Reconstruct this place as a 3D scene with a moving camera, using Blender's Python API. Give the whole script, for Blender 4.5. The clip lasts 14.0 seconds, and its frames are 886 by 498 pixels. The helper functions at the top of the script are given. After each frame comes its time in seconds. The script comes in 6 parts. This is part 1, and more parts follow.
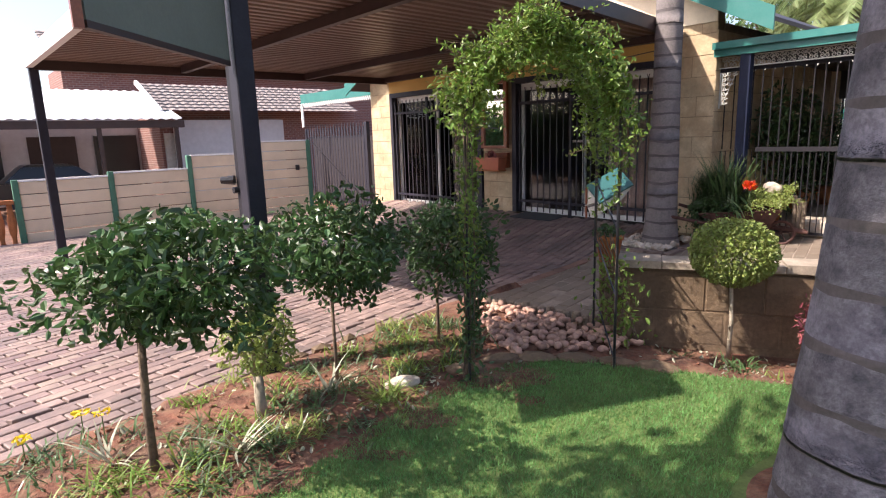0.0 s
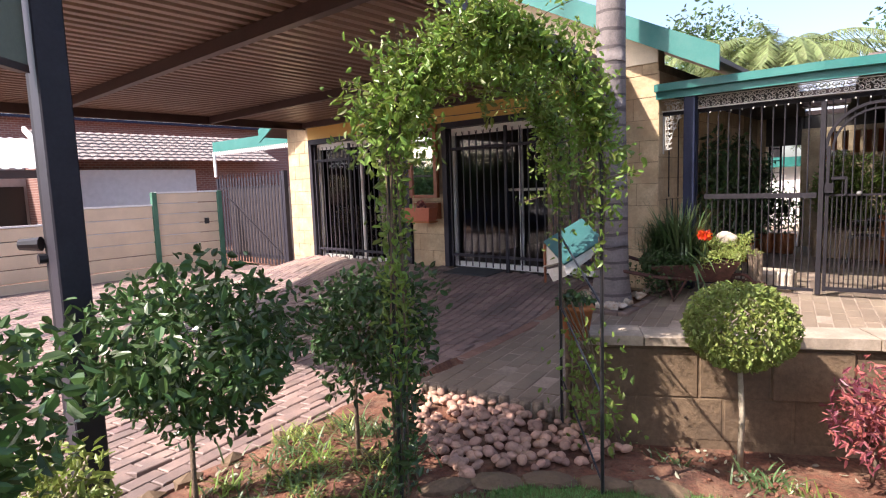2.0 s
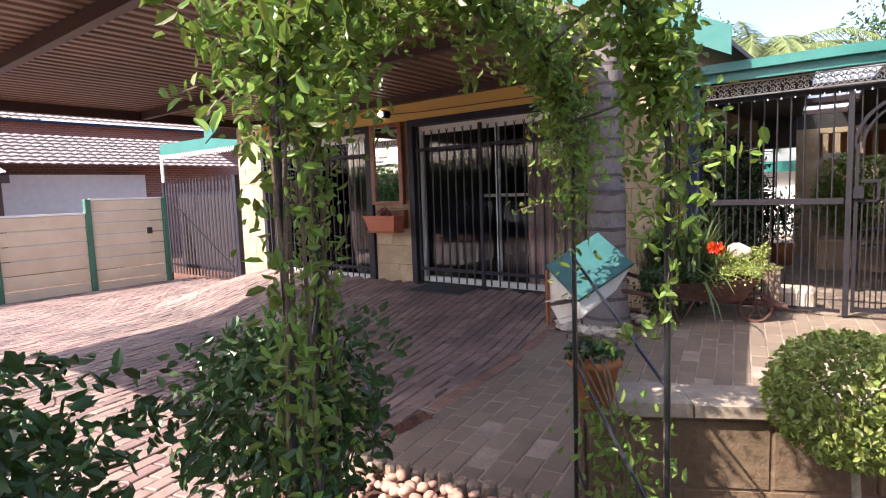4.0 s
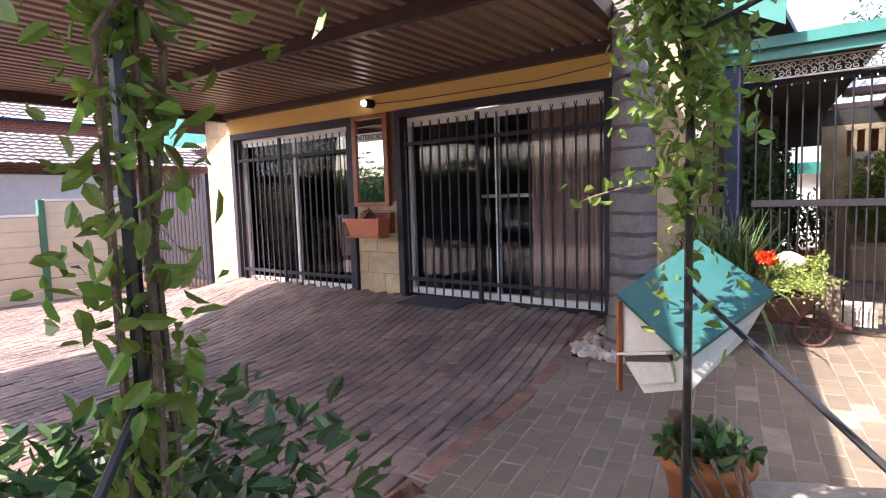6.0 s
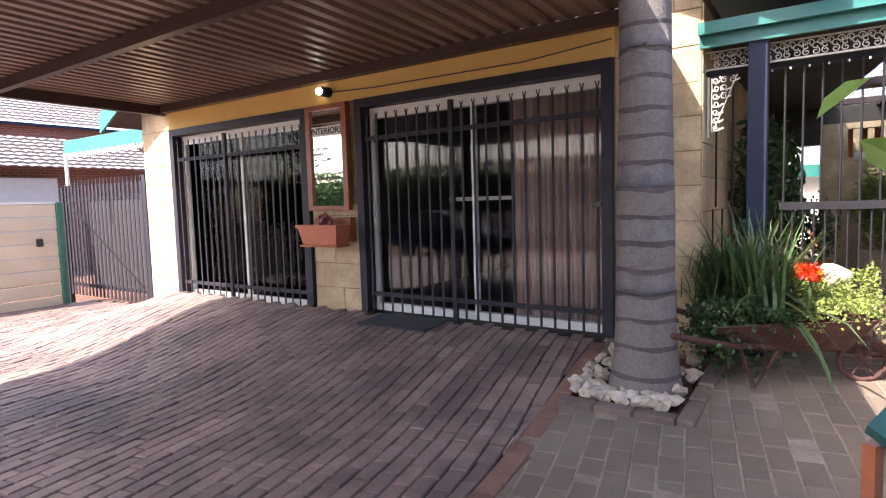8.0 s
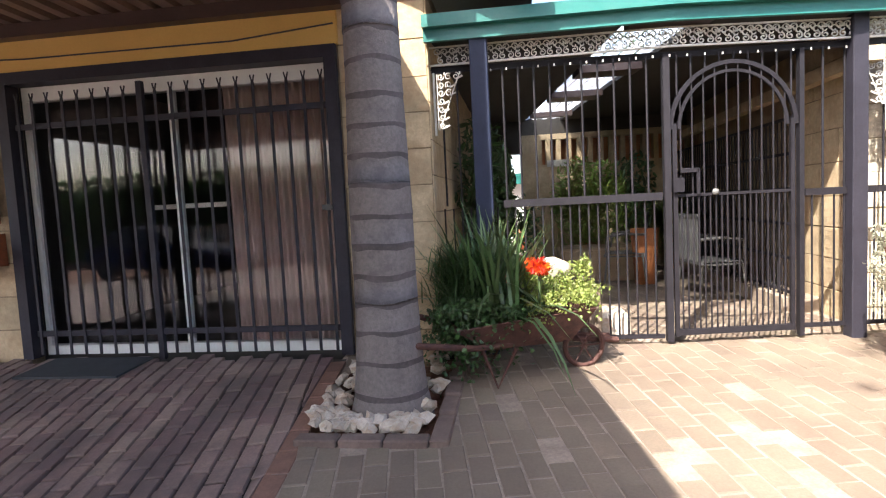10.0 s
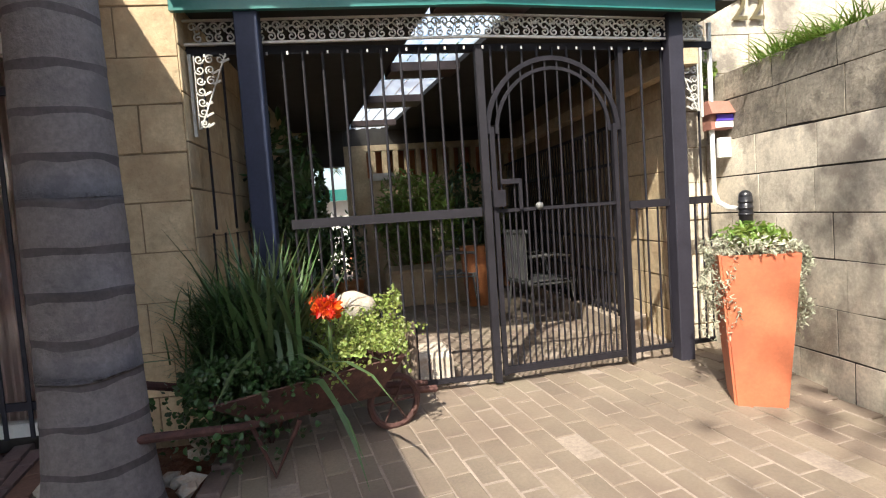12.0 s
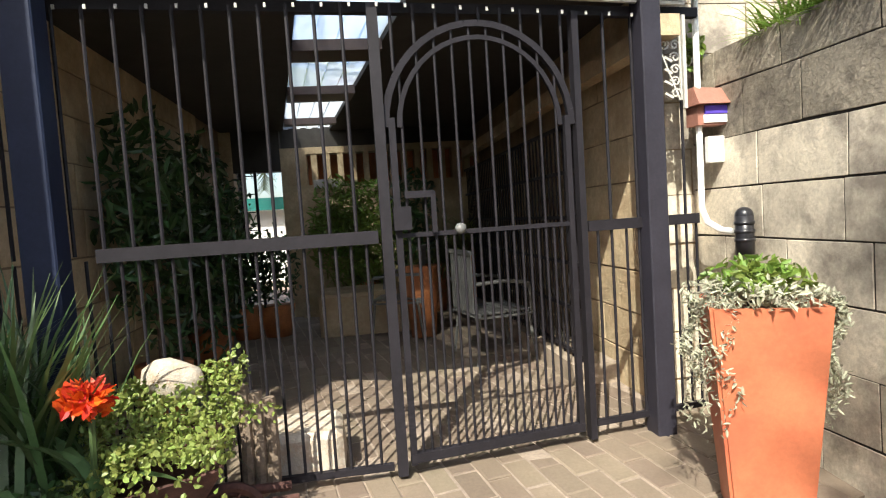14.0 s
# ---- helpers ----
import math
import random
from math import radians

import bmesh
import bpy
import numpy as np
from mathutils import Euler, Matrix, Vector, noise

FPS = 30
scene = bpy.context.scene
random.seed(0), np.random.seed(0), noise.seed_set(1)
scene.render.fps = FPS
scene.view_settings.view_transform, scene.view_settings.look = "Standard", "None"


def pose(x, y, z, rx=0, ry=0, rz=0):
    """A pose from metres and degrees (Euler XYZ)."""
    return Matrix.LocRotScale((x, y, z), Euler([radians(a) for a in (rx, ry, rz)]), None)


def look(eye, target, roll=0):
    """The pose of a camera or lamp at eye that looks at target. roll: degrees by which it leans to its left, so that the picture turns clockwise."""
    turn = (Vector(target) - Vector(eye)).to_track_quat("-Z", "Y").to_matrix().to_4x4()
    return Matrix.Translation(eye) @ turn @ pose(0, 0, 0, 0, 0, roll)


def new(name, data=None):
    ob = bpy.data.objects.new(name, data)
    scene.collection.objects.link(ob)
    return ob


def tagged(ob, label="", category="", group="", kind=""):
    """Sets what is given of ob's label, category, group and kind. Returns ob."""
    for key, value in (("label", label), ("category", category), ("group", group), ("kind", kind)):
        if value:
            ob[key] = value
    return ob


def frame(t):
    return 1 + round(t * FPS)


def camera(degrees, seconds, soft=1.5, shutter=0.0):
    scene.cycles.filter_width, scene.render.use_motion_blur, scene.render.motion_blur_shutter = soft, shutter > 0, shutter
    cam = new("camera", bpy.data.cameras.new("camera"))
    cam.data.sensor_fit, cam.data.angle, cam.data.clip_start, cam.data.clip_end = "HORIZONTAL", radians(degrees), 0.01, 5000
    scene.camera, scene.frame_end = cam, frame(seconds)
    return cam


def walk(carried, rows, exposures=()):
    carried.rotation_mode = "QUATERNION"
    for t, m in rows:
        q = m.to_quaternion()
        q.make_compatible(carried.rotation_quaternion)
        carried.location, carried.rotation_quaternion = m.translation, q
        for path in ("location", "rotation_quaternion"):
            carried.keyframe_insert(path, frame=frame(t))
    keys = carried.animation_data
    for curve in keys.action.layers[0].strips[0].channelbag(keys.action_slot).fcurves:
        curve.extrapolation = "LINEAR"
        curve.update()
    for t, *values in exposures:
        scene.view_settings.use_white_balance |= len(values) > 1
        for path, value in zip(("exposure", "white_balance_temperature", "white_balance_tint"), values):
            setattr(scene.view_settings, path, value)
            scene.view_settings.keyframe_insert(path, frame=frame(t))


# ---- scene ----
cam = camera(75.3, 14.0, soft=1.15)
# the walk
PATH = [
    (0, (0.498, 1.057, 1.88), (-0.972, 2.357, 1.495), -1.8),
    (0.5, (0.301, 1.214, 1.87), (-1.129, 2.578, 1.56), -1.8),
    (1, (0.117, 1.365, 1.851), (-1.26, 2.793, 1.599), -1.8),
    (1.5, (-0.067, 1.581, 1.841), (-1.407, 3.047, 1.604), -1.9),
    (2, (-0.224, 1.773, 1.838), (-1.534, 3.268, 1.617), -2.0),
    (2.5, (-0.393, 1.976, 1.824), (-1.669, 3.502, 1.616), -2.0),
    (3, (-0.545, 2.177, 1.813), (-1.796, 3.725, 1.611), -2.0),
    (3.5, (-0.713, 2.444, 1.779), (-1.957, 3.998, 1.587), -1.9),
    (4, (-0.879, 2.598, 1.809), (-2.111, 4.161, 1.609), -2.0),
    (6.3, (-1.604, 3.482, 1.737), (-2.803, 5.073, 1.556), -1.7),
    (6.5, (-1.671, 3.585, 1.735), (-2.87, 5.175, 1.556), -1.7),
    (7, (-1.811, 3.766, 1.735), (-3.013, 5.354, 1.559), -1.7),
    (7.2, (-1.868, 3.836, 1.735), (-3.069, 5.426, 1.558), -1.7),
    (9.3, (-2.204, 4.446, 1.633), (-2.842, 6.335, 1.482), -2.4),
    (9.5, (-2.217, 4.499, 1.644), (-2.74, 6.423, 1.486), -2.6),
    (10, (-2.249, 4.646, 1.624), (-2.518, 6.622, 1.466), -2.9),
    (10.5, (-2.193, 4.902, 1.615), (-2.249, 6.895, 1.449), -3.4),
    (10.6, (-2.199, 4.934, 1.627), (-2.214, 6.926, 1.448), -3.2),
    (11, (-2.168, 5.09, 1.613), (-2.064, 7.081, 1.458), -3.7),
    (11.5, (-2.064, 5.304, 1.618), (-1.862, 7.288, 1.467), -3.9),
    (12, (-1.931, 5.502, 1.622), (-1.676, 7.481, 1.488), -3.9),
    (12.5, (-1.768, 5.749, 1.645), (-1.481, 7.724, 1.509), -4.0),
    (13, (-1.638, 5.984, 1.645), (-1.34, 7.958, 1.516), -3.8),
    (13.5, (-1.487, 6.218, 1.65), (-1.186, 8.192, 1.531), -3.6),
    (14, (-1.333, 6.438, 1.676), (-1.038, 8.412, 1.556), -3.7),
]
EXPO = [(t, stops, kelvin, tint) for t, stops, kelvin, tint in ((0, 1.45, 6450, 17), (1.5, 1.65, 6500, 19), (3, 1.75, 6500, 19), (6.5, 2.25, 6300, 17), (9.5, 2.35, 6350, 14),
                                                                (11, 1.75, 6300, 9), (12.5, 1.42, 6400, 7), (14, 1.38, 6400, 5))]
walk(cam, [(t, look(eye, target, roll)) for t, eye, target, roll in PATH], EXPO)

# ---- light ----
SUN = Vector((-0.42, -0.908, 1.07)).normalized()
world = bpy.data.worlds.new("world")
scene.world = world
world.use_nodes = True
wn = world.node_tree.nodes
sky = wn.new("ShaderNodeTexSky")
sky.sky_type, sky.sun_disc = "NISHITA", False
sky.sun_elevation, sky.sun_rotation = math.asin(SUN.z), math.atan2(SUN.x, SUN.y)
sky.dust_density, sky.altitude = 4.5, 500
world.node_tree.links.new(sky.outputs[0], wn["Background"].inputs[0])
wn["Background"].inputs[1].default_value = 0.125
lamp = new("sun", bpy.data.lights.new("sun", "SUN"))
lamp.data.energy, lamp.data.angle, lamp.data.color = 3.6, radians(0.5), (1.0, 0.93, 0.82)
lamp.matrix_world = look((0, 0, 30), Vector((0, 0, 30)) - SUN)


# ---- materials ----
def mat(name, color, rough=0.8, metal=0.0, dark=0.25, scale=6.0, fine=60.0, bump=0.3, per=0.0, hue=0.0,
        stain=None, stain_scale=2.0, stain_amt=0.0, transmit=0.0, coarse=0.0, island=False, depth=0.004):
    m = bpy.data.materials.new(name)
    m.use_nodes = True
    nt = m.node_tree
    n, l = nt.nodes, nt.links
    bs = n["Principled BSDF"]
    bs.inputs["Roughness"].default_value = rough
    bs.inputs["Metallic"].default_value = metal
    tc = n.new("ShaderNodeTexCoord")
    geo = n.new("ShaderNodeNewGeometry")

    def tex(sc, det=4.0, rgh=0.6):
        t = n.new("ShaderNodeTexNoise")
        t.inputs["Scale"].default_value, t.inputs["Detail"].default_value, t.inputs["Roughness"].default_value = sc, det, rgh
        l.new(geo.outputs["Position"], t.inputs["Vector"])
        return t.outputs[0]

    def ramp(src, a, b, lo=0.3, hi=0.7):
        r = n.new("ShaderNodeMapRange")
        for key, v in (("From Min", lo), ("From Max", hi), ("To Min", a), ("To Max", b)):
            r.inputs[key].default_value = v
        l.new(src, r.inputs["Value"])
        return r.outputs[0]

    def mult(a, b):
        q = n.new("ShaderNodeMath")
        q.operation = "MULTIPLY"
        l.new(a, q.inputs[0])
        l.new(b, q.inputs[1])
        return q.outputs[0]

    big, small = tex(scale), tex(fine, 3.0, 0.7)
    val = mult(ramp(big, 1 - dark, 1 + dark * 0.6), ramp(small, 1 - dark * 0.6, 1 + dark * 0.4))
    if per:
        if island:
            rnd = geo.outputs["Random Per Island"]
        else:
            oi = n.new("ShaderNodeObjectInfo")
            rnd = oi.outputs["Random"]
        val = mult(val, ramp(rnd, 1 - per, 1 + per, 0, 1))
    hs = n.new("ShaderNodeHueSaturation")
    hs.inputs["Color"].default_value = (*color, 1)
    l.new(val, hs.inputs["Value"])
    if hue:
        hs2 = n.new("ShaderNodeMapRange")
        hs2.inputs["To Min"].default_value, hs2.inputs["To Max"].default_value = 0.5 - hue, 0.5 + hue
        if island:
            l.new(geo.outputs["Random Per Island"], hs2.inputs["Value"])
        else:
            l.new(big, hs2.inputs["Value"])
        l.new(hs2.outputs[0], hs.inputs["Hue"])
    out = hs.outputs[0]
    if stain:
        mx = n.new("ShaderNodeMix")
        mx.data_type = "RGBA"
        mx.inputs[7].default_value = (*stain, 1)
        l.new(out, mx.inputs[6])
        l.new(ramp(tex(stain_scale, 6.0, 0.7), 0, stain_amt, 0.45, 0.62), mx.inputs[0])
        out = mx.outputs[2]
    l.new(out, bs.inputs["Base Color"])
    if bump:
        b = n.new("ShaderNodeBump")
        b.inputs["Strength"].default_value, b.inputs["Distance"].default_value = bump, depth
        l.new(small, b.inputs["Height"])
        if coarse:
            b2 = n.new("ShaderNodeBump")
            b2.inputs["Strength"].default_value, b2.inputs["Distance"].default_value = coarse, 0.02
            l.new(tex(scale * 3, 4.0), b2.inputs["Height"])
            l.new(b2.outputs[0], b.inputs["Normal"])
        l.new(b.outputs[0], bs.inputs["Normal"])
    if transmit:
        tr = n.new("ShaderNodeBsdfTranslucent")
        l.new(out, tr.inputs["Color"])
        ms = n.new("ShaderNodeMixShader")
        ms.inputs[0].default_value = transmit
        l.new(bs.outputs[0], ms.inputs[1])
        l.new(tr.outputs[0], ms.inputs[2])
        l.new(ms.outputs[0], n["Material Output"].inputs[0])
    return m


M = {
    "soil": mat("red soil", (0.15, 0.058, 0.034), 0.95, dark=0.6, scale=5, fine=45, bump=0.9, coarse=0.8, depth=0.012,
                stain=(0.24, 0.15, 0.09), stain_scale=9, stain_amt=0.5),
    "grout": mat("joint sand", (0.30, 0.24, 0.19), 0.95, dark=0.3, bump=0.5),
    "darkjoint": mat("dark joint sand", (0.03, 0.024, 0.02), 0.95, dark=0.3, bump=0.5),
    "brick": mat("drive brick", (0.27, 0.185, 0.16), 0.6, dark=0.28, scale=1.2, fine=70, per=0.22, hue=0.02, bump=0.4,
                 stain=(0.10, 0.078, 0.075), stain_scale=1.3, stain_amt=0.65),
    "edgebrick": mat("edge brick", (0.23, 0.125, 0.09), 0.8, dark=0.25, per=0.15, bump=0.4),
    "paver": mat("clay paver", (0.195, 0.152, 0.112), 0.8, dark=0.2, scale=2.0, fine=70, per=0.12, hue=0.012, bump=0.4,
                 stain=(0.16, 0.11, 0.08), stain_scale=1.7, stain_amt=0.3),
    "stone": mat("yellow sandstone block", (0.52, 0.405, 0.255), 0.9, dark=0.26, scale=4, fine=30, per=0.07, bump=0.7, coarse=0.5,
                 depth=0.008, stain=(0.38, 0.25, 0.14), stain_scale=3, stain_amt=0.5),
    "mortar": mat("brown mortar", (0.27, 0.20, 0.125), 0.95, dark=0.3, bump=0.6),
    "wallblock": mat("weathered cement block", (0.60, 0.53, 0.42), 0.9, dark=0.3, scale=2.2, fine=45, per=0.08, bump=0.5, coarse=0.12,
                     depth=0.008, stain=(0.2, 0.17, 0.14), stain_scale=2.1, stain_amt=0.9),
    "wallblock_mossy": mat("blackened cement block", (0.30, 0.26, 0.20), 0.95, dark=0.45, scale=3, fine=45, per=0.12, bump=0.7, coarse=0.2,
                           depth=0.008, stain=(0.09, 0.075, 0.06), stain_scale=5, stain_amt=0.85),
    "bedblock": mat("earth stained block", (0.165, 0.11, 0.065), 0.9, dark=0.4, scale=3, fine=30, per=0.15, bump=0.8, coarse=0.8,
                    stain=(0.12, 0.08, 0.05), stain_scale=2.5, stain_amt=0.7),
    "cap": mat("worn cement capping", (0.37, 0.30, 0.23), 0.9, dark=0.3, scale=4, bump=0.7, stain=(0.25, 0.2, 0.15),
               stain_scale=5, stain_amt=0.7),
    "yellow": mat("yellow wall paint", (0.66, 0.42, 0.12), 0.7, dark=0.08, scale=2, bump=0.2),
    "cream": mat("cream wall paint", (0.72, 0.62, 0.46), 0.75, dark=0.1, bump=0.3),
    "fence": mat("cream concrete panel", (0.68, 0.56, 0.40), 0.85, dark=0.1, scale=2, bump=0.4, per=0.04),
    "green": mat("green gloss paint", (0.018, 0.15, 0.13), 0.4, dark=0.12, scale=3, bump=0.15, stain=(0.05, 0.16, 0.14),
                 stain_scale=6, stain_amt=0.4),
    # post box roof: its dappled shade is put into a darker green
    "boxgreen": mat("faded teal paint", (0.012, 0.085, 0.082), 0.5, dark=0.2, scale=4, bump=0.15, stain=(0.03, 0.12, 0.115),
                    stain_scale=14, stain_amt=0.5),
    "postgreen": mat("dull green paint", (0.06, 0.17, 0.11), 0.7, dark=0.15, bump=0.2),
    "steel": mat("dark purple grey steel paint", (0.03, 0.028, 0.038), 0.5, dark=0.2, scale=8, bump=0.1),
    "steelgrey": mat("weathered grey steel paint", (0.018, 0.016, 0.02), 0.6, dark=0.25, scale=8, bump=0.1),
    "blue": mat("slate blue post paint", (0.018, 0.024, 0.05), 0.5, dark=0.2, bump=0.15),
    "roofbrown": mat("brown roof sheet", (0.205, 0.135, 0.105), 0.38, dark=0.2, scale=1.5, bump=0.1),
    "beambrown": mat("dark brown steel beam", (0.055, 0.032, 0.028), 0.45, dark=0.2, bump=0.1),
    "white": mat("white paint", (0.8, 0.79, 0.76), 0.45, dark=0.06, bump=0.1),
    "offwhite": mat("aged white board", (0.57, 0.555, 0.51), 0.6, dark=0.15, scale=10, bump=0.15, stain=(0.45, 0.38, 0.3),
                    stain_scale=12, stain_amt=0.4),
    "canvas": mat("grey green sheet", (0.17, 0.185, 0.15), 0.7, dark=0.12, scale=2, bump=0.2),
    "wood": mat("red brown varnished wood", (0.26, 0.075, 0.03), 0.35, dark=0.3, scale=9, bump=0.15),
    "trunk": mat("brown bark", (0.16, 0.11, 0.075), 0.95, dark=0.4, scale=20, bump=0.9, depth=0.01),
    "palebark": mat("pale bark", (0.36, 0.30, 0.22), 0.9, dark=0.3, scale=20, bump=0.6),
    "palm": mat("ringed grey palm bark", (0.215, 0.185, 0.175), 0.85, dark=0.35, scale=5, fine=50, bump=0.8, depth=0.008,
                stain=(0.10, 0.085, 0.085), stain_scale=5, stain_amt=0.75),
    "palmold": mat("old grey palm bark", (0.17, 0.155, 0.175), 0.85, dark=0.5, scale=6, fine=60, bump=0.9, depth=0.01, coarse=0.7,
                   stain=(0.045, 0.04, 0.05), stain_scale=5, stain_amt=0.9),
    "palmring": mat("dark leaf scar", (0.095, 0.08, 0.078), 0.9, dark=0.3, scale=5, fine=50, bump=0.6),
    "kerb": mat("brown kerb brick", (0.17, 0.12, 0.10), 0.85, dark=0.25, per=0.12, bump=0.5),
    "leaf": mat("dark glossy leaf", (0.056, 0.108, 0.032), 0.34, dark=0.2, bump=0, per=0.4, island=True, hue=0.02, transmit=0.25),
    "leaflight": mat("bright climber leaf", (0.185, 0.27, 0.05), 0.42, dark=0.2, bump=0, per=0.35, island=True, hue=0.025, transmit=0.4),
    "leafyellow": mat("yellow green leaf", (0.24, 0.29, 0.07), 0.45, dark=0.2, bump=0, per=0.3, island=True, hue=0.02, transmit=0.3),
    "leafred": mat("red pink leaf", (0.31, 0.08, 0.09), 0.45, dark=0.2, bump=0, per=0.45, island=True, hue=0.03, transmit=0.3),
    "blade": mat("long green blade", (0.085, 0.14, 0.05), 0.4, dark=0.2, bump=0, per=0.35, island=True, hue=0.02, transmit=0.25),
    "straw": mat("dry grey green stem", (0.40, 0.40, 0.29), 0.7, dark=0.2, bump=0, per=0.3, island=True, hue=0.03, transmit=0.2),
    "grass": mat("lawn grass", (0.145, 0.29, 0.08), 0.6, dark=0.3, scale=2.5, bump=0, per=0.35, island=True, hue=0.025, transmit=0.3),
    "lawnsoil": mat("lawn thatch", (0.12, 0.17, 0.045), 0.95, dark=0.4, bump=0.5),
    "farleaf": mat("far foliage", (0.07, 0.13, 0.035), 0.6, dark=0.3, bump=0, per=0.45, island=True, hue=0.02, transmit=0.3),
    "palmleaf": mat("palm frond leaf", (0.19, 0.24, 0.09), 0.45, dark=0.2, bump=0, per=0.35, island=True, hue=0.02, transmit=0.3),
    "terracotta": mat("terracotta plastic", (0.50, 0.155, 0.075), 0.5, dark=0.16, scale=5, bump=0.08, stain=(0.42, 0.09, 0.05), stain_scale=3, stain_amt=0.5),
    "clay": mat("old clay pot", (0.42, 0.15, 0.05), 0.8, dark=0.3, bump=0.3),
    "fadedred": mat("faded red brown plastic", (0.33, 0.15, 0.11), 0.7, dark=0.2, bump=0.2),
    "rust": mat("rusted steel", (0.085, 0.036, 0.028), 0.85, dark=0.4, scale=12, bump=0.5),
    "rock": mat("pale quartz rock", (0.52, 0.46, 0.38), 0.85, dark=0.25, per=0.18, bump=0.6, depth=0.01, stain=(0.42, 0.28, 0.18),
                stain_scale=14, stain_amt=0.6),
    "pebble": mat("pink brown pebble", (0.44, 0.26, 0.19), 0.75, dark=0.25, per=0.3, bump=0.3, hue=0.02),
    "log": mat("weathered log edging", (0.24, 0.18, 0.13), 0.9, dark=0.35, scale=15, per=0.15, bump=0.6),
    "orange": mat("orange flower", (0.80, 0.10, 0.015), 0.5, dark=0.2, bump=0, per=0.3, island=True, hue=0.02, transmit=0.3),
    "petal": mat("yellow petal", (0.85, 0.65, 0.03), 0.5, dark=0.1, bump=0, transmit=0.3),
    "black": mat("black plastic", (0.018, 0.018, 0.022), 0.3, dark=0.1, bump=0),
    "rubber": mat("grey rubber mat", (0.045, 0.05, 0.055), 0.85, dark=0.15, bump=0.4),
    # near black: the dimness of unlit interiors is put into this colour
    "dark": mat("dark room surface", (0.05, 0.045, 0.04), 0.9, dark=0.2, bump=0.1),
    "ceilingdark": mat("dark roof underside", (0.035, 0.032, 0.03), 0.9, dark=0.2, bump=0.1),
    "curtain": mat("grey pink curtain", (0.84, 0.68, 0.62), 0.9, dark=0.12, bump=0.2, transmit=0.2),
    "redbrick": mat("red face brick", (0.27, 0.09, 0.065), 0.85, dark=0.2, scale=3, bump=0.3, per=0.1),
    "tile": mat("grey brown roof tile", (0.27, 0.22, 0.20), 0.8, dark=0.25, scale=4, per=0.12, bump=0.4),
    "metalroof": mat("white roof sheet", (0.9, 0.9, 0.9), 0.4, dark=0.06, bump=0.05),
    "dull": mat("dull purple brown plaster", (0.085, 0.066, 0.064), 0.9, dark=0.3, bump=0.3),
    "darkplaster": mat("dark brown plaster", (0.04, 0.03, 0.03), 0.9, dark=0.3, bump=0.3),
    "paleblue": mat("pale plaster", (0.55, 0.55, 0.55), 0.8, dark=0.08, bump=0.2),
    "ink": mat("dark lettering", (0.03, 0.03, 0.035), 0.5, dark=0.05, bump=0),
    "chair": mat("grey powder coated metal", (0.14, 0.14, 0.135), 0.45, dark=0.12, bump=0.1),
    "violet": mat("violet paint", (0.10, 0.06, 0.45), 0.5, dark=0.05, bump=0),
    "number": mat("dull bronze number", (0.20, 0.16, 0.08), 0.4, metal=0.5, dark=0.1, bump=0.1),
    "carblue": mat("dark blue car paint", (0.02, 0.035, 0.10), 0.25, dark=0.05, bump=0),
}


def coursed(name, w, h):
    """Adds brick courses to a plain material on far walls."""
    n, l = M[name].node_tree.nodes, M[name].node_tree.links
    bt = n.new("ShaderNodeTexBrick")
    geo = n.new("ShaderNodeNewGeometry")
    sep = n.new("ShaderNodeSeparateXYZ")
    com = n.new("ShaderNodeCombineXYZ")
    add = n.new("ShaderNodeMath")
    l.new(geo.outputs["Position"], sep.inputs[0])
    l.new(sep.outputs[0], add.inputs[0])
    l.new(sep.outputs[1], add.inputs[1])
    l.new(add.outputs[0], com.inputs[0])
    l.new(sep.outputs[2], com.inputs[1])
    l.new(com.outputs[0], bt.inputs["Vector"])
    bt.inputs["Scale"].default_value = 1.0
    bt.inputs["Brick Width"].default_value, bt.inputs["Row Height"].default_value, bt.inputs["Mortar Size"].default_value = w, h, 0.012
    bt.inputs["Color1"].default_value, bt.inputs["Color2"].default_value = (0.24, 0.10, 0.08, 1), (0.17, 0.075, 0.065, 1)
    bt.inputs["Mortar"].default_value = (0.3, 0.22, 0.19, 1)
    l.new(bt.outputs[0], n["Principled BSDF"].inputs["Base Color"])


coursed("redbrick", 0.23, 0.085)


def glass(name, tint=(0.9, 0.92, 0.92), mirror=False):
    m = bpy.data.materials.new(name)
    m.use_nodes = True
    n, l = m.node_tree.nodes, m.node_tree.links
    bs = n["Principled BSDF"]
    if mirror:
        bs.inputs["Base Color"].default_value = (0.85, 0.87, 0.88, 1)
        bs.inputs["Metallic"].default_value, bs.inputs["Roughness"].default_value = 1.0, 0.02
        return m
    tr = n.new("ShaderNodeBsdfTransparent")
    tr.inputs[0].default_value = (*tint, 1)
    gl = n.new("ShaderNodeBsdfGlossy")
    gl.inputs["Roughness"].default_value = 0.01
    fr = n.new("ShaderNodeFresnel")
    fr.inputs[0].default_value = 1.36
    ms = n.new("ShaderNodeMixShader")
    l.new(fr.outputs[0], ms.inputs[0])
    l.new(tr.outputs[0], ms.inputs[1])
    l.new(gl.outputs[0], ms.inputs[2])
    l.new(ms.outputs[0], n["Material Output"].inputs[0])
    return m


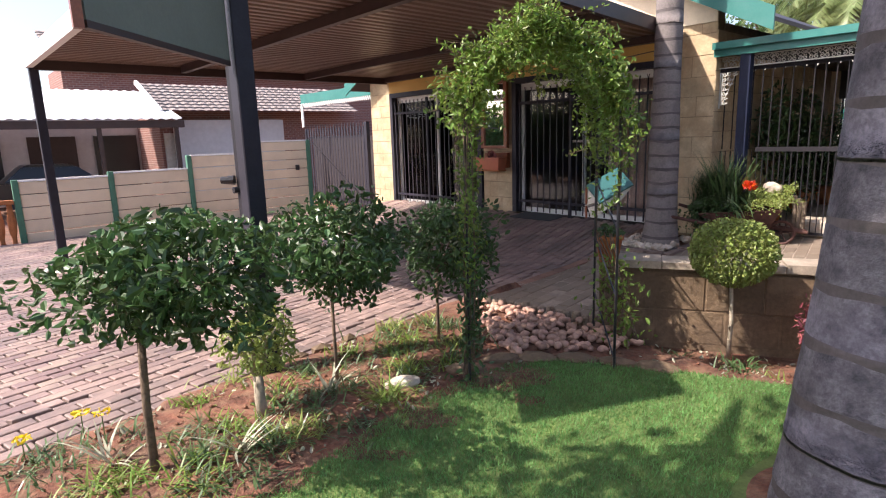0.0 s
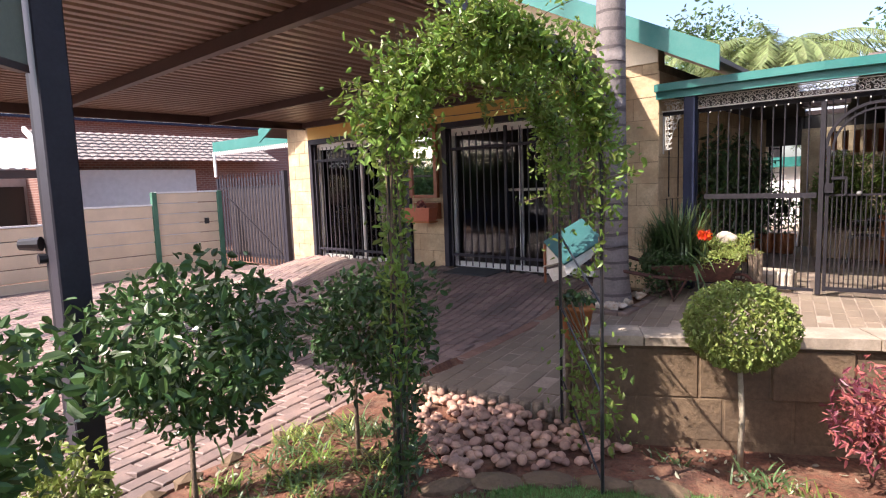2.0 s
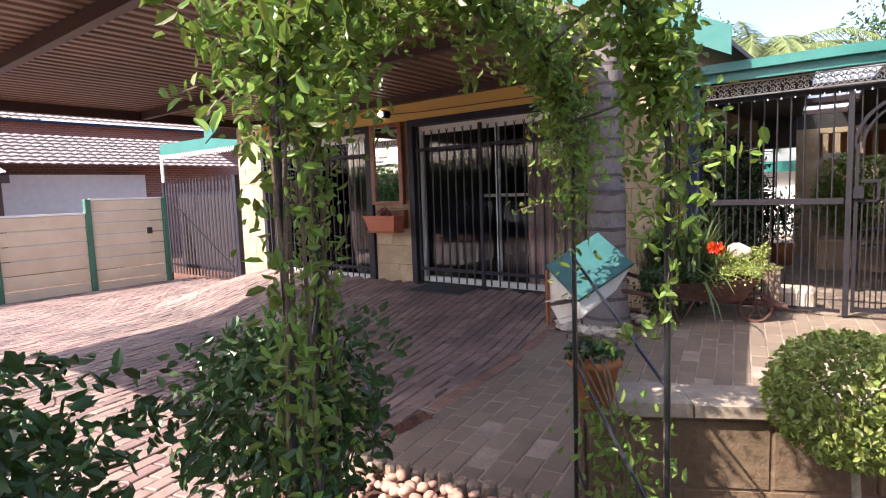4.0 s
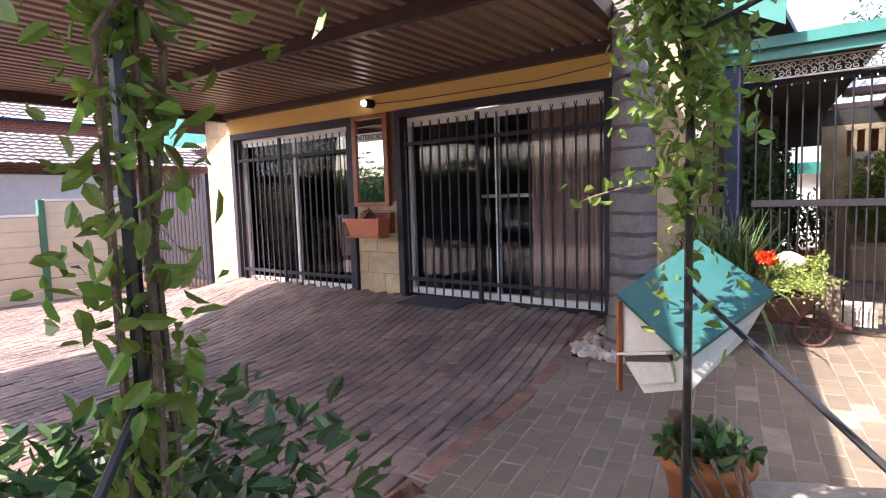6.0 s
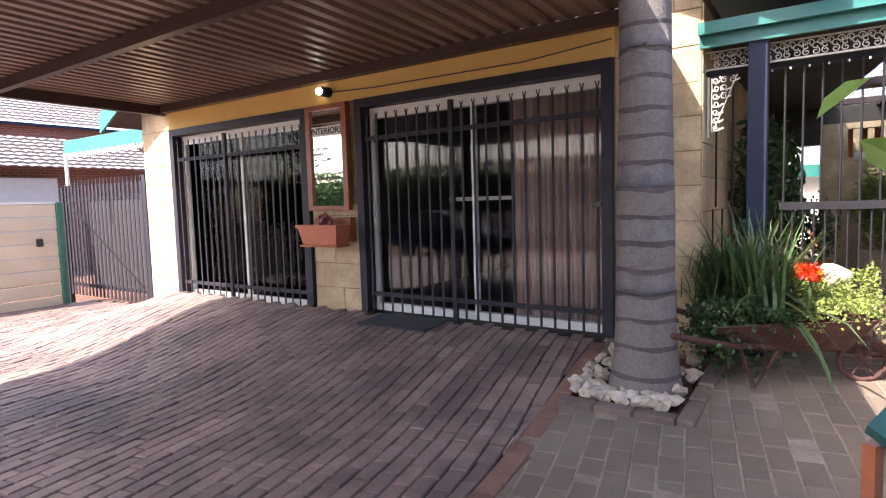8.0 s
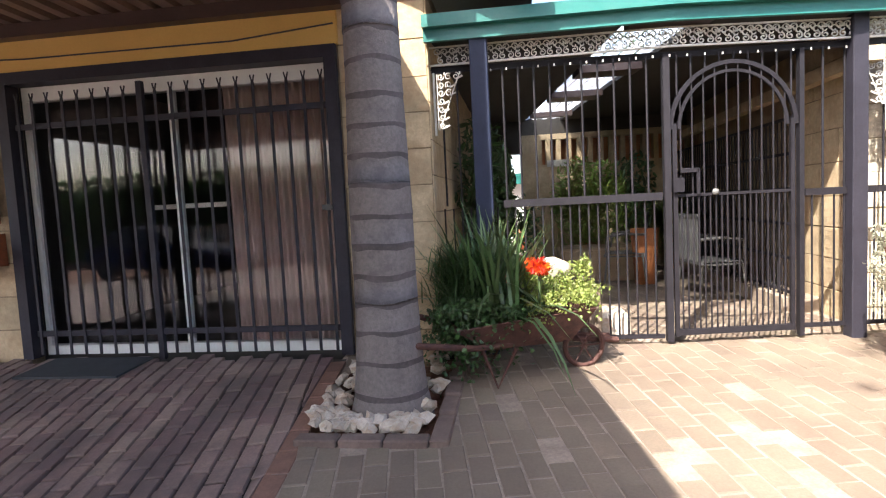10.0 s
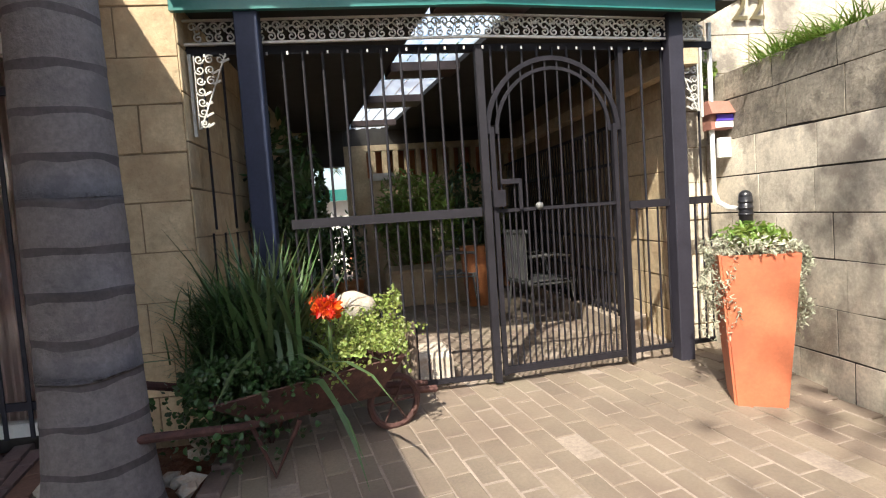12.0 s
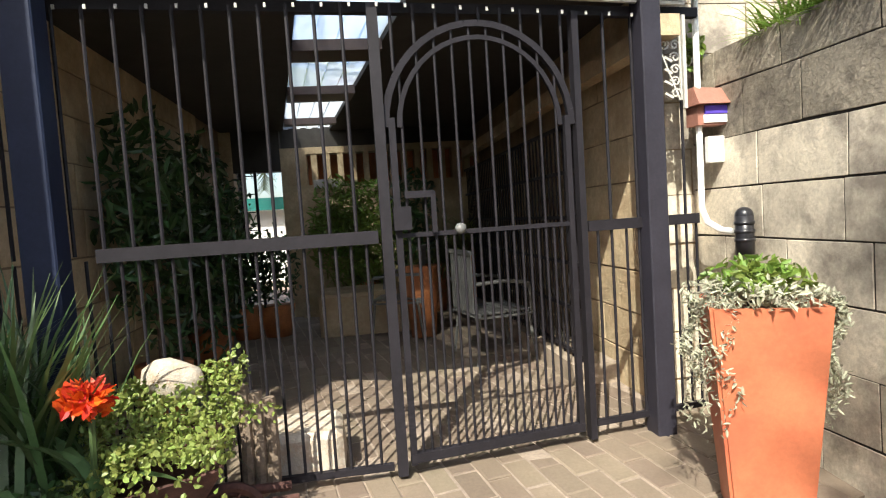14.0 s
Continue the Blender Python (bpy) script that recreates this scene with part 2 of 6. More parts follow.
for k_ in ("steel", "steelgrey", "blue"):
    M[k_].node_tree.nodes["Principled BSDF"].inputs["Specular IOR Level"].default_value = 0.22
M["glass"] = glass("window glass", (0.95, 0.94, 0.94))
M["mirror"] = glass("mirror glass", mirror=True)
glow = bpy.data.materials.new("lit lamp")
glow.use_nodes = True
glow.node_tree.nodes["Principled BSDF"].inputs["Emission Color"].default_value = (1, 0.95, 0.85, 1)
glow.node_tree.nodes["Principled BSDF"].inputs["Emission Strength"].default_value = 3.0
M["glow"] = glow
clear = bpy.data.materials.new("clear roof sheet")
clear.use_nodes = True
_n, _l = clear.node_tree.nodes, clear.node_tree.links
_t = _n.new("ShaderNodeBsdfTranslucent")
_t.inputs[0].default_value = (0.62, 0.66, 0.7, 1)
_c = _n.new("ShaderNodeBsdfTransparent")
_c.inputs[0].default_value = (0.88, 0.9, 0.92, 1)
_m = _n.new("ShaderNodeMixShader")
_m.inputs[0].default_value = 0.6
_l.new(_t.outputs[0], _m.inputs[1])
_l.new(_c.outputs[0], _m.inputs[2])
_l.new(_m.outputs[0], _n["Material Output"].inputs[0])
M["clear"] = clear


# ---- building helpers ----
def box(bm, x0, x1, y0, y1, z0, z1, m=None, bevel=0.0):
    vs = [bm.verts.new((x, y, z)) for x in (x0, x1) for y in (y0, y1) for z in (z0, z1)]
    fs = []
    for q in ((0, 1, 3, 2), (4, 6, 7, 5), (0, 4, 5, 1), (2, 3, 7, 6), (0, 2, 6, 4), (1, 5, 7, 3)):
        fs.append(bm.faces.new([vs[i] for i in q]))
    if bevel:
        bmesh.ops.bevel(bm, geom=list({e for f in fs for e in f.edges}), offset=bevel, segments=1, affect="EDGES")
        if m is not None:
            bmesh.ops.transform(bm, matrix=m, verts=bm.verts)
    elif m is not None:
        bmesh.ops.transform(bm, matrix=m, verts=vs)
    return bm


def beam(bm, a, b, w, h, up=(0, 0, 1)):
    a, b = Vector(a), Vector(b)
    d = (b - a).normalized()
    s = d.cross(Vector(up))
    if s.length < 1e-4:
        s = d.cross(Vector((0, 1, 0)))
    s.normalize()
    u = s.cross(d)
    vs = [bm.verts.new(p + s * i * w / 2 + u * j * h / 2) for p in (a, b) for i, j in ((-1, -1), (1, -1), (1, 1), (-1, 1))]
    for q in ((3, 2, 1, 0), (4, 5, 6, 7), (0, 1, 5, 4), (1, 2, 6, 5), (2, 3, 7, 6), (3, 0, 4, 7)):
        bm.faces.new([vs[i] for i in q])
    return bm


def tube(bm, pts, radii, seg=8, cap=True):
    pts = [Vector(p) for p in pts]
    if not isinstance(radii, (list, tuple)):
        radii = [radii] * len(pts)
    rings = []
    side = None
    for i, p in enumerate(pts):
        d = (pts[min(i + 1, len(pts) - 1)] - pts[max(i - 1, 0)]).normalized()
        if side is None:
            side = d.orthogonal().normalized()
        side = (side - d * side.dot(d)).normalized()
        o = d.cross(side)
        rings.append([bm.verts.new(p + (side * math.cos(a) + o * math.sin(a)) * radii[i])
                      for a in [k * 2 * math.pi / seg for k in range(seg)]])
    for r0, r1 in zip(rings, rings[1:]):
        for k in range(seg):
            bm.faces.new((r0[k], r0[(k + 1) % seg], r1[(k + 1) % seg], r1[k]))
    if cap:
        bm.faces.new(rings[0][::-1])
        bm.faces.new(rings[-1])
    return bm


def mesh_of(name, bm, material, smooth=False):
    me = bpy.data.meshes.new(name)
    bm.to_mesh(me)
    bm.free()
    if smooth:
        me.shade_smooth()
    me.materials.append(M[material])
    return me


def part(name, bm, material, parent=None, label="", smooth=False, kind=""):
    ob = new(name, mesh_of(name, bm, material, smooth))
    ob.parent = parent
    return tagged(ob, label, kind=kind)


def solo(name, bm, material, label, category="", group="", kind="", smooth=False):
    return tagged(new(name, mesh_of(name, bm, material, smooth)), label, category, group, kind)


def thing(name, label, category, at=(0, 0, 0), group=""):
    ob = new(name)
    ob.location = at
    ob.empty_display_size = 0.1
    return tagged(ob, label, category, group)


def B():
    return bmesh.new()


def raw(name, verts, faces, material, parent=None, label="", kind="", smooth=False):
    me = bpy.data.meshes.new(name)
    me.from_pydata([tuple(v) for v in verts], [], faces)
    me.update()
    if smooth:
        me.shade_smooth()
    me.materials.append(M[material])
    ob = new(name, me)
    ob.parent = parent
    return tagged(ob, label, kind=kind)


R = np.random.RandomState(7)


def leaf_mesh(name, centres, size, material, parent=None, label="", droop=0.3, out=None, ratio=0.45, kind=""):
    """Folded leaves, four corners each, at the given centres."""
    c = np.asarray(centres, float)
    n = len(c)
    d = R.normal(size=(n, 3))
    if out is not None:
        d = d * 0.7 + out
    d[:, 2] -= droop
    d /= np.linalg.norm(d, axis=1)[:, None]
    s = np.cross(d, R.normal(size=(n, 3)))
    s /= np.linalg.norm(s, axis=1)[:, None]
    u = np.cross(s, d)
    ln = size * R.uniform(0.6, 1.35, (n, 1))
    w = ln * ratio
    fold = u * w * 0.2
    v = np.stack([c - d * ln * 0.5, c + s * w * 0.5 + fold - d * ln * 0.22, c + s * w * 0.47 + fold * 0.9 + d * ln * 0.2,
                  c + d * ln * 0.5 - u * ln * 0.06, c - s * w * 0.47 + fold * 0.9 + d * ln * 0.2, c - s * w * 0.5 + fold - d * ln * 0.22], 1).reshape(-1, 3)
    f = []
    for i in range(n):
        k = 6 * i
        f += [(k, k + 1, k + 2, k + 3), (k, k + 3, k + 4, k + 5)]
    return raw(name, v, f, material, parent, label, kind)


def blades(name, bases, length, width, material, parent=None, label="", lean=0.5, bend=0.6, kind="", seg=4):
    """Long arching blades out of the given bases."""
    vs, fs = [], []
    for b in bases:
        a = R.uniform(0, 2 * math.pi)
        le = length * R.uniform(0.55, 1.15)
        ln = lean * R.uniform(0.2, 1.2)
        h = np.array([math.cos(a), math.sin(a), 0])
        side = np.array([-h[1], h[0], 0])
        p = np.array(b, float)
        ang = ln
        k0 = len(vs)
        for i in range(seg + 1):
            t = i / seg
            w = width * (1 - t ** 2) * 0.5 + 0.0005
            vs += [p - side * w, p + side * w]
            ang += bend * R.uniform(0.5, 1.3) / seg
            p = p + (h * math.sin(ang) + np.array([0, 0, 1]) * math.cos(ang)) * le / seg
        for i in range(seg):
            k = k0 + 2 * i
            fs.append((k, k + 1, k + 3, k + 2))
    return raw(name, vs, fs, material, parent, label, kind)


def ball_points(n, centre, radii, shell=0.45, lumps=0.25, seed=1, flat=None):
    """Points in the outer part of a lumpy ellipsoid."""
    r = np.random.RandomState(seed)
    d = r.normal(size=(n, 3))
    d /= np.linalg.norm(d, axis=1)[:, None]
    k = r.normal(size=(7, 3))
    k /= np.linalg.norm(k, axis=1)[:, None]
    lump = 1 + lumps * (np.maximum((d @ k.T), 0) ** 6).max(1) - lumps * 0.5 * r.uniform(0, 1, n) ** 2
    rad = (1 - shell * r.uniform(0, 1, n) ** 1.5) * lump
    p = d * rad[:, None] * np.array(radii)
    return p + np.array(centre), d


# ---- levels of the ground ----
def smooth(a):
    a = min(1.0, max(0.0, a))
    return a * a * (3 - 2 * a)


def drive_z(x, y):
    base = 0.36 + min(0.0, 0.035 * (x + 3.45)) + (0.02 if x > -3.45 else 0)
    base = max(base, -0.03)
    s = smooth((y - 6.3) / 2.5) * smooth((x + 11.2) / 1.6)
    return base + max(0, 0.53 - base) * s


def terrace_z(x, y):
    if y < 6.6:
        return 0.40 - 0.03 * smooth((y - 4.6) / 2)
    if y < 8.9:
        return 0.37 + (y - 6.6) * 0.067
    return 0.525


def bound_x(y):
    return -3.08 - 0.114 * (y - 4.6)


def edge_x(y):
    return -2.85 - 0.11 * (y - 1.15)


# ---- ground sheet ----
def ground_z(x, y):
    if y > 9.0:
        return 0.0 if x > -10.6 else -0.12
    if y > 4.62 and x > bound_x(y):
        return terrace_z(x, y) - 0.1
    if x < edge_x(min(y, 4.6)):
        return drive_z(x, y) - 0.1
    if x > 1.2:
        return 0.36
    return 0.42 + 0.035 * smooth((x - edge_x(y)) / 0.3) - 0.02 * smooth((x + 1.7) / 0.5)


def build_ground():
    xs = [-900, -200, -60, -30, -22] + [-16 + 0.12 * i for i in range(160)] + [6, 12, 30, 60, 200, 900]
    ys = [-900, -200, -60, -20, -8, -3] + [-1 + 0.12 * i for i in range(90)] + [14, 20, 30, 60, 200, 900]
    vs = []
    for y in ys:
        for x in xs:
            z = ground_z(x, y) if -16.1 < x < 4 and -1.5 < y < 10 else -0.13
            if -3.2 < x < 1 and 0 < y < 5.6 and z > 0.38:
                z += 0.025 * noise.noise(Vector((x * 4, y * 4, 0))) + 0.012 * noise.noise(Vector((x * 15, y * 15, 1)))
            vs.append((x, y, z))
    w = len(xs)
    fs = [(j * w + i, j * w + i + 1, (j + 1) * w + i + 1, (j + 1) * w + i) for j in range(len(ys) - 1) for i in range(w - 1)]
    ob = raw("ground", vs, fs, "soil", kind="structure", smooth=True)
    tagged(ob, "red brown garden soil with clods and litter")


build_ground()


# ---- the house: walls ----
def wall_box(name, x0, x1, y0, y1, z0, z1, material, label):
    return solo(name, box(B(), x0, x1, y0, y1, z0, z1), material, label, kind="structure")


F = 8.77
wall_house = wall_box("wall_facade_band", -10.55, -2.86, F + 0.02, F + 0.2, 2.81, 3.35, "mortar", "house wall above the doors")
pier_right = wall_box("wall_pier", -3.52, -2.86, F + 0.02, F + 0.22, 0.2, 2.81, "mortar", "mortar core of a stone pier")
pier_mid = wall_box("wall_pier", -7.03, -6.31, F + 0.02, F + 0.22, 0.2, 2.81, "mortar", "mortar core of a stone pier")
pier_left = wall_box("wall_pier", -10.55, -9.8, F + 0.02, F + 0.22, 0.0, 2.81, "mortar", "mortar core of a stone pier")
side_right = wall_box("wall_house_side", -3.05, -2.86, F + 0.22, 13.6, 0.2, 3.2, "mortar", "side wall of the house")
wall_box("wall_house_side", -10.55, -10.35, F + 0.22, 14, -0.1, 3.3, "cream", "cream side wall of the house")
# room surfaces take a near black colour in place of indoor shade
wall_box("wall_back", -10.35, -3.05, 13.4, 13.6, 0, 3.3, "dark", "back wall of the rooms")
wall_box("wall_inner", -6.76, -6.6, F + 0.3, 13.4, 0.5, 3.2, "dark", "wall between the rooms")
wall_box("floor_rooms", -10.35, -3.05, F + 0.2, 13.4, 0.2, 0.56, "dark", "floor inside the rooms, shade put into its colour")
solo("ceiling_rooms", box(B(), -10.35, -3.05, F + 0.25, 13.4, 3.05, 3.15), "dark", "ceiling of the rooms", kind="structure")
gable = B()
ridge_x, ridge_z = -6.5, 5.3
vs = [gable.verts.new((x, y, z)) for y in (F + 0.02, F + 0.2) for x, z in ((-10.55, 3.35), (-2.86, 3.35), (ridge_x, 5.2))]
for q in ((0, 1, 2), (5, 4, 3), (0, 2, 5, 3), (1, 4, 5, 2)):
    gable.faces.new([vs[i] for i in q])
solo("wall_gable", gable, "cream", "cream gable wall over the doors", kind="structure")
solo("wall_band", box(B(), -9.8, -3.5, F - 0.02, F + 0.02, 2.81, 3.2), "yellow", "yellow painted band above the doors", kind="structure")
solo("wall_band_upper", box(B(), -10.55, -2.86, F - 0.015, F + 0.02, 3.2, 3.36), "cream", "cream wall band under the gable", kind="structure")

STONES = []          # (parent, list of boxes, material), built at the end of the file


def stones_front(parent, x0, x1, z0, z1, y, course, width, material="stone", seed=1, gap=0.004, proud=0.008):
    r = random.Random(seed)
    rows, z, k = [], z0, 0
    while z < z1 - 0.02:
        h = min(course * r.uniform(0.94, 1.06), z1 - z)
        x = x0
        first = True
        while x < x1 - 0.02:
            w = width * r.uniform(0.8, 1.25)
            if first and k % 2:
                w *= 0.5
            first = False
            if x1 - (x + w) < width * 0.3:
                w = x1 - x
            rows.append((x + gap, x + w - gap, y - proud * r.uniform(0.6, 1.2), y, z + gap, z + h - gap))
            x += w
        z += h
        k += 1
    STONES.append((parent, rows, material, "y"))


def stones_side(parent, y0, y1, z0, z1, x, course, width, material, sign, seed=1, gap=0.0045, proud=0.012):
    r = random.Random(seed)
    rows, z, k = [], z0, 0
    while z < z1 - 0.02:
        h = min(course * r.uniform(0.95, 1.05), z1 - z)
        y = y0
        first = True
        while y < y1 - 0.02:
            w = width * r.uniform(0.8, 1.2)
            if first and k % 2:
                w *= 0.5
            first = False
            if y1 - (y + w) < width * 0.3:
                w = y1 - y
            a = x + sign * proud * r.uniform(0.6, 1.2)
            rows.append((min(a, x), max(a, x), y + gap, y + w - gap, z + gap, z + h - gap))
            y += w
        z += h
        k += 1
    STONES.append((parent, rows, material, "x"))


stones_front(pier_right, -3.51, -2.86, 0.45, 3.36, F + 0.02, 0.262, 0.36, seed=3)
stones_front(pier_mid, -7.03, -6.31, 0.5, 1.7, F + 0.02, 0.262, 0.40, seed=5)
stones_front(pier_left, -10.55, -9.8, 0.2, 3.2, F + 0.02, 0.262, 0.40, seed=6)
stones_side(side_right, F, 12.6, 0.5, 3.1, -2.86, 0.262, 0.42, "stone", 1, seed=8)


# ---- security doors and windows ----
def opening(name, x0, x1, z0, z1, split, curtain, label, seed):
    door = thing(name, label, "door", (x0, F, z0))
    inv = Matrix.Translation((-x0, -F, -z0))

    def add(n, bm, material, lab="", smooth=False):
        bmesh.ops.transform(bm, matrix=inv, verts=bm.verts)
        return part(n, bm, material, door, lab, smooth)

    fr = B()
    box(fr, x0, x0 + 0.09, F - 0.03, F + 0.1, z0, z1)
    box(fr, x1 - 0.09, x1, F - 0.03, F + 0.1, z0, z1)
    box(fr, x0 + 0.09, x1 - 0.09, F - 0.03, F + 0.1, z1 - 0.09, z1)
    add("frame", fr, "steel", "dark steel surround")
    a0, a1 = x0 + 0.09, x1 - 0.09
    al = B()
    yg = F + 0.16
    box(al, a0, a1, yg - 0.04, yg + 0.04, z1 - 0.2, z1 - 0.09)
    box(al, a0, a1, yg - 0.04, yg + 0.04, z0, z0 + 0.075)
    for x in (a0 + 0.012, a1 - 0.012):
        box(al, x - 0.02, x + 0.02, yg - 0.03, yg + 0.03, z0 + 0.075, z1 - 0.2)
    box(al, split - 0.018, split + 0.018, yg - 0.035, yg + 0.03, z0 + 0.075, z1 - 0.2)
    add("sliding_frame", al, "white", "white aluminium sliding frame")
    mid = B()
    zt = z0 + 1.17
    box(mid, a0 + 0.45, split - 0.02, yg + 0.8, yg + 0.83, zt, zt + 0.045)
    add("transom", mid, "white", "white bar behind the glass")
    gl = B()
    box(gl, a0, a1, yg - 0.004, yg + 0.004, z0 + 0.07, z1 - 0.2)
    g = add("pane", gl, "glass", "tinted reflecting glass")
    g.visible_shadow = False
    c0, c1 = curtain
    cu = B()
    n = 120
    pts = []
    rr = random.Random(seed)
    ph = rr.uniform(0, 6)
    for i in range(n + 1):
        x = c0 + (c1 - c0) * i / n
        pts.append((x, yg + 0.09 + 0.016 * math.sin(i * 0.95 + ph) + 0.01 * math.sin(i * 0.37)))
    lo = [cu.verts.new((x, y, z0 + 0.05)) for x, y in pts]
    hi = [cu.verts.new((c0 + (x - c0) * 0.97, y, z1 - 0.15)) for x, y in pts]
    for i in range(n):
        cu.faces.new((lo[i], lo[i + 1], hi[i + 1], hi[i]))
    bmesh.ops.solidify(cu, geom=list(cu.faces), thickness=0.004)
    add("curtain", cu, "curtain", "pleated grey pink curtain")
    grille = B()
    yb = F + 0.02
    for z in (z0 + 0.2, z1 - 0.42):
        box(grille, a0 + 0.02, a1, yb - 0.012, yb + 0.012, z - 0.022, z + 0.022)
    cut = a0 + (a1 - a0) * 0.43
    box(grille, cut - 0.022, cut + 0.022, yb - 0.03, yb + 0.012, z0 - 0.02, z1 - 0.14)
    add("rails", grille, "steel", "flat steel rails")
    k = int((a1 - a0) / 0.128)
    for i in range(k):
        x = a0 + 0.06 + (a1 - a0 - 0.1) * i / (k - 1)
        if abs(x - cut) < 0.04:
            continue
        b = B()
        top = z1 - 0.22
        box(b, x - 0.011, x + 0.011, yb - 0.022, yb - 0.014, z0 + 0.03, top)
        for s in (-1, 1):
            beam(b, (x, yb - 0.018, top - 0.01), (x + s * 0.016, yb - 0.018, top + 0.055), 0.009, 0.007, (0, 1, 0))
        add("bar", b, "steel")
    return door


opening("security_door", -6.29, -3.52, 0.53, 2.81, -4.92, (-4.55, -3.65), "dark barred steel gates in front of a white sliding door", 3)
opening("barred_window", -9.79, -7.04, 0.47, 2.81, -8.42, (-9.6, -7.7), "full height barred window with drawn curtain panels", 4)
latchbox = solo("door_latch", box(B(), -3.68, -3.6, F - 0.06, F - 0.035, 1.62, 1.66), "black", "small black latch on the barred door", "latch")

cl = thing("ceiling_light", "small lit tube lamp on the ceiling behind the glass", "lamp", (-5.97, 10.38, 3.04))
part("housing", box(B(), -0.2, 0.2, -0.04, 0.04, -0.06, 0.0), "white", cl)
part("tube", tube(B(), [(-0.17, 0, -0.075), (0.17, 0, -0.075)], 0.014, 8), "glow", cl, "lit tube")

# mirror and flower box on the middle pier
mir = thing("mirror_sign", "tall lettered mirror in a red brown wooden frame", "mirror", (-6.7, F, 1.62))


def place(parent):
    return Matrix.Translation(-Vector(parent.location))


def sub(parent, name, bm, material, label="", smooth=False, kind=""):
    bmesh.ops.transform(bm, matrix=place(parent), verts=bm.verts)
    return part(name, bm, material, parent, label, smooth, kind)


bm = B()
mx0, mx1, mz0, mz1 = -7.0, -6.38, 1.64, 2.80
for a in ((mx0, mx0 + 0.07, mz0, mz1), (mx1 - 0.07, mx1, mz0, mz1)):
    box(bm, a[0], a[1], F - 0.07, F - 0.01, a[2], a[3])
box(bm, mx0 + 0.07, mx1 - 0.07, F - 0.07, F - 0.01, mz0, mz0 + 0.05)
box(bm, mx0 + 0.07, mx1 - 0.07, F - 0.07, F - 0.01, mz1 - 0.05, mz1)
sub(mir, "frame", bm, "wood", "red brown varnished frame")
sub(mir, "mirror_glass", box(B(), mx0 + 0.07, mx1 - 0.07, F - 0.045, F - 0.035, mz0 + 0.05, mz1 - 0.05), "mirror", "clear mirror")


def text_mesh(name, body, size, at, parent, material, rx=90, rz=0, align="CENTER", extrude=0.001, label=""):
    cu = bpy.data.curves.new(name, "FONT")
    cu.body, cu.size, cu.align_x, cu.extrude, cu.offset = body, size, align, extrude, size * 0.022 if size < 0.2 else 0
    ob = bpy.data.objects.new(name, cu)
    scene.collection.objects.link(ob)
    dg = bpy.context.evaluated_depsgraph_get()
    me = bpy.data.meshes.new_from_object(ob.evaluated_get(dg))
    bpy.data.objects.remove(ob)
    me.materials.clear()
    me.materials.append(M[material])
    t = new(name, me)
    t.matrix_basis = pose(*at, rx, 0, rz)
    if parent:
        t.parent = parent
        t.matrix_basis = Matrix.Translation(-Vector(parent.location)) @ t.matrix_basis
    return tagged(t, label)


band = sub(mir, "plate", box(B(), mx0 + 0.08, mx1 - 0.08, F - 0.052, F - 0.047, 2.46, 2.57), "white", "white strip behind the top word")
text_mesh("lettering", "INTERIORS", 0.098, (-6.69, F - 0.055, 2.485), mir, "ink", label="dark capital letters")
for i, wd in enumerate(("CURTAINS", "BLINDS", "ACCESSORIES", "GIFTS")):
    text_mesh("lettering", wd, 0.047, (-6.9, F - 0.048, 2.31 - 0.06 * i), mir, "ink", align="LEFT", label="dark capital letters")
bm = B()
for i in range(9):
    box(bm, -6.91 + i * 0.046, -6.88 + i * 0.046, F - 0.05, F - 0.047, 1.98, 2.015)
sub(mir, "lettering", bm, "ink", "row of dark marks")

fb = thing("flower_box", "terracotta plastic trough hung on the stone pier", "planter", (-6.62, F - 0.15, 1.27))
bm = B()
x0, x1, y0, y1 = -6.96, -6.36, F - 0.3, F - 0.08
lo = [bm.verts.new(v) for v in ((x0 + 0.05, y0 + 0.04, 1.27), (x1 - 0.05, y0 + 0.04, 1.27), (x1 - 0.05, y1, 1.27), (x0 + 0.05, y1, 1.27))]
hi = [bm.verts.new(v) for v in ((x0, y0, 1.48), (x1, y0, 1.48), (x1, y1, 1.48), (x0, y1, 1.48))]
hi2 = [bm.verts.new(v) for v in ((x0 + 0.02, y0 + 0.02, 1.48), (x1 - 0.02, y0 + 0.02, 1.48), (x1 - 0.02, y1 - 0.02, 1.48), (x0 + 0.02, y1 - 0.02, 1.48))]
lo2 = [bm.verts.new(v) for v in ((x0 + 0.04, y0 + 0.04, 1.44), (x1 - 0.04, y0 + 0.04, 1.44), (x1 - 0.04, y1 - 0.02, 1.44), (x0 + 0.04, y1 - 0.02, 1.44))]
bm.faces.new(lo[::-1])
for i in range(4):
    j = (i + 1) % 4
    bm.faces.new((lo[i], lo[j], hi[j], hi[i]))
    bm.faces.new((hi[i], hi[j], hi2[j], hi2[i]))
    bm.faces.new((hi2[i], hi2[j], lo2[j], lo2[i]))
bm.faces.new(lo2)
sub(fb, "trough", bm, "terracotta")
sub(fb, "rim", box(B(), x0 - 0.012, x1 + 0.012, y0 - 0.012, y0 - 0.001, 1.455, 1.49), "terracotta", "thick moulded rim")
sub(fb, "tray", box(B(), x0 + 0.02, x1 - 0.02, y0 + 0.02, y1, 1.245, 1.268), "clay", "drip tray")
sub(fb, "bracket", box(B(), -6.9, -6.36, F - 0.079, F - 0.002, 1.3, 1.56), "wood", "dark wooden back board")
p, d = ball_points(90, (-6.62, F - 0.2, 1.53), (0.1, 0.06, 0.08), 0.9, seed=4)
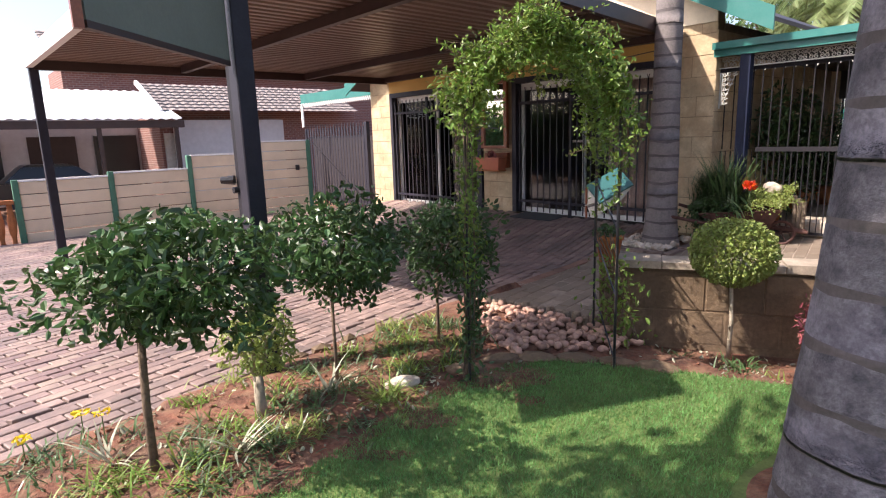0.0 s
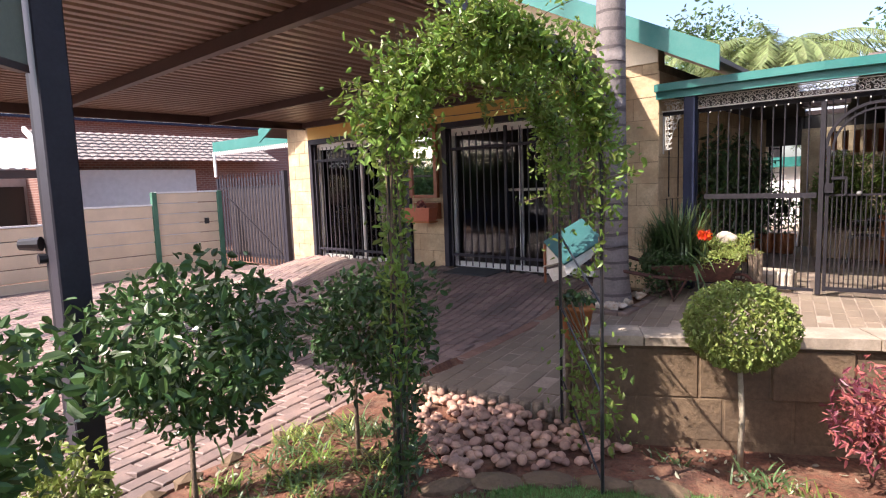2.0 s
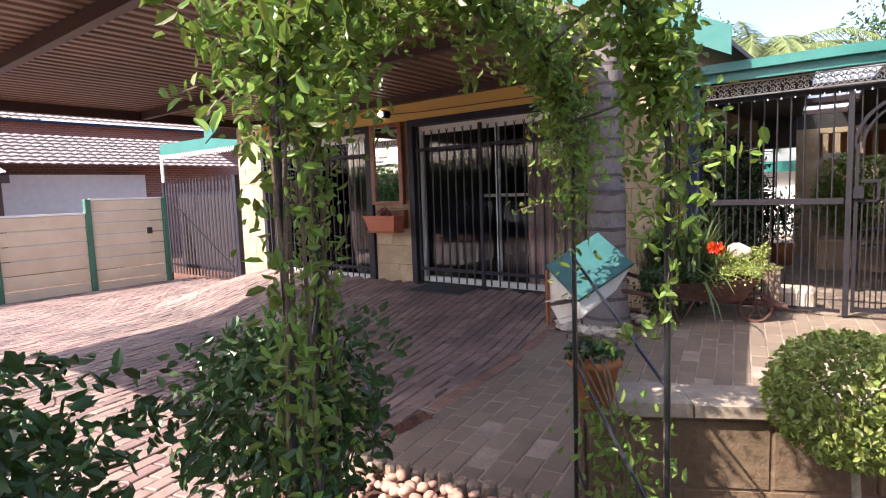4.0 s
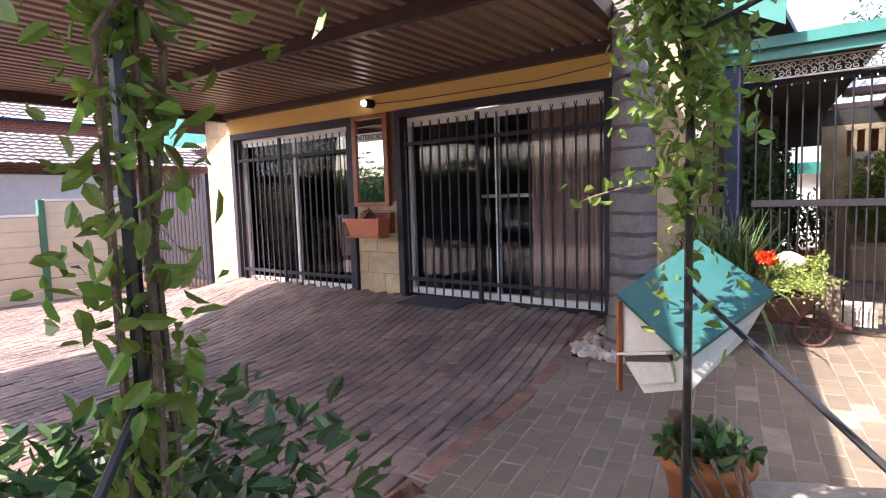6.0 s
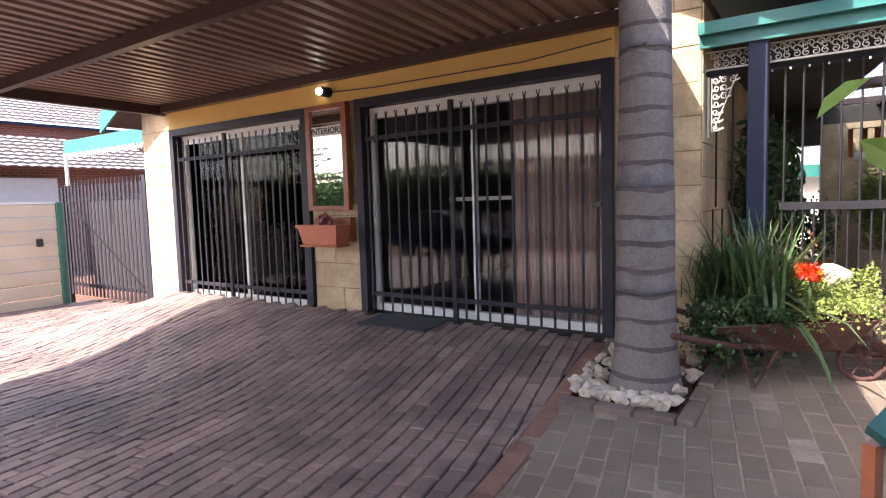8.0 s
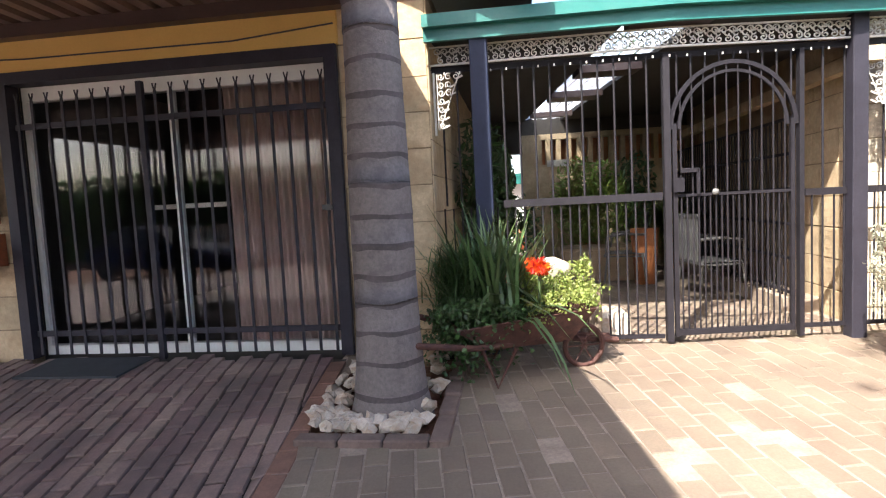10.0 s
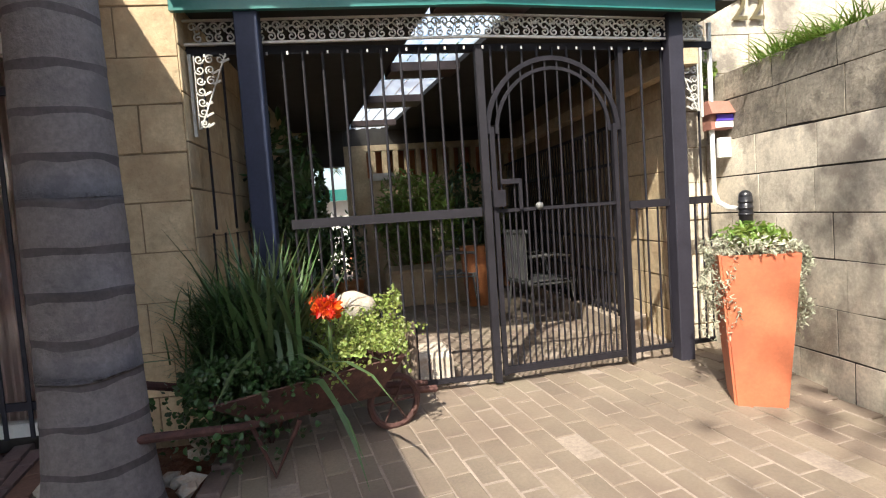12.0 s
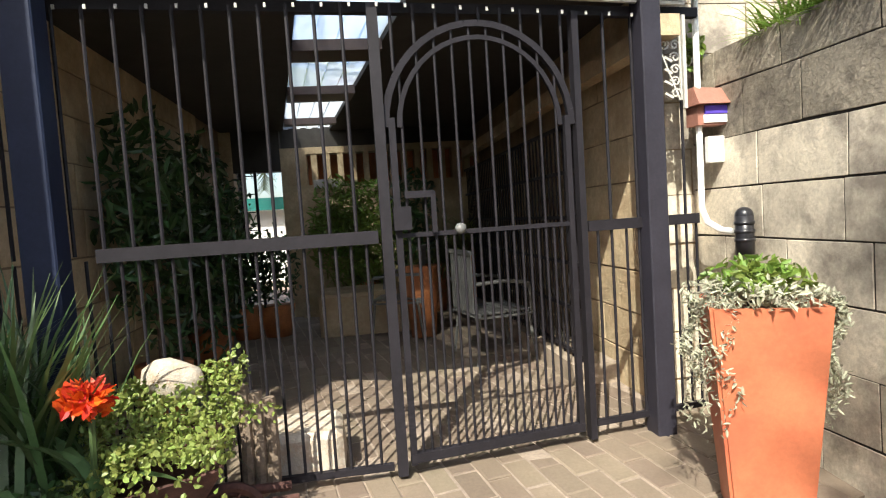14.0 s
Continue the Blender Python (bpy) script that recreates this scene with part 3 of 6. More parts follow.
pl = leaf_mesh("small_plant", p, 0.05, "leafred", None, "small red leaved plant in a trough")
tagged(pl, category="plant")

wl = thing("wall_lamp", "small lit bulkhead lamp on the yellow band", "lamp", (-6.67, F - 0.05, 2.93))
bm = B()
tube(bm, [(-6.65, F - 0.02, 2.93), (-6.65, F - 0.12, 2.93)], 0.055, 16)
sub(wl, "housing", bm, "steelgrey", "grey round housing", True)
bm = B()
bmesh.ops.create_uvsphere(bm, u_segments=16, v_segments=8, radius=0.04, matrix=pose(-6.69, F - 0.13, 2.935))
sub(wl, "bulb", bm, "glow", "glowing bulb", True)
cab = B()
tube(cab, [(-6.66, F - 0.03, 2.93), (-6, F - 0.03, 2.9), (-5, F - 0.03, 2.895), (-4.3, F - 0.03, 2.89), (-3.52, F - 0.03, 2.95)], 0.006, 6)
solo("cable", cab, "black", "thin black cable along the yellow band", "cable")
mt = B()
box(mt, -5.95, -5.12, 8.28, 8.7, 0, 0.016)
for v in mt.verts:
    v.co.z += drive_z(v.co.x, v.co.y) + 0.004
solo("door_mat", mt, "rubber", "worn dark grey rubber door mat on the bricks", "mat")

# ---- house roof and gable board ----
bm = B()
for s, xe in ((1, -2.1), (-1, -11.0)):
    ze = 3.1 if s == 1 else 3.0
    a = (xe, 8.42, ze)
    b = (ridge_x, 8.42, ridge_z)
    vs = [bm.verts.new(v) for v in (a, b, (ridge_x, 14, ridge_z), (xe, 14, ze))]
    vt = [bm.verts.new((v.co.x, v.co.y, v.co.z - 0.05)) for v in vs]
    bm.faces.new(vs)
    bm.faces.new(vt[::-1])
    for i in range(4):
        bm.faces.new((vs[i], vt[i], vt[(i + 1) % 4], vs[(i + 1) % 4]))
bmesh.ops.recalc_face_normals(bm, faces=bm.faces)
solo("roof_house", bm, "beambrown", "low pitched house roof with dark eaves", kind="structure")
for s, xe, ze in ((1, -2.08, 3.07), (-1, -11.0, 2.97)):
    bm = B()
    a, b = Vector((xe, 8.4, ze)), Vector((ridge_x, 8.4, ridge_z + 0.0))
    vs = [bm.verts.new(v) for v in (a + Vector((0, 0, 0.13)), a - Vector((0, 0, 0.13)), b - Vector((0, 0, 0.13)), b + Vector((0, 0, 0.13)))]
    vt = [bm.verts.new((v.co.x, v.co.y + 0.03, v.co.z)) for v in vs]
    bm.faces.new(vs)
    bm.faces.new(vt[::-1])
    for i in range(4):
        bm.faces.new((vs[i], vt[i], vt[(i + 1) % 4], vs[(i + 1) % 4]))
    bmesh.ops.recalc_face_normals(bm, faces=bm.faces)
    solo("trim_gable", bm, "green", "sloping green barge board along the gable", kind="structure")

# ---- carport ----
CZ = 3.14


def lean_in(ob):
    """The carport's front left corner stands further in and a little lower than its back one."""
    me, at = ob.data, ob.matrix_basis.translation
    for v in me.vertices:
        x, y = v.co.x + at.x, v.co.y + at.y
        f = min(1.0, max(0.0, (-x - 3.0) / 7.3)) * min(1.0, max(0.0, (8.75 - y) / 6.3))
        v.co.x += 1.3 * f
        v.co.y -= 0.12 * f
        v.co.z -= 0.1 * f
    return ob


def corr(x_lo, y0, y1, xa, xb, z, period, depth, material, name, label, slope=0.0):
    """A box-ribbed roof sheet, ribs along y. xa, xb: functions of y for its two sides."""
    vs, fs = [], []
    prof = []
    x = x_lo
    while x < 0:
        prof += [(x, 0), (x + period * 0.45, 0), (x + period * 0.55, depth), (x + period * 0.9, depth)]
        x += period
    rows = []
    for y in (y0, y1):
        row = []
        for px, pz in prof:
            q = min(max(px, xa(y)), xb(y))
            row.append((q, y, z + pz + slope * (y - y0)))
        rows.append(row)
    n = len(prof)
    vs = rows[0] + rows[1]
    fs = [(i, i + 1, n + i + 1, n + i) for i in range(n - 1) if vs[i][0] < vs[i + 1][0] - 1e-6 or vs[n + i][0] < vs[n + i + 1][0] - 1e-6]
    me = bpy.data.meshes.new(name)
    me.from_pydata(vs, [], fs)
    me.materials.append(M[material])
    ob = new(name, me)
    so = ob.modifiers.new("thick", "SOLIDIFY")
    so.thickness, so.offset = 0.003, 1
    return tagged(lean_in(ob), label, kind="structure")


corr(-10.35, 2.45, 8.74, lambda y: -10.3 + 0.075 * (y - 2.45), lambda y: -2.45 - 0.13 * (y - 2.2), CZ, 0.165, 0.035, "roofbrown", "ceiling_carport",
     "brown ribbed metal carport roof sheets")
for y in (4.35, 6.68):
    lean_in(solo("beam", box(B(), -9.95, -2.5 - 0.13 * (y - 2.2), y - 0.04, y + 0.04, CZ - 0.11, CZ - 0.002), "beambrown",
                 "brown steel purlin under the carport roof", kind="structure"))
solo("beam", box(B(), -9.8, -3.36, 8.64, 8.742, CZ - 0.1, CZ - 0.002), "beambrown", "dark brown beam along the house wall", kind="structure")
lean_in(solo("beam", beam(B(), (-10.34, 2.45, CZ - 0.03), (-9.88, 8.74, CZ - 0.03), 0.1, 0.19), "beambrown", "dark brown edge beam of the carport", kind="structure"))
solo("trim_closer", box(B(), -9.8, -3.4, 8.745, 8.752, CZ - 0.05, CZ + 0.06), "beambrown", "dark strip closing the roof ribs at the wall", kind="structure")
bm = B()
beam(bm, (-2.48, 2.3, CZ - 0.03), (-3.31, 8.7, CZ - 0.03), 0.07, 0.15)
solo("beam", bm, "beambrown", "dark brown edge beam of the carport", kind="structure")
lean_in(solo("gutter", box(B(), -10.42, -2.95, 2.36, 2.44, CZ - 0.1, CZ + 0.08), "white", "white gutter on the carport edge", kind="structure"))
BA, BB = Vector((-2.83, 2.42, 0)), Vector((-2.0, 1.56, 0))
shade = thing("shade_panel", "dull grey green board hung beside the carport post", "board", (-2.6, 2.0, 2.4))
sub(shade, "sheet", beam(B(), BA + Vector((0, 0, 2.835)), BB + Vector((0, 0, 2.835)), 0.03, 1.0), "canvas")
sub(shade, "edge_trim", beam(B(), BA + Vector((0, 0, 2.32)), BB + Vector((0, 0, 2.32)), 0.035, 0.028), "beambrown", "dark bottom edge")
sub(shade, "edge_trim", beam(B(), BB + Vector((0.016, -0.018, 2.3)), BB + Vector((0.016, -0.018, 3.34)), 0.03, 0.035, (0, 1, 0)), "wood", "red brown end strip")


def carport_post(x, y, z0, z1, bracket):
    p = thing("carport_post", "black painted steel carport post standing beside the bricks", "post", (x, y, z0), "carport posts")
    sub(p, "post", box(B(), x - 0.055, x + 0.055, y - 0.055, y + 0.055, z0, z1, bevel=0.006), "steel")
    if bracket:
        sub(p, "channel", box(B(), x - 0.105, x - 0.056, y - 0.05, y + 0.0, z0, 2.36), "steelgrey", "lighter grey steel channel")
        bm = B()
        tube(bm, [(x - 0.11, y - 0.06, 1.66), (x - 0.16, y - 0.12, 1.66)], [0.03, 0.022], 10)
        tube(bm, [(x - 0.09, y - 0.04, 1.60), (x - 0.09, y - 0.08, 1.60)], 0.02, 8)
        sub(p, "latch", bm, "black", "small black latch")
    return p


carport_post(-2.84, 2.5, 0.3, 3.13, True)
carport_post(-9.1, 2.33, 0.1, 2.95, False)

# ---- concrete panel fence ----
FX = -14.0
runs = ((2.35, 4.09, 1.24, 5), (4.09, 5.8, 1.3, 5), (5.8, 7.42, 1.6, 6), (7.42, 9.0, 1.88, 8))
fence = thing("panel_fence", "cream concrete panel fence with green posts, stepped in height", "fence", (FX, 6, -0.1))
for y0, y1, top, n in runs:
    h = (top + 0.08) / n
    for i in range(n):
        bm = B()
        z = -0.08 + i * h
        box(bm, FX - 0.03, FX + 0.02, y0 + 0.06, y1 - 0.055, z + 0.004, z + h - 0.012, bevel=0.01)
        sub(fence, "panel", bm, "fence")
    sub(fence, "coping", box(B(), FX - 0.05, FX + 0.035, y0 + 0.055, y1 - 0.05, top - 0.008, top + 0.03), "white", "white painted coping")
for y, top in ((2.35, 1.28), (4.09, 1.34), (5.8, 1.62), (7.42, 1.9), (9.0, 1.9)):
    sub(fence, "post", box(B(), FX - 0.06, FX + 0.06, y - 0.055, y + 0.055, -0.1, top, bevel=0.008), "postgreen", "green painted post")
solo("switch_box", box(B(), FX + 0.02, FX + 0.08, 8.58, 8.68, 1.1, 1.24, bevel=0.008), "black", "small black box on the fence", "switch box")
bm = B()
for i in range(9):
    y = 2.2 - i * 0.2
    tube(bm, [(FX + 0.1 * i * 0.0, y, z) for z in (-0.1, 0.1, 0.25, 0.45, 0.65, 0.8)], [0.05, 0.04, 0.07, 0.08, 0.05, 0.05], 10)
box(bm, FX - 0.08, FX + 0.08, 0.4, 2.28, 0.8, 0.88)
solo("balustrade", bm, "clay", "terracotta balusters beside the fence", "balustrade", smooth=False)

# ---- side gate ----
g = thing("side_gate", "tall dark palisade side gate, closed", "gate", (-13.2, 9.45, 0.0))
gx0, gx1, gy = -14.75, -11.72, 9.42
bm = B()
box(bm, gx1 - 0.03, gx1 + 0.08, gy - 0.05, gy + 0.05, 0.0, 2.3)
sub(g, "gate_post", bm, "steel")
sub(g, "gate_post", box(B(), gx0 - 0.02, gx0 + 0.06, gy - 0.04, gy + 0.04, -0.15, 2.2), "steel")
bm = B()
for z in (0.28, 1.95):
    box(bm, gx0 + 0.06, gx1 - 0.03, gy - 0.02, gy + 0.02, z - 0.03, z + 0.03)
beam(bm, (gx0 + 0.2, gy - 0.03, 1.9), (gx1 - 0.2, gy - 0.03, 0.35), 0.025, 0.02, (0, 1, 0))
sub(g, "gate_frame", bm, "steelgrey", "grey rails and brace")
for i in range(21):
    x = gx0 + 0.14 + (gx1 - gx0 - 0.25) * i / 20
    bm = B()
    box(bm, x - 0.033, x + 0.033, gy - 0.03, gy - 0.02, 0.08, 2.2)
    beam(bm, (x, gy - 0.025, 2.2), (x + 0.01, gy - 0.025, 2.3), 0.02, 0.008, (0, 1, 0))
    sub(g, "bar", bm, "steel")

# ---- green lean-to behind the side gate ----
solo("trim_lean_to", box(B(), -16.4, -10.6, 10.2, 10.26, 3.02, 3.3), "green", "green fascia of a lean-to behind the gate", kind="structure")
bm = B()
for i in range(56):
    x = -16.3 + i * 0.1
    beam(bm, (x, 10.19, 3.02), (x + 0.05, 10.19, 2.9), 0.02, 0.01, (0, 1, 0))
    beam(bm, (x + 0.05, 10.19, 2.9), (x + 0.1, 10.19, 3.02), 0.02, 0.01, (0, 1, 0))
box(bm, -16.35, -16.25, 10.16, 10.2, 2.3, 3.02)
solo("trim_lace", bm, "white", "white cast lace under the lean-to fascia", kind="structure")
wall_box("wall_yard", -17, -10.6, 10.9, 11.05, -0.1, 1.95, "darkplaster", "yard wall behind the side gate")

# ---- neighbouring house ----
nb = thing("neighbour_house", "red brick house with tiled roof seen beyond the fence", "house", (-24, 8, -0.1))
sub(nb, "wall", box(B(), -30, -27, 5.6, 26, -0.1, 5.0), "redbrick", "upper red brick wall")
sub(nb, "wall", box(B(), -27, -22.2, 7.6, 16, -0.1, 3.1), "redbrick", "lower red brick wall")
def tile_roof(parent, x_eave, x_top, y0, y1, z_eave, z_top, nrow, label):
    vs, fs = [], []
    cols = int((y1 - y0) / 0.06)
    for r_ in range(nrow):
        for e in (0, 1):
            t = (r_ + e) / nrow
            for c in range(cols + 1):
                y = y0 + (y1 - y0) * c / cols
                vs.append((x_eave + (x_top - x_eave) * t, y, z_eave + (z_top - z_eave) * t + 0.05 * (1 - e) + 0.03 * abs(math.sin(c * math.pi / 5))))
    w = cols + 1
    for r_ in range(nrow):
        for c in range(cols):
            k = 2 * r_ * w + c
            fs.append((k, k + 1, k + w + 1, k + w))
    for r_ in range(nrow - 1):
        for c in range(cols):
            k = (2 * r_ + 1) * w + c
            fs.append((k, k + 1, k + w + 1, k + w))
    return raw("roof", [(v[0] - parent.location.x, v[1] - parent.location.y, v[2] - parent.location.z) for v in vs], fs, "tile", parent, label)


tile_roof(nb, -26.6, -30.6, 5.4, 24.0, 5.0, 6.9, 12, "grey brown tiled upper roof")
sub(nb, "gutter", box(B(), -26.62, -26.55, 5.4, 24.0, 4.93, 5.03), "blue", "dull violet gutter")
sub(nb, "trim", beam(B(), (-21.0, 7.36, 3.02), (-23.6, 7.36, 4.2), 0.1, 0.16), "white", "white verge board")
tile_roof(nb, -21.0, -23.6, 7.4, 15.5, 3.0, 4.15, 9, "grey brown tiled lower roof")
sub(nb, "wall", box(B(), -22.0, -21.7, 8.0, 12.2, -0.1, 2.75), "paleblue", "pale plastered outbuilding wall")
# solid dark slabs drawn in place of the shade inside openings
for i, y in enumerate((-0.6, 1.6, 3.9, 6.0)):
    sub(nb, "garage_opening", box(B(), -25.06, -25.0, y, y + 1.5, 0.0, 2.3), "black" if i % 2 else "beambrown", "dark slab standing in for the shade of an opening")
sub(nb, "wall", box(B(), -25.3, -25.07, -2.0, 7.6, -0.1, 3.4), "paleblue", "pale plastered wall under the carport")
nc = thing("neighbour_carport", "white sheeted carport with dark posts beyond the fence", "carport", (-21, 4, -0.1))
vs, fs = [], []
for i in range(116):
    y, h = -1.2 + i * 0.0775, 0.03 * ((i // 2) % 2)
    vs += [(-20, y, 2.72 + h), (-24, y, 3.9 + h), (-20, y, 2.70 + h), (-24, y, 3.88 + h)]
    if i:
        k = 4 * i
        fs += [(k - 4, k, k + 1, k - 3), (k - 2, k - 1, k + 3, k + 2), (k - 4, k - 2, k + 2, k)]
raw("roof_sheet", [(a - nc.location.x, b_ - nc.location.y, c - nc.location.z) for a, b_, c in vs], fs, "metalroof", nc)
bm = B()
for y in (-1, 2.2, 5.2, 7.5):
    box(bm, -20.3, -20.18, y, y + 0.12, -0.1, 2.6)
box(bm, -20.4, -20.1, -1.2, 7.8, 2.45, 2.68)
sub(nc, "post", bm, "beambrown", "dark posts and fascia")
sub(nb, "window", box(B(), -22.19, -22.12, 8.3, 9.2, 1.2, 2.2), "white", "white window frame")
sub(nb, "door", box(B(), -22.19, -22.12, 7.7, 8.1, 0.3, 2.3), "offwhite", "pale door")

# ---- front gate and patio ----
G = 8.92
gate = thing("entrance_gate", "grey steel barred entrance gate with an arched leaf, closed", "gate", (-1.2, G, 0.52))
fl = terrace_z(0, G)
for x0, x1, d, z0, z1 in ((-2.855, 0.3, 0.02, 2.575, 2.62), (-2.36, -1.24, 0.022, 1.57, 1.625), (-2.83, -1.24, 0.012, 0.57, 0.6),
                          (-0.31, 0.27, 0.02, 1.55, 1.6), (-0.31, 0.27, 0.012, 0.6, 0.63)):
    sub(gate, "rail", box(B(), x0, x1, G - d, G + d, z0, z1), "steelgrey")
sub(gate, "stile", box(B(), -1.225, -1.18, G - 0.03, G + 0.035, 0.545, 2.575), "steelgrey")
sub(gate, "stile", box(B(), -0.35, -0.32, G - 0.028, G + 0.03, 0.545, 2.575), "steelgrey")
for k in range(14):
    x = -2.78 + k * 0.1115
    up = B()
    tube(up, [(x, G, 1.6), (x, G, 2.58)], 0.008, 6)
    sub(gate, "bar", up, "steelgrey")
n_low = 24
for k in range(n_low):
    x = -2.80 + k * 0.0655
    if x > -1.25:
        continue
    up = B()
    tube(up, [(x, G, 0.58), (x, G, 1.58)], 0.007, 6)
    sub(gate, "bar", up, "steelgrey")
for x in (-0.26, -0.19, -0.115, -0.05, 0.15, 0.205, 0.26):
    up = B()
    tube(up, [(x, G, 0.6), (x, G, 1.57)], 0.007, 6)
    if x in (-0.19, -0.05, 0.205):
        tube(up, [(x, G, 1.57), (x, G, 2.58)], 0.008, 6)
    sub(gate, "bar", up, "steelgrey")
leafg = sub(gate, "gate_leaf", B(), "steelgrey", "arched gate leaf")
cx, rx_, zs = -0.77, 0.405, 2.06
arc = [(cx + rx_ * math.cos(a), G, zs + 0.45 * math.sin(a)) for a in [math.pi * i / 20 for i in range(21)]]
bm = B()
for a, b in zip(arc, arc[1:]):
    beam(bm, a, b, 0.028, 0.03, (0, 1, 0))
arc2 = [(cx + (rx_ - 0.055) * math.cos(a), G, zs + 0.39 * math.sin(a)) for a in [math.pi * i / 20 for i in range(21)]]
for a, b in zip(arc2, arc2[1:]):
    beam(bm, a, b, 0.02, 0.02, (0, 1, 0))
box(bm, -1.165, -1.138, G - 0.016, G + 0.02, 0.58, 2.1)
box(bm, -0.40, -0.375, G - 0.016, G + 0.02, 0.62, 2.1)
box(bm, -1.165, -0.375, G - 0.02, G + 0.02, 0.59, 0.63)
box(bm, -1.165, -0.375, G - 0.01, G + 0.01, 1.585, 1.605)
bmesh.ops.transform(bm, matrix=place(gate), verts=bm.verts)
bm.to_mesh(leafg.data)
bm.free()
for k in range(19):
    x = -1.11 + k * 0.0375
    full = k % 2 == 0
    q = 1 - ((x - cx) / rx_) ** 2
    ztop = zs + 0.44 * math.sqrt(max(q, 0)) if full else 1.59
    up = B()
    tube(up, [(x, G, 0.62), (x, G, ztop)], 0.006, 6)
    sub(gate, "bar", up, "steelgrey")
for k in range(9):
    x = -1.13 + k * 0.092
    q = 1 - ((x - cx) / (rx_ + 0.02)) ** 2
    ztop = zs + 0.45 * math.sqrt(max(q, 0))
    up = B()
    tube(up, [(x, G, ztop), (x, G, 2.58)], 0.007, 6)
    sub(gate, "bar", up, "steelgrey")
lk = B()
box(lk, -1.17, -1.10, G - 0.045, G + 0.03, 1.62, 1.72)
box(lk, -1.12, -1.0, G - 0.03, G - 0.01, 1.755, 1.785)
box(lk, -1.015, -0.995, G - 0.03, G - 0.01, 1.6, 1.78)
sub(gate, "lock", lk, "steelgrey", "steel lock box")
kn = B()
bmesh.ops.create_uvsphere(kn, u_segments=10, v_segments=6, radius=0.025, matrix=pose(-0.9, G - 0.04, 1.61))
sub(gate, "knob", kn, "chair", "bright round knob", True)



def swing(obs, at):
    """Right of the fixed bars the line of the gate turns a few degrees away from the house front."""
    for o in obs:
        for v in o.data.vertices:
            x = v.co.x + at.x + 1.18
            if x > 0:
                v.co.x += 0.083 * x
                v.co.y += 0.14 * 1.083 * x


swing(gate.children, gate.location)
for x0, x1, y0, y1, nm in ((-2.555, -2.43, 8.745, 8.86, "blue"), (0.055, 0.155, 9.0, 9.12, "steel")):
    solo("patio_post", box(B(), x0, x1, y0, y1, 0.46, 2.78, bevel=0.006), nm,
         "slate blue timber patio post on the paving" if nm == "blue" else "dark square patio post at the gate", "post", "patio posts")
for nm, x1, y0, y1, z0, z1 in (("trim_fascia", 0.22, 8.72, 8.76, 2.755, 2.91), ("trim_gutter", 0.24, 8.66, 8.719, 2.84, 2.925)):
    bm = B()
    for xa, xb in ((-2.87, -1.18), (-1.18, x1)):
        box(bm, xa, xb, y0, y1, z0, z1)
    bmesh.ops.remove_doubles(bm, verts=bm.verts, dist=1e-5)
    swing([solo(nm, bm, "green", "green fascia board of the patio roof" if nm == "trim_fascia" else "green gutter lip of the patio roof", kind="structure")], Vector((0, 0, 0)))

# cast lace under the fascia
lace = thing("cast_lace", "white cast metal lace under the green fascia", "lace trim", (-1.3, 8.88, 2.7))
LY = 8.875


def curl(bm, cx_, cz_, r0, turns, start, hand, w=0.007):
    """A flat scroll that winds inwards."""
    n = int(9 * turns)
    pts = []
    for i in range(n + 1):
        a = start + hand * 2 * math.pi * turns * i / n
        rr = r0 * (1 - 0.75 * i / n)
        pts.append((cx_ + rr * math.cos(a), LY, cz_ + rr * math.sin(a)))
    for a, b in zip(pts, pts[1:]):
        beam(bm, a, b, w, 0.012, (0, 1, 0))


bm = B()
x = -2.80
while x < 0.16:
    curl(bm, x, 2.715, 0.027, 1.3, -0.6, 1)
    curl(bm, x + 0.056, 2.715, 0.027, 1.3, math.pi + 0.6, -1)
    curl(bm, x + 0.028, 2.655, 0.026, 1.2, 1.57, 1)
    curl(bm, x + 0.084, 2.655, 0.026, 1.2, 1.57, -1)
    curl(bm, x + 0.028, 2.69, 0.03, 1.0, 0, 1, 0.006)
    curl(bm, x + 0.084, 2.69, 0.03, 1.0, 0, 1, 0.006)
    x += 0.112
for xa, xb in ((-2.85, -1.18), (-1.18, 0.21)):
    box(bm, xa, xb, LY - 0.01, LY + 0.01, 2.745, 2.755)
    box(bm, xa, xb, LY - 0.01, LY + 0.01, 2.617, 2.63)
x = -2.75
while x < 0.2:
    beam(bm, (x, LY, 2.57), (x, LY, 2.553), 0.01, 0.006, (0, 1, 0))
    x += 0.112
swing([sub(lace, "frieze", bm, "offwhite", "scrolled frieze strip")], lace.location)
for sx, x0 in ((1, -2.83), (-1, 0.2)):
    bm = B()
    box(bm, x0 - 0.008, x0 + 0.008, LY - 0.008, LY + 0.008, 2.12, 2.57)
    box(bm, x0 + sx * 0.022 - 0.004, x0 + sx * 0.022 + 0.004, LY - 0.006, LY + 0.006, 2.16, 2.56)
    for i in range(7):
        zc = 2.54 - i * 0.058
        wd = max(1, round((2.6 - i * 0.42)))
        for j in range(wd):
            curl(bm, x0 + sx * (0.05 + j * 0.056), zc, 0.026, 1.3, math.pi * (i % 2) + 0.8 * j, sx if (i + j) % 2 else -sx)
        beam(bm, (x0 + sx * (0.05 + wd * 0.054), LY, zc), (x0 + sx * (0.015 + wd * 0.05), LY, zc - 0.02), 0.012, 0.008, (0, 1, 0))
    beam(bm, (x0 + sx * 0.19, LY, 2.56), (x0 + sx * 0.03, LY, 2.16), 0.008, 0.01, (0, 1, 0))
    swing([sub(lace, "corner_bracket", bm, "offwhite", "scrolled corner bracket")], lace.location)

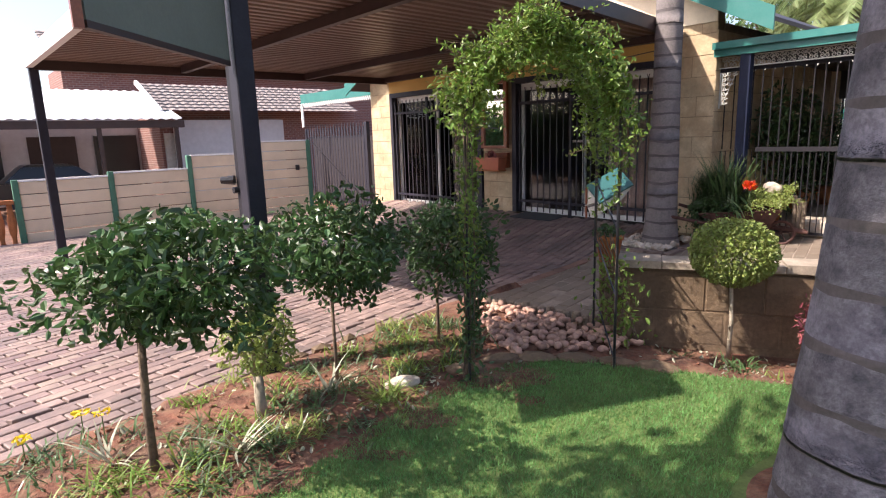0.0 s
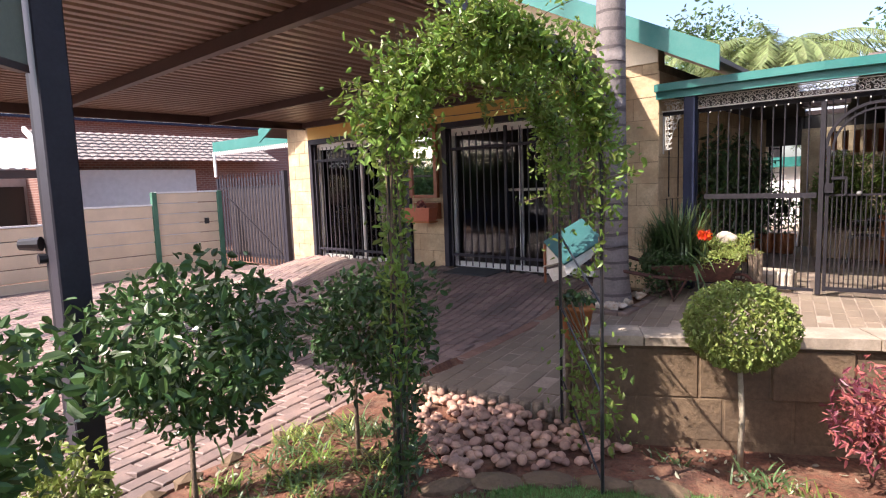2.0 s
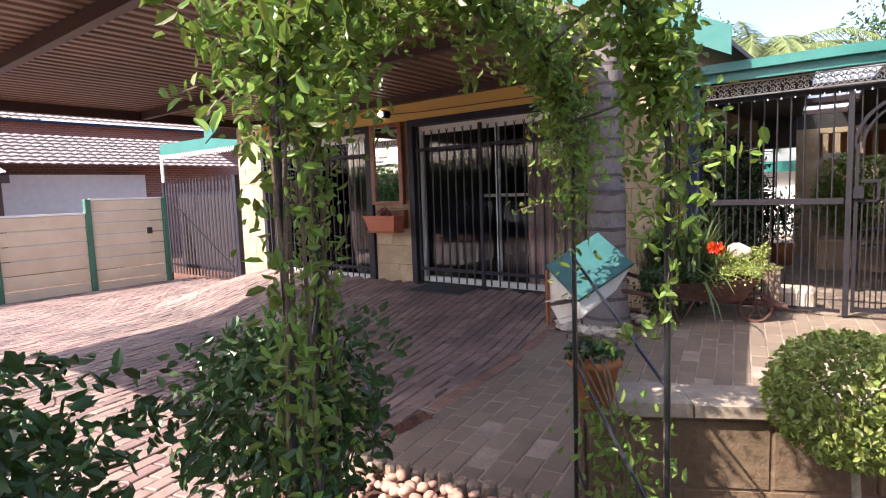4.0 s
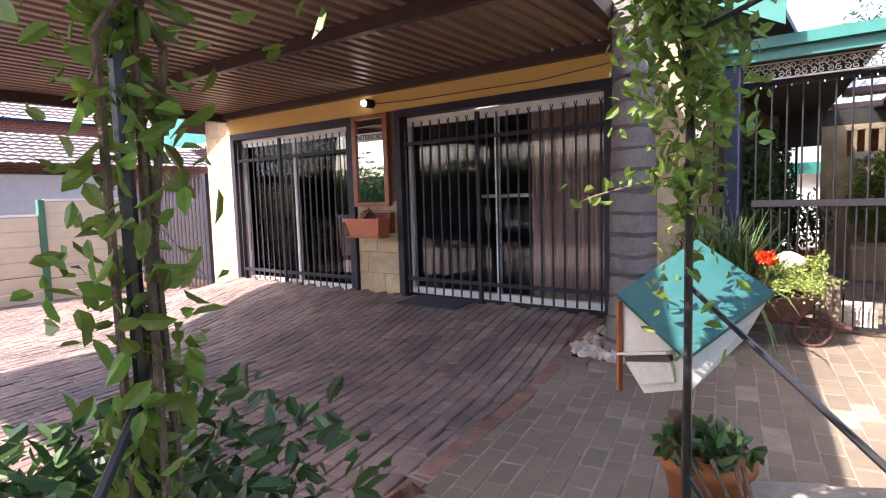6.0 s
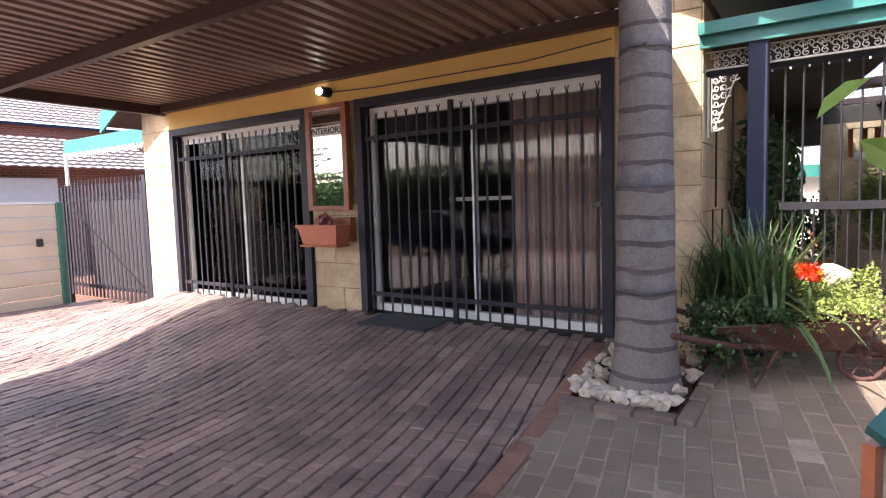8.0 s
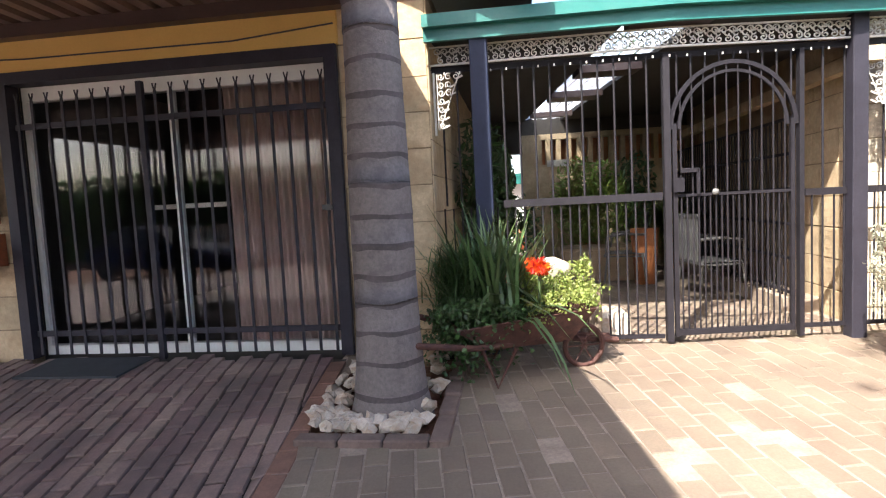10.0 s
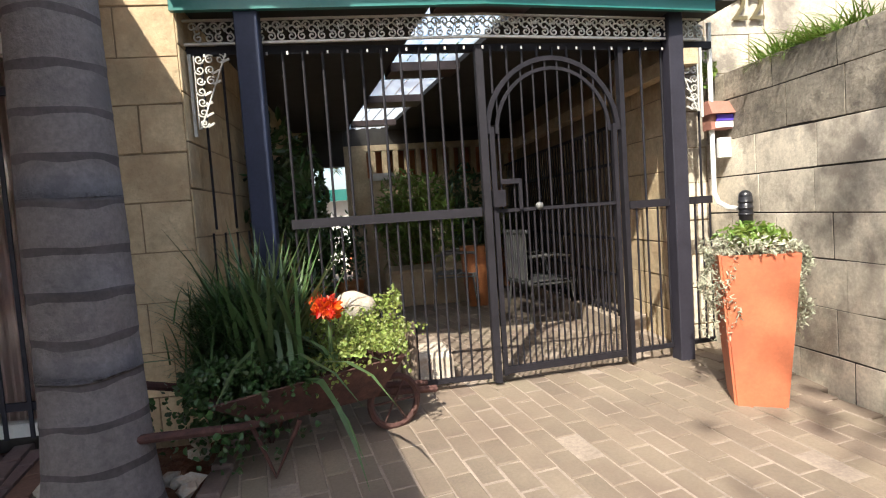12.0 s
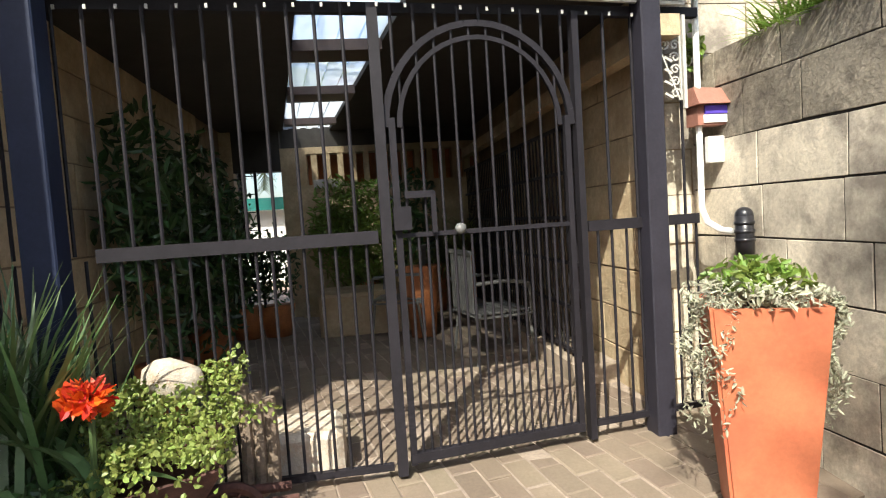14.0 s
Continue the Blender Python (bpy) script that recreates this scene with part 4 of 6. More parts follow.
# ferns at the back of the patio, a paler leaf colour standing in for sun
for fx, fz, n_, seed_ in ((0.0, 1.62, 900, 301), (-0.45, 1.5, 700, 302), (-1.25, 1.35, 500, 303)):
    t_ = thing("fern", "feathery fern against the back wall of the patio, sunlight put into its leaf colour", "plant", (fx, 13.3, 0.5), "patio ferns")
    blades("foliage", [(R.normal() * 0.16, R.normal() * 0.1, fz - 0.95 + R.normal() * 0.12) for _ in range(n_)], 0.5, 0.016, "leafyellow", t_, lean=0.9, bend=1.2)
    part("pot", tube(B(), [(0, 0, 0.01), (0, 0, fz - 0.9)], [0.14, 0.17], 14), "clay", t_, "clay pot")
# patio shell
wall_box("wall_patio_back", -2.18, 3.0, 13.7, 13.9, 0.3, 2.14, "stone", "stone wall at the back of the patio")
wall_box("wall_patio_back_top", -2.18, 3.0, 13.7, 13.9, 2.52, 2.6, "stone", "stone band over the vent openings")
wall_box("wall_patio_back_left", -3.05, -2.74, 13.7, 13.9, 0.3, 3.0, "stone", "stone wall beside the doorway")
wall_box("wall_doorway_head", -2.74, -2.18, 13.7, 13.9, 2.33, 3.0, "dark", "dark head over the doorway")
bm = B()
for i in range(14):
    xx = -1.78 + i * 0.16
    box(bm, xx - 0.035, xx + 0.035, 13.71, 13.89, 2.14, 2.52)
for i in range(1):
    box(bm, -2.18, -1.87, 13.7, 13.9, 2.14, 2.52)
solo("wall_vent_piers", bm, "stone", "upright stone pieces between vent slots", kind="structure")
wall_right = wall_box("wall_right_house", 0.3, 4.0, 9.42, 14.0, 0.0, 3.7, "mortar", "wall of the building beside the patio")
stones_front(wall_right, 0.3, 2.6, 0.4, 3.7, 9.42, 0.262, 0.5, "wallblock", seed=12)
stones_side(wall_right, 9.42, 10.4, 0.5, 2.9, 0.3, 0.262, 0.45, "stone", -1, seed=13)
wall_box("floor_patio", -2.86, 0.3, 9.1, 13.7, 0.3, 0.5, "darkjoint", "bed of the patio floor")
solo("sign_plate", box(B(), -1.8, -1.5, 13.66, 13.695, 2.1, 2.2), "offwhite", "small pale sign on the back wall", "sign")
wall_box("wall_patio_behind", -2.18, 3.0, 14.1, 14.2, 0.3, 3.2, "clay", "dim red wall behind the vent slots")
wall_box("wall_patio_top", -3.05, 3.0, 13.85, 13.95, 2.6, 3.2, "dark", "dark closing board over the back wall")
# patio roof with clear strips
PZ = 2.82


def strip_x(y):
    """Left side of the clear strip, which runs aslant to the house wall."""
    return -1.60 - 0.137 * (y - 9.9)


def slant(bm, xa, xb, y0, y1, z0, z1):
    """A slab between two slanting or straight sides."""
    q = [bm.verts.new((fx(y), y, z)) for fx in (xa, xb) for y in (y0, y1) for z in (z0, z1)]
    for f in ((0, 1, 3, 2), (4, 6, 7, 5), (0, 4, 5, 1), (2, 3, 7, 6), (0, 2, 6, 4), (1, 5, 7, 3)):
        bm.faces.new([q[i] for i in f])


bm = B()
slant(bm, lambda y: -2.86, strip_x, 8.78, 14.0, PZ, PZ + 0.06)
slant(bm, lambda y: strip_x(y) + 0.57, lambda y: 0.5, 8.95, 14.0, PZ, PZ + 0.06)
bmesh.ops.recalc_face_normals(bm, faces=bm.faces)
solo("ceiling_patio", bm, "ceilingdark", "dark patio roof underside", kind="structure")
bm = B()
for y0, y1 in ((8.8, 8.95), (10.24, 10.52), (11.52, 11.85), (13.03, 13.15)):
    slant(bm, lambda y: strip_x(y) + 0.001, lambda y: strip_x(y) + 0.569, y0, y1, PZ - 0.05, PZ + 0.02)
bmesh.ops.recalc_face_normals(bm, faces=bm.faces)
solo("beam_patio", bm, "beambrown", "dark rafters across the clear strip", kind="structure")
bm = B()
for k in range(8):
    slant(bm, lambda y: strip_x(y) + 0.0715 * k, lambda y: strip_x(y) + 0.0715 * (k + 1), 8.8, 14.0, PZ + 0.03 + 0.012 * (k % 2), PZ + 0.034 + 0.012 * (k % 2))
bmesh.ops.recalc_face_normals(bm, faces=bm.faces)
solo("roof_light", bm, "clear", "clear ribbed roof sheet", kind="structure")
bm = B()
beam(bm, (0.2, 9.0, 2.5), (0.1, 13.6, 2.42), 0.1, 0.1)
solo("beam_wood", bm, "stone", "pale timber beam along the patio wall", kind="structure")
wall_box("kerb_patio", -0.02, 0.27, 9.9, 13.6, 0.5, 0.66, "cap", "raised cement kerb in the patio")
scr = thing("mesh_screen", "tall dark steel bar screen on a cement kerb", "screen", (0, 11, 0.66))
for i in range(44):
    y = 9.95 + i * 0.08
    bm = B()
    tube(bm, [(0.06, y, 0.66), (0.06, y, 2.2)], 0.007, 5)
    sub(scr, "bar", bm, "steelgrey")
for z in (0.7, 1.0, 1.3, 1.6, 1.9, 2.2):
    sub(scr, "rail", box(B(), 0.05, 0.07, 9.9, 13.5, z - 0.012, z + 0.012), "steelgrey")
bm = B()
for i in range(40):
    beam(bm, (0.1, 12.1, 0.7 + i * 0.035), (0.1, 13.4, 0.7 + i * 0.035), 0.003, 0.008)
sub(scr, "mesh", bm, "steelgrey", "close horizontal mesh wires")

# yard beyond the doorway
wall_box("wall_far_yard", -4.5, -0.5, 19.0, 19.2, 0.2, 2.0, "white", "sunlit white wall beyond the doorway")
solo("trim_far_roof", box(B(), -4.6, -0.4, 18.7, 18.8, 2.0, 2.25), "green", "green fascia beyond the doorway", kind="structure")
solo("far_paving", box(B(), -5, 1, 13.9, 19.0, 0.3, 0.5), "cap", "sunlit paving beyond the doorway", kind="structure")
solo("far_pot", tube(B(), [(-2.2, 17.5, 0.5), (-2.2, 17.5, 1.0)], [0.14, 0.2], 14), "terracotta", "terracotta pot on the far paving", "pot", smooth=True)
bm = B()
for a, b in (((-2.68, 13.75, 0.6), (-2.68, 13.75, 2.35)), ((-2.5, 13.75, 0.6), (-2.5, 13.75, 2.35))):
    tube(bm, [a, b], 0.02, 6)
for i in range(8):
    tube(bm, [(-2.68, 13.75, 0.75 + i * 0.22), (-2.5, 13.75, 0.75 + i * 0.22)], 0.008, 5)
solo("open_inner_gate", bm, "steel", "black wrought inner gate standing open in the doorway", "gate")


# ---- patio furniture ----
for px_, py_, pn in ((-2.58, 10.2, 900), (-2.55, 11.3, 900)):
    pp = thing("potted_tree", "tall dark leaved potted tree against the patio wall", "plant", (px_, py_, 0.5), "potted trees")
    part("pot", tube(B(), [(0, 0, 0.01), (0, 0, 0.36)], [0.13, 0.18], 14), "clay", pp, "red clay pot", True)
    part("trunk", tube(B(), [(0, 0, 0.3), (0.02, 0, 1.3)], 0.02, 8), "trunk", pp)
    p, d = ball_points(pn, (0, 0, 1.25), (0.26, 0.45, 0.7), 0.9, seed=int(py_ * 10))
    leaf_mesh("foliage", p, 0.11, "leaf", pp, ratio=0.3)

for px_, pn in ((-2.5, 700), (-2.2, 500)):
    pp = thing("potted_plant", "dark leaved plant in a red pot beside the doorway", "plant", (px_, 12.6, 0.5), "potted plants")
    part("pot", tube(B(), [(0, 0, 0.01), (0, 0, 0.34)], [0.13, 0.19], 14), "clay", pp, "red clay pot", True)
    p, d = ball_points(pn, (0, 0, 0.72), (0.26, 0.26, 0.4), 0.9, seed=int(px_ * 10) + 90)
    leaf_mesh("foliage", p, 0.08, "leaf", pp, ratio=0.35)

def patio_chair(at, turn, label):
    c = thing("patio_chair", label, "chair", at, "patio chairs")
    c.rotation_euler = (0, 0, radians(turn))
    frame_ = B()
    for y in (-0.235, 0.235):
        box(frame_, -0.25, 0.25, y - 0.012, y + 0.012, 0.385, 0.4)
    for x in (-0.25, 0.25):
        box(frame_, x - 0.012, x + 0.012, -0.247, 0.247, 0.37, 0.385)
    seat = part("seat", frame_, "chair", c)
    for i in range(9):
        part("slat", box(B(), -0.24, 0.24, -0.22 + i * 0.052, -0.18 + i * 0.052, 0.401, 0.413), "chair", seat)
    back = part("backrest", box(B(), -0.25, 0.25, 0.23, 0.26, 0.861, 0.89), "chair", c)
    for i in range(9):
        part("slat", box(B(), -0.22 + i * 0.051, -0.185 + i * 0.051, 0.238, 0.25, 0.415, 0.86), "chair", back)
    for sx in (-1, 1):
        a = B()
        tube(a, [(sx * 0.27, -0.2, 0.62), (sx * 0.28, 0.0, 0.65), (sx * 0.27, 0.24, 0.64)], 0.015, 8)
        tube(a, [(sx * 0.27, -0.2, 0.62), (sx * 0.26, -0.22, 0.4)], 0.013, 6)
        part("armrest", a, "chair", c)
        for sy in (-1, 1):
            leg = B()
            tube(leg, [(sx * 0.23, sy * 0.2, 0.41), (sx * 0.26, sy * 0.25, 0.0)], 0.013, 6)
            part("leg", leg, "chair", c)
    return c


patio_chair((-0.95, 12.0, 0.5), 255, "grey metal garden chair with slatted seat on the patio")
patio_chair((-0.3, 10.9, 0.5), 100, "grey metal garden chair standing near the steel screen")
rb = B()
box(rb, -1.75, -0.6, 12.2, 12.9, 0.5, 0.95, bevel=0.03)
solo("stone_planter", rb, "stone", "low yellow stone planter at the back of the patio", "planter")
p, d = ball_points(2600, (-1.35, 12.5, 1.55), (0.5, 0.35, 0.5), 0.8, seed=31)
fern = leaf_mesh("fern_bush", p, 0.10, "leaflight", None, "feathery bright green fern in the stone planter", droop=0.1, ratio=0.25)
tagged(fern, category="plant")
p, d = ball_points(500, (-0.75, 12.7, 1.6), (0.3, 0.3, 0.6), 0.9, seed=32)
fern2 = leaf_mesh("shrub", p, 0.12, "leaf", None, "dark leafy shrub in the stone planter", ratio=0.3)
tagged(fern2, category="plant")
p, d = ball_points(900, (-2.55, 11.2, 1.3), (0.3, 0.7, 0.75), 0.9, seed=33)
sh = leaf_mesh("shrub", p, 0.10, "leaf", None, "dark shrub against the house wall in the patio", ratio=0.35)
tagged(sh, category="plant")
tagged(solo("red_pot", tube(B(), [(-0.75, 11.9, 0.5), (-0.75, 11.9, 1.2)], [0.12, 0.17], 16), "clay", "tall red pot on the patio floor", smooth=True), category="pot")
bm = B()
box(bm, -1.9, -1.46, 9.0, 9.35, 0.52, 0.74, bevel=0.03)
for v in bm.verts:
    v.co += Vector((noise.noise(v.co * 7), noise.noise(v.co * 7 + Vector((5, 0, 0))), 0)) * 0.03
solo("stone_block", bm, "rock", "pale yellow stone block just inside the gate", "stone")

p, d = ball_points(260, (-2.62, 13.2, 1.75), (0.16, 0.15, 0.5), 0.9, seed=35)
tagged(leaf_mesh("hanging_plant", p, 0.09, "leaf", None, "dark hanging plant beside the doorway", ratio=0.3), category="plant")

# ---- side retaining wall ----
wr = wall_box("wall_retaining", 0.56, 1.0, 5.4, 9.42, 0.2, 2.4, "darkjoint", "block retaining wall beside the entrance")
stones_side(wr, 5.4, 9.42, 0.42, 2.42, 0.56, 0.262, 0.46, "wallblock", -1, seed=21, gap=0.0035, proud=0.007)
solo("soil_upper", box(B(), 1.0, 5.0, 4.4, 9.42, 0.2, 2.34), "soil", "soil bed held by the retaining wall", kind="structure")

# planter
pot = thing("tall_planter", "tall tapered square terracotta planter on the paving", "planter", (0.10, 8.33, 0.46))
pot.rotation_euler = (0, 0, radians(-25))
bm = B()
H = 0.83
lo, hi, hin, lin = [], [], [], []
for sx, sy in ((-1, -1), (1, -1), (1, 1), (-1, 1)):
    lo.append(bm.verts.new((sx * 0.125, sy * 0.125, 0)))
    hi.append(bm.verts.new((sx * 0.19, sy * 0.19, H)))
    hin.append(bm.verts.new((sx * 0.172, sy * 0.172, H)))
    lin.append(bm.verts.new((sx * 0.16, sy * 0.16, H - 0.05)))
bm.faces.new(lo[::-1])
bm.faces.new(lin)
for i in range(4):
    j = (i + 1) % 4
    bm.faces.new((lo[i], lo[j], hi[j], hi[i]))
    bm.faces.new((hi[i], hi[j], hin[j], hin[i]))
    bm.faces.new((hin[i], hin[j], lin[j], lin[i]))
bmesh.ops.bevel(bm, geom=[e for e in bm.edges if abs(e.verts[0].co.z - e.verts[1].co.z) > 0.5], offset=0.012, segments=2, affect="EDGES")
part("pot_body", bm, "terracotta", pot)
part("potting_soil", box(B(), -0.158, 0.158, -0.158, 0.158, H - 0.046, H - 0.02), "soil", pot, "dark potting soil")
pc = Vector((0.10, 8.33, 0.46 + H))
tr = thing("trailing_plant", "grey green trailing succulent spilling over a planter", "plant", pc)
p, d = ball_points(1100, (0, 0, 0.03), (0.24, 0.24, 0.07), 0.9, seed=41)
leaf_mesh("foliage", p, 0.035, "straw", tr, droop=-0.2, ratio=0.3)
p, d = ball_points(350, (0.0, 0, 0.09), (0.16, 0.14, 0.07), 0.9, seed=42)
leaf_mesh("foliage", p, 0.045, "leaflight", tr, "fresh green tips", droop=-0.4, ratio=0.4)
pts = []
for k in range(95):
    a = R.uniform(-1.0, 0.6) if k % 3 else R.uniform(2.4, 3.7)
    r0 = 0.235
    x, y = r0 * math.cos(a), r0 * math.sin(a)
    dn = R.uniform(0.1, 0.52)
    for i in range(int(dn / 0.012)):
        pts.append((x + R.normal() * 0.012 + 0.03 * math.sin(i * 0.3), y + R.normal() * 0.012, 0.02 - i * 0.012))
leaf_mesh("trailing_growth", pts, 0.026, "straw", tr, "dry pale trailing growth", ratio=0.3, kind="stuff")
bm = B()
bmesh.ops.create_uvsphere(bm, u_segments=12, v_segments=8, radius=0.042, matrix=pose(0, 0, 0.18))
tube(bm, [(0, 0, 0.0), (0, 0, 0.18)], 0.042, 16)
for z in (0.06, 0.1, 0.14):
    tube(bm, [(0, 0, z), (0, 0, z + 0.015)], 0.046, 16)
bmesh.ops.transform(bm, matrix=Matrix.Translation((0.46, 8.88, 1.40)), verts=bm.verts)
solo("wall_light", bm, "black", "black ribbed cylinder lamp in front of the block wall", "lamp", smooth=True)
bm = B()
tube(bm, [(0.43, 9.16, 2.75), (0.43, 9.16, 1.62), (0.44, 9.13, 1.55), (0.46, 9.05, 1.51), (0.47, 8.9, 1.5)], 0.016, 8)
solo("conduit", bm, "white", "white electrical conduit running down the block wall", "conduit")
eb = thing("intercom_box", "weathered red brown wall box with a violet and white panel", "intercom", (0.49, 9.2, 2.12))
hood = B()
box(hood, 0.40, 0.585, 9.12, 9.22, 2.04, 2.14)
q = [hood.verts.new(v) for v in ((0.385, 9.08, 2.14), (0.6, 9.08, 2.14), (0.6, 9.22, 2.14), (0.385, 9.22, 2.14), (0.40, 9.15, 2.235), (0.59, 9.15, 2.225), (0.59, 9.22, 2.235), (0.4, 9.22, 2.235))]
for f in ((3, 2, 1, 0), (4, 5, 6, 7), (0, 1, 5, 4), (1, 2, 6, 5), (2, 3, 7, 6), (3, 0, 4, 7)):
    hood.faces.new([q[i] for i in f])
sub(eb, "housing", hood, "fadedred", "red brown hooded housing")
sub(eb, "panel", box(B(), 0.43, 0.565, 9.112, 9.119, 2.05, 2.09), "white", "white panel")
sub(eb, "window", box(B(), 0.435, 0.555, 9.108, 9.119, 2.093, 2.135), "violet", "violet panel")
solo("junction_box", box(B(), 0.47, 0.56, 9.14, 9.18, 1.85, 1.985, bevel=0.004), "white", "square white cover on the block wall", "box")
text_mesh("house_number", "22", 0.27, (0.885, 9.385, 2.835), None, "number", align="CENTER", extrude=0.008)
tagged(bpy.data.objects["house_number"], "dull bronze house number on the block wall", "sign")
bs_ = [(0.68 + R.uniform(-0.08, 0.2), R.uniform(8.2, 8.95), 2.38) for _ in range(1500)]
tagged(blades("grass_clump", bs_, 0.27, 0.010, "leaflight", None, "green grass hanging over the retaining wall", lean=0.8, bend=1.2), category="grass")
p, d = ball_points(900, (1.75, 7.5, 2.85), (0.8, 0.9, 0.45), 0.8, seed=45)
tagged(leaf_mesh("shrub", p, 0.16, "leaflight", None, "narrow leaved shrub above the retaining wall", ratio=0.14), category="plant")
p, d = ball_points(60, (0.47, 9.26, 2.46), (0.04, 0.06, 0.12), 0.9, seed=46)
tagged(leaf_mesh("small_plant", p, 0.05, "leaflight", None, "small climbing plant above the wall box", ratio=0.5), category="plant")


# ---- palms ----
def palm_trunk(name, x, y, z0, z1, r_fn, label, rings, lean=(0, 0)):
    bm = B()
    seg = 28
    z = z0
    rows = []
    k = 0
    zs_ = []
    while z < z1:
        zs_.append((z, 1.0))
        zs_.append((z + rings * 0.78, 0.99))
        zs_.append((z + rings * 0.87, 0.985))
        zs_.append((z + rings * 0.97, 1.008))
        z += rings * (0.85 + 0.3 * random.random())
    for z, s in zs_:
        row = []
        for i in range(seg):
            a = 2 * math.pi * i / seg
            n_ = 1 + 0.025 * noise.noise(Vector((math.cos(a) * 2, math.sin(a) * 2, z * 2.5)))
            rr = r_fn(z) * (1 + (s - 1) * (0.7 + 0.8 * noise.noise(Vector((a, z * 5, 2))))) * n_
            dz = (0.12 * rings * noise.noise(Vector((math.cos(a) * 1.6, math.sin(a) * 1.6, z * 9))) if s == 0.99 else 0) + 0.014 * noise.noise(Vector((math.cos(a), math.sin(a), z * 3 + 4)))
            row.append(bm.verts.new((x + lean[0] * (z - z0) + rr * math.cos(a), y + lean[1] * (z - z0) + rr * math.sin(a), z + dz)))
        rows.append(row)
    for a, b in zip(rows, rows[1:]):
        for i in range(seg):
            fc = bm.faces.new((a[i], a[(i + 1) % seg], b[(i + 1) % seg], b[i]))
            fc.material_index = 1 if rows.index(a) % 4 in (1, 2) else 0
    return bm


LW = 0.02
NLEAF = 46


def frond(vs, fs, base, az, rise, length, width, droop, nleaf=46):
    p = np.array(base, float)
    h = np.array([math.cos(az), math.sin(az), 0])
    side = np.array([-h[1], h[0], 0])
    ang = rise
    step = length / nleaf
    for i in range(nleaf):
        t = i / nleaf
        d = h * math.cos(ang) + np.array([0, 0, 1]) * math.sin(ang)
        q = p + d * step
        k = len(vs)
        w = 0.016 * (1 - t) + 0.003
        vs += [p - side * w, p + side * w, q + side * w, q - side * w]
        fs.append((k, k + 1, k + 2, k + 3))
        if t > 0.12:
            ll = width * math.sin(math.pi * min(1, (t - 0.05))) ** 0.6
            for s in (-1, 1):
                tip = p + side * s * ll * 0.75 + d * ll * 0.45 + np.array([0, 0, -ll * R.uniform(0.25, 0.7)])
                k = len(vs)
                vs += [p, p + d * LW, tip]
                fs.append((k, k + 1, k + 2))
        p = q
        ang -= droop / nleaf


def palm(name, x, y, z0, z1, r_fn, label, rings, lean=(0, 0), nf=22, flen=2.4, group="palms", bark="palm"):
    t = thing(name, label, "palm tree", (x, y, z0), group)
    bm = palm_trunk(name, x, y, z0, z1, r_fn, label, rings, lean)
    tk = sub(t, "trunk", bm, bark, "", True)
    tk.data.materials.append(M["palmring"])
    top = (lean[0] * (z1 - z0), lean[1] * (z1 - z0), z1 - z0)
    vs, fs = [], []
    for i in range(nf):
        frond(vs, fs, top, i * 2.4, R.uniform(0.2, 1.3), flen * R.uniform(0.8, 1.1), 0.42 if NLEAF < 60 else 0.6, R.uniform(1.4, 2.4), NLEAF)
    raw("crown", vs, fs, "palmleaf", t)
    return t


palm("palm", -3.03, 7.85, 0.42, 6.2, lambda z: 0.155 + 0.09 * math.exp(-(z - 0.42) * 2.6) + 0.02 * math.exp(-((z - 1.6) / 0.6) ** 2),
     "slender ringed grey palm trunk in a kerbed bed of rocks", 0.165)
palm("palm", 0.10, 3.42, 0.38, 6.5, lambda z: 0.165 + 0.16 * math.exp(-(z - 0.38) * 0.8), "thick grey ringed palm trunk in the lawn", 0.2, lean=(0.02, 0), bark="palmold")
LW = 0.04
NLEAF = 80
palm("palm", -3.9, 20.0, -0.1, 4.5, lambda z: 0.2, "bushy palm crown behind the patio roof", 0.3, nf=60, flen=3.4)

# kerb round the palm
bm = B()
segs = [((-3.45, 7.46), (-2.74, 7.46)), ((-2.74, 7.46), (-2.74, 8.75))]
kerb = tagged(new("kerb"), "", kind="structure")
nk = 0
for (ax, ay), (bx, by) in segs:
    L = math.hypot(bx - ax, by - ay)
    m_ = max(1, round(L / 0.24))
    for i in range(m_):
        t0, t1 = i / m_, (i + 1) / m_
        bm = B()
        z = terrace_z(0, ay + (by - ay) * t0)
        if ay == by:
            box(bm, ax + (bx - ax) * t0 + 0.004, ax + (bx - ax) * t1 - 0.004, ay - 0.1, ay, z - 0.05, z + 0.03, bevel=0.008)
        else:
            box(bm, ax, ax + 0.1, ay + (by - ay) * t0 - 0.096 * (i == 0) + 0.004, ay + (by - ay) * t1 - 0.004, z - 0.05, z + 0.03, bevel=0.008)
        part("kerb_brick", bm, "kerb", kerb)
tagged(kerb, "brick kerb round the palm bed")


def rock_mesh(seed, s=(1, 0.8, 0.6), rough=0.35, sub_=1):
    bm = B()
    bmesh.ops.create_icosphere(bm, subdivisions=sub_, radius=0.5)
    for v in bm.verts:
        v.co *= 1 + rough * noise.noise(v.co * 1.7 + Vector((seed * 7, 0, 0)))
        v.co = Vector((v.co.x * s[0], v.co.y * s[1], v.co.z * s[2]))
    return bm


def scatter(parent_name, label, category, name, material, spots, meshes, group="", z_fn=None):
    t = thing(parent_name, label, category, (0, 0, 0))
    for x, y, z, s in spots:
        o = new(name, random.choice(meshes))
        o.parent = t
        o.matrix_basis = pose(x, y, z, R.uniform(-25, 25), R.uniform(-25, 25), R.uniform(0, 360)) @ Matrix.Diagonal((s, s, s, 1))
    return t


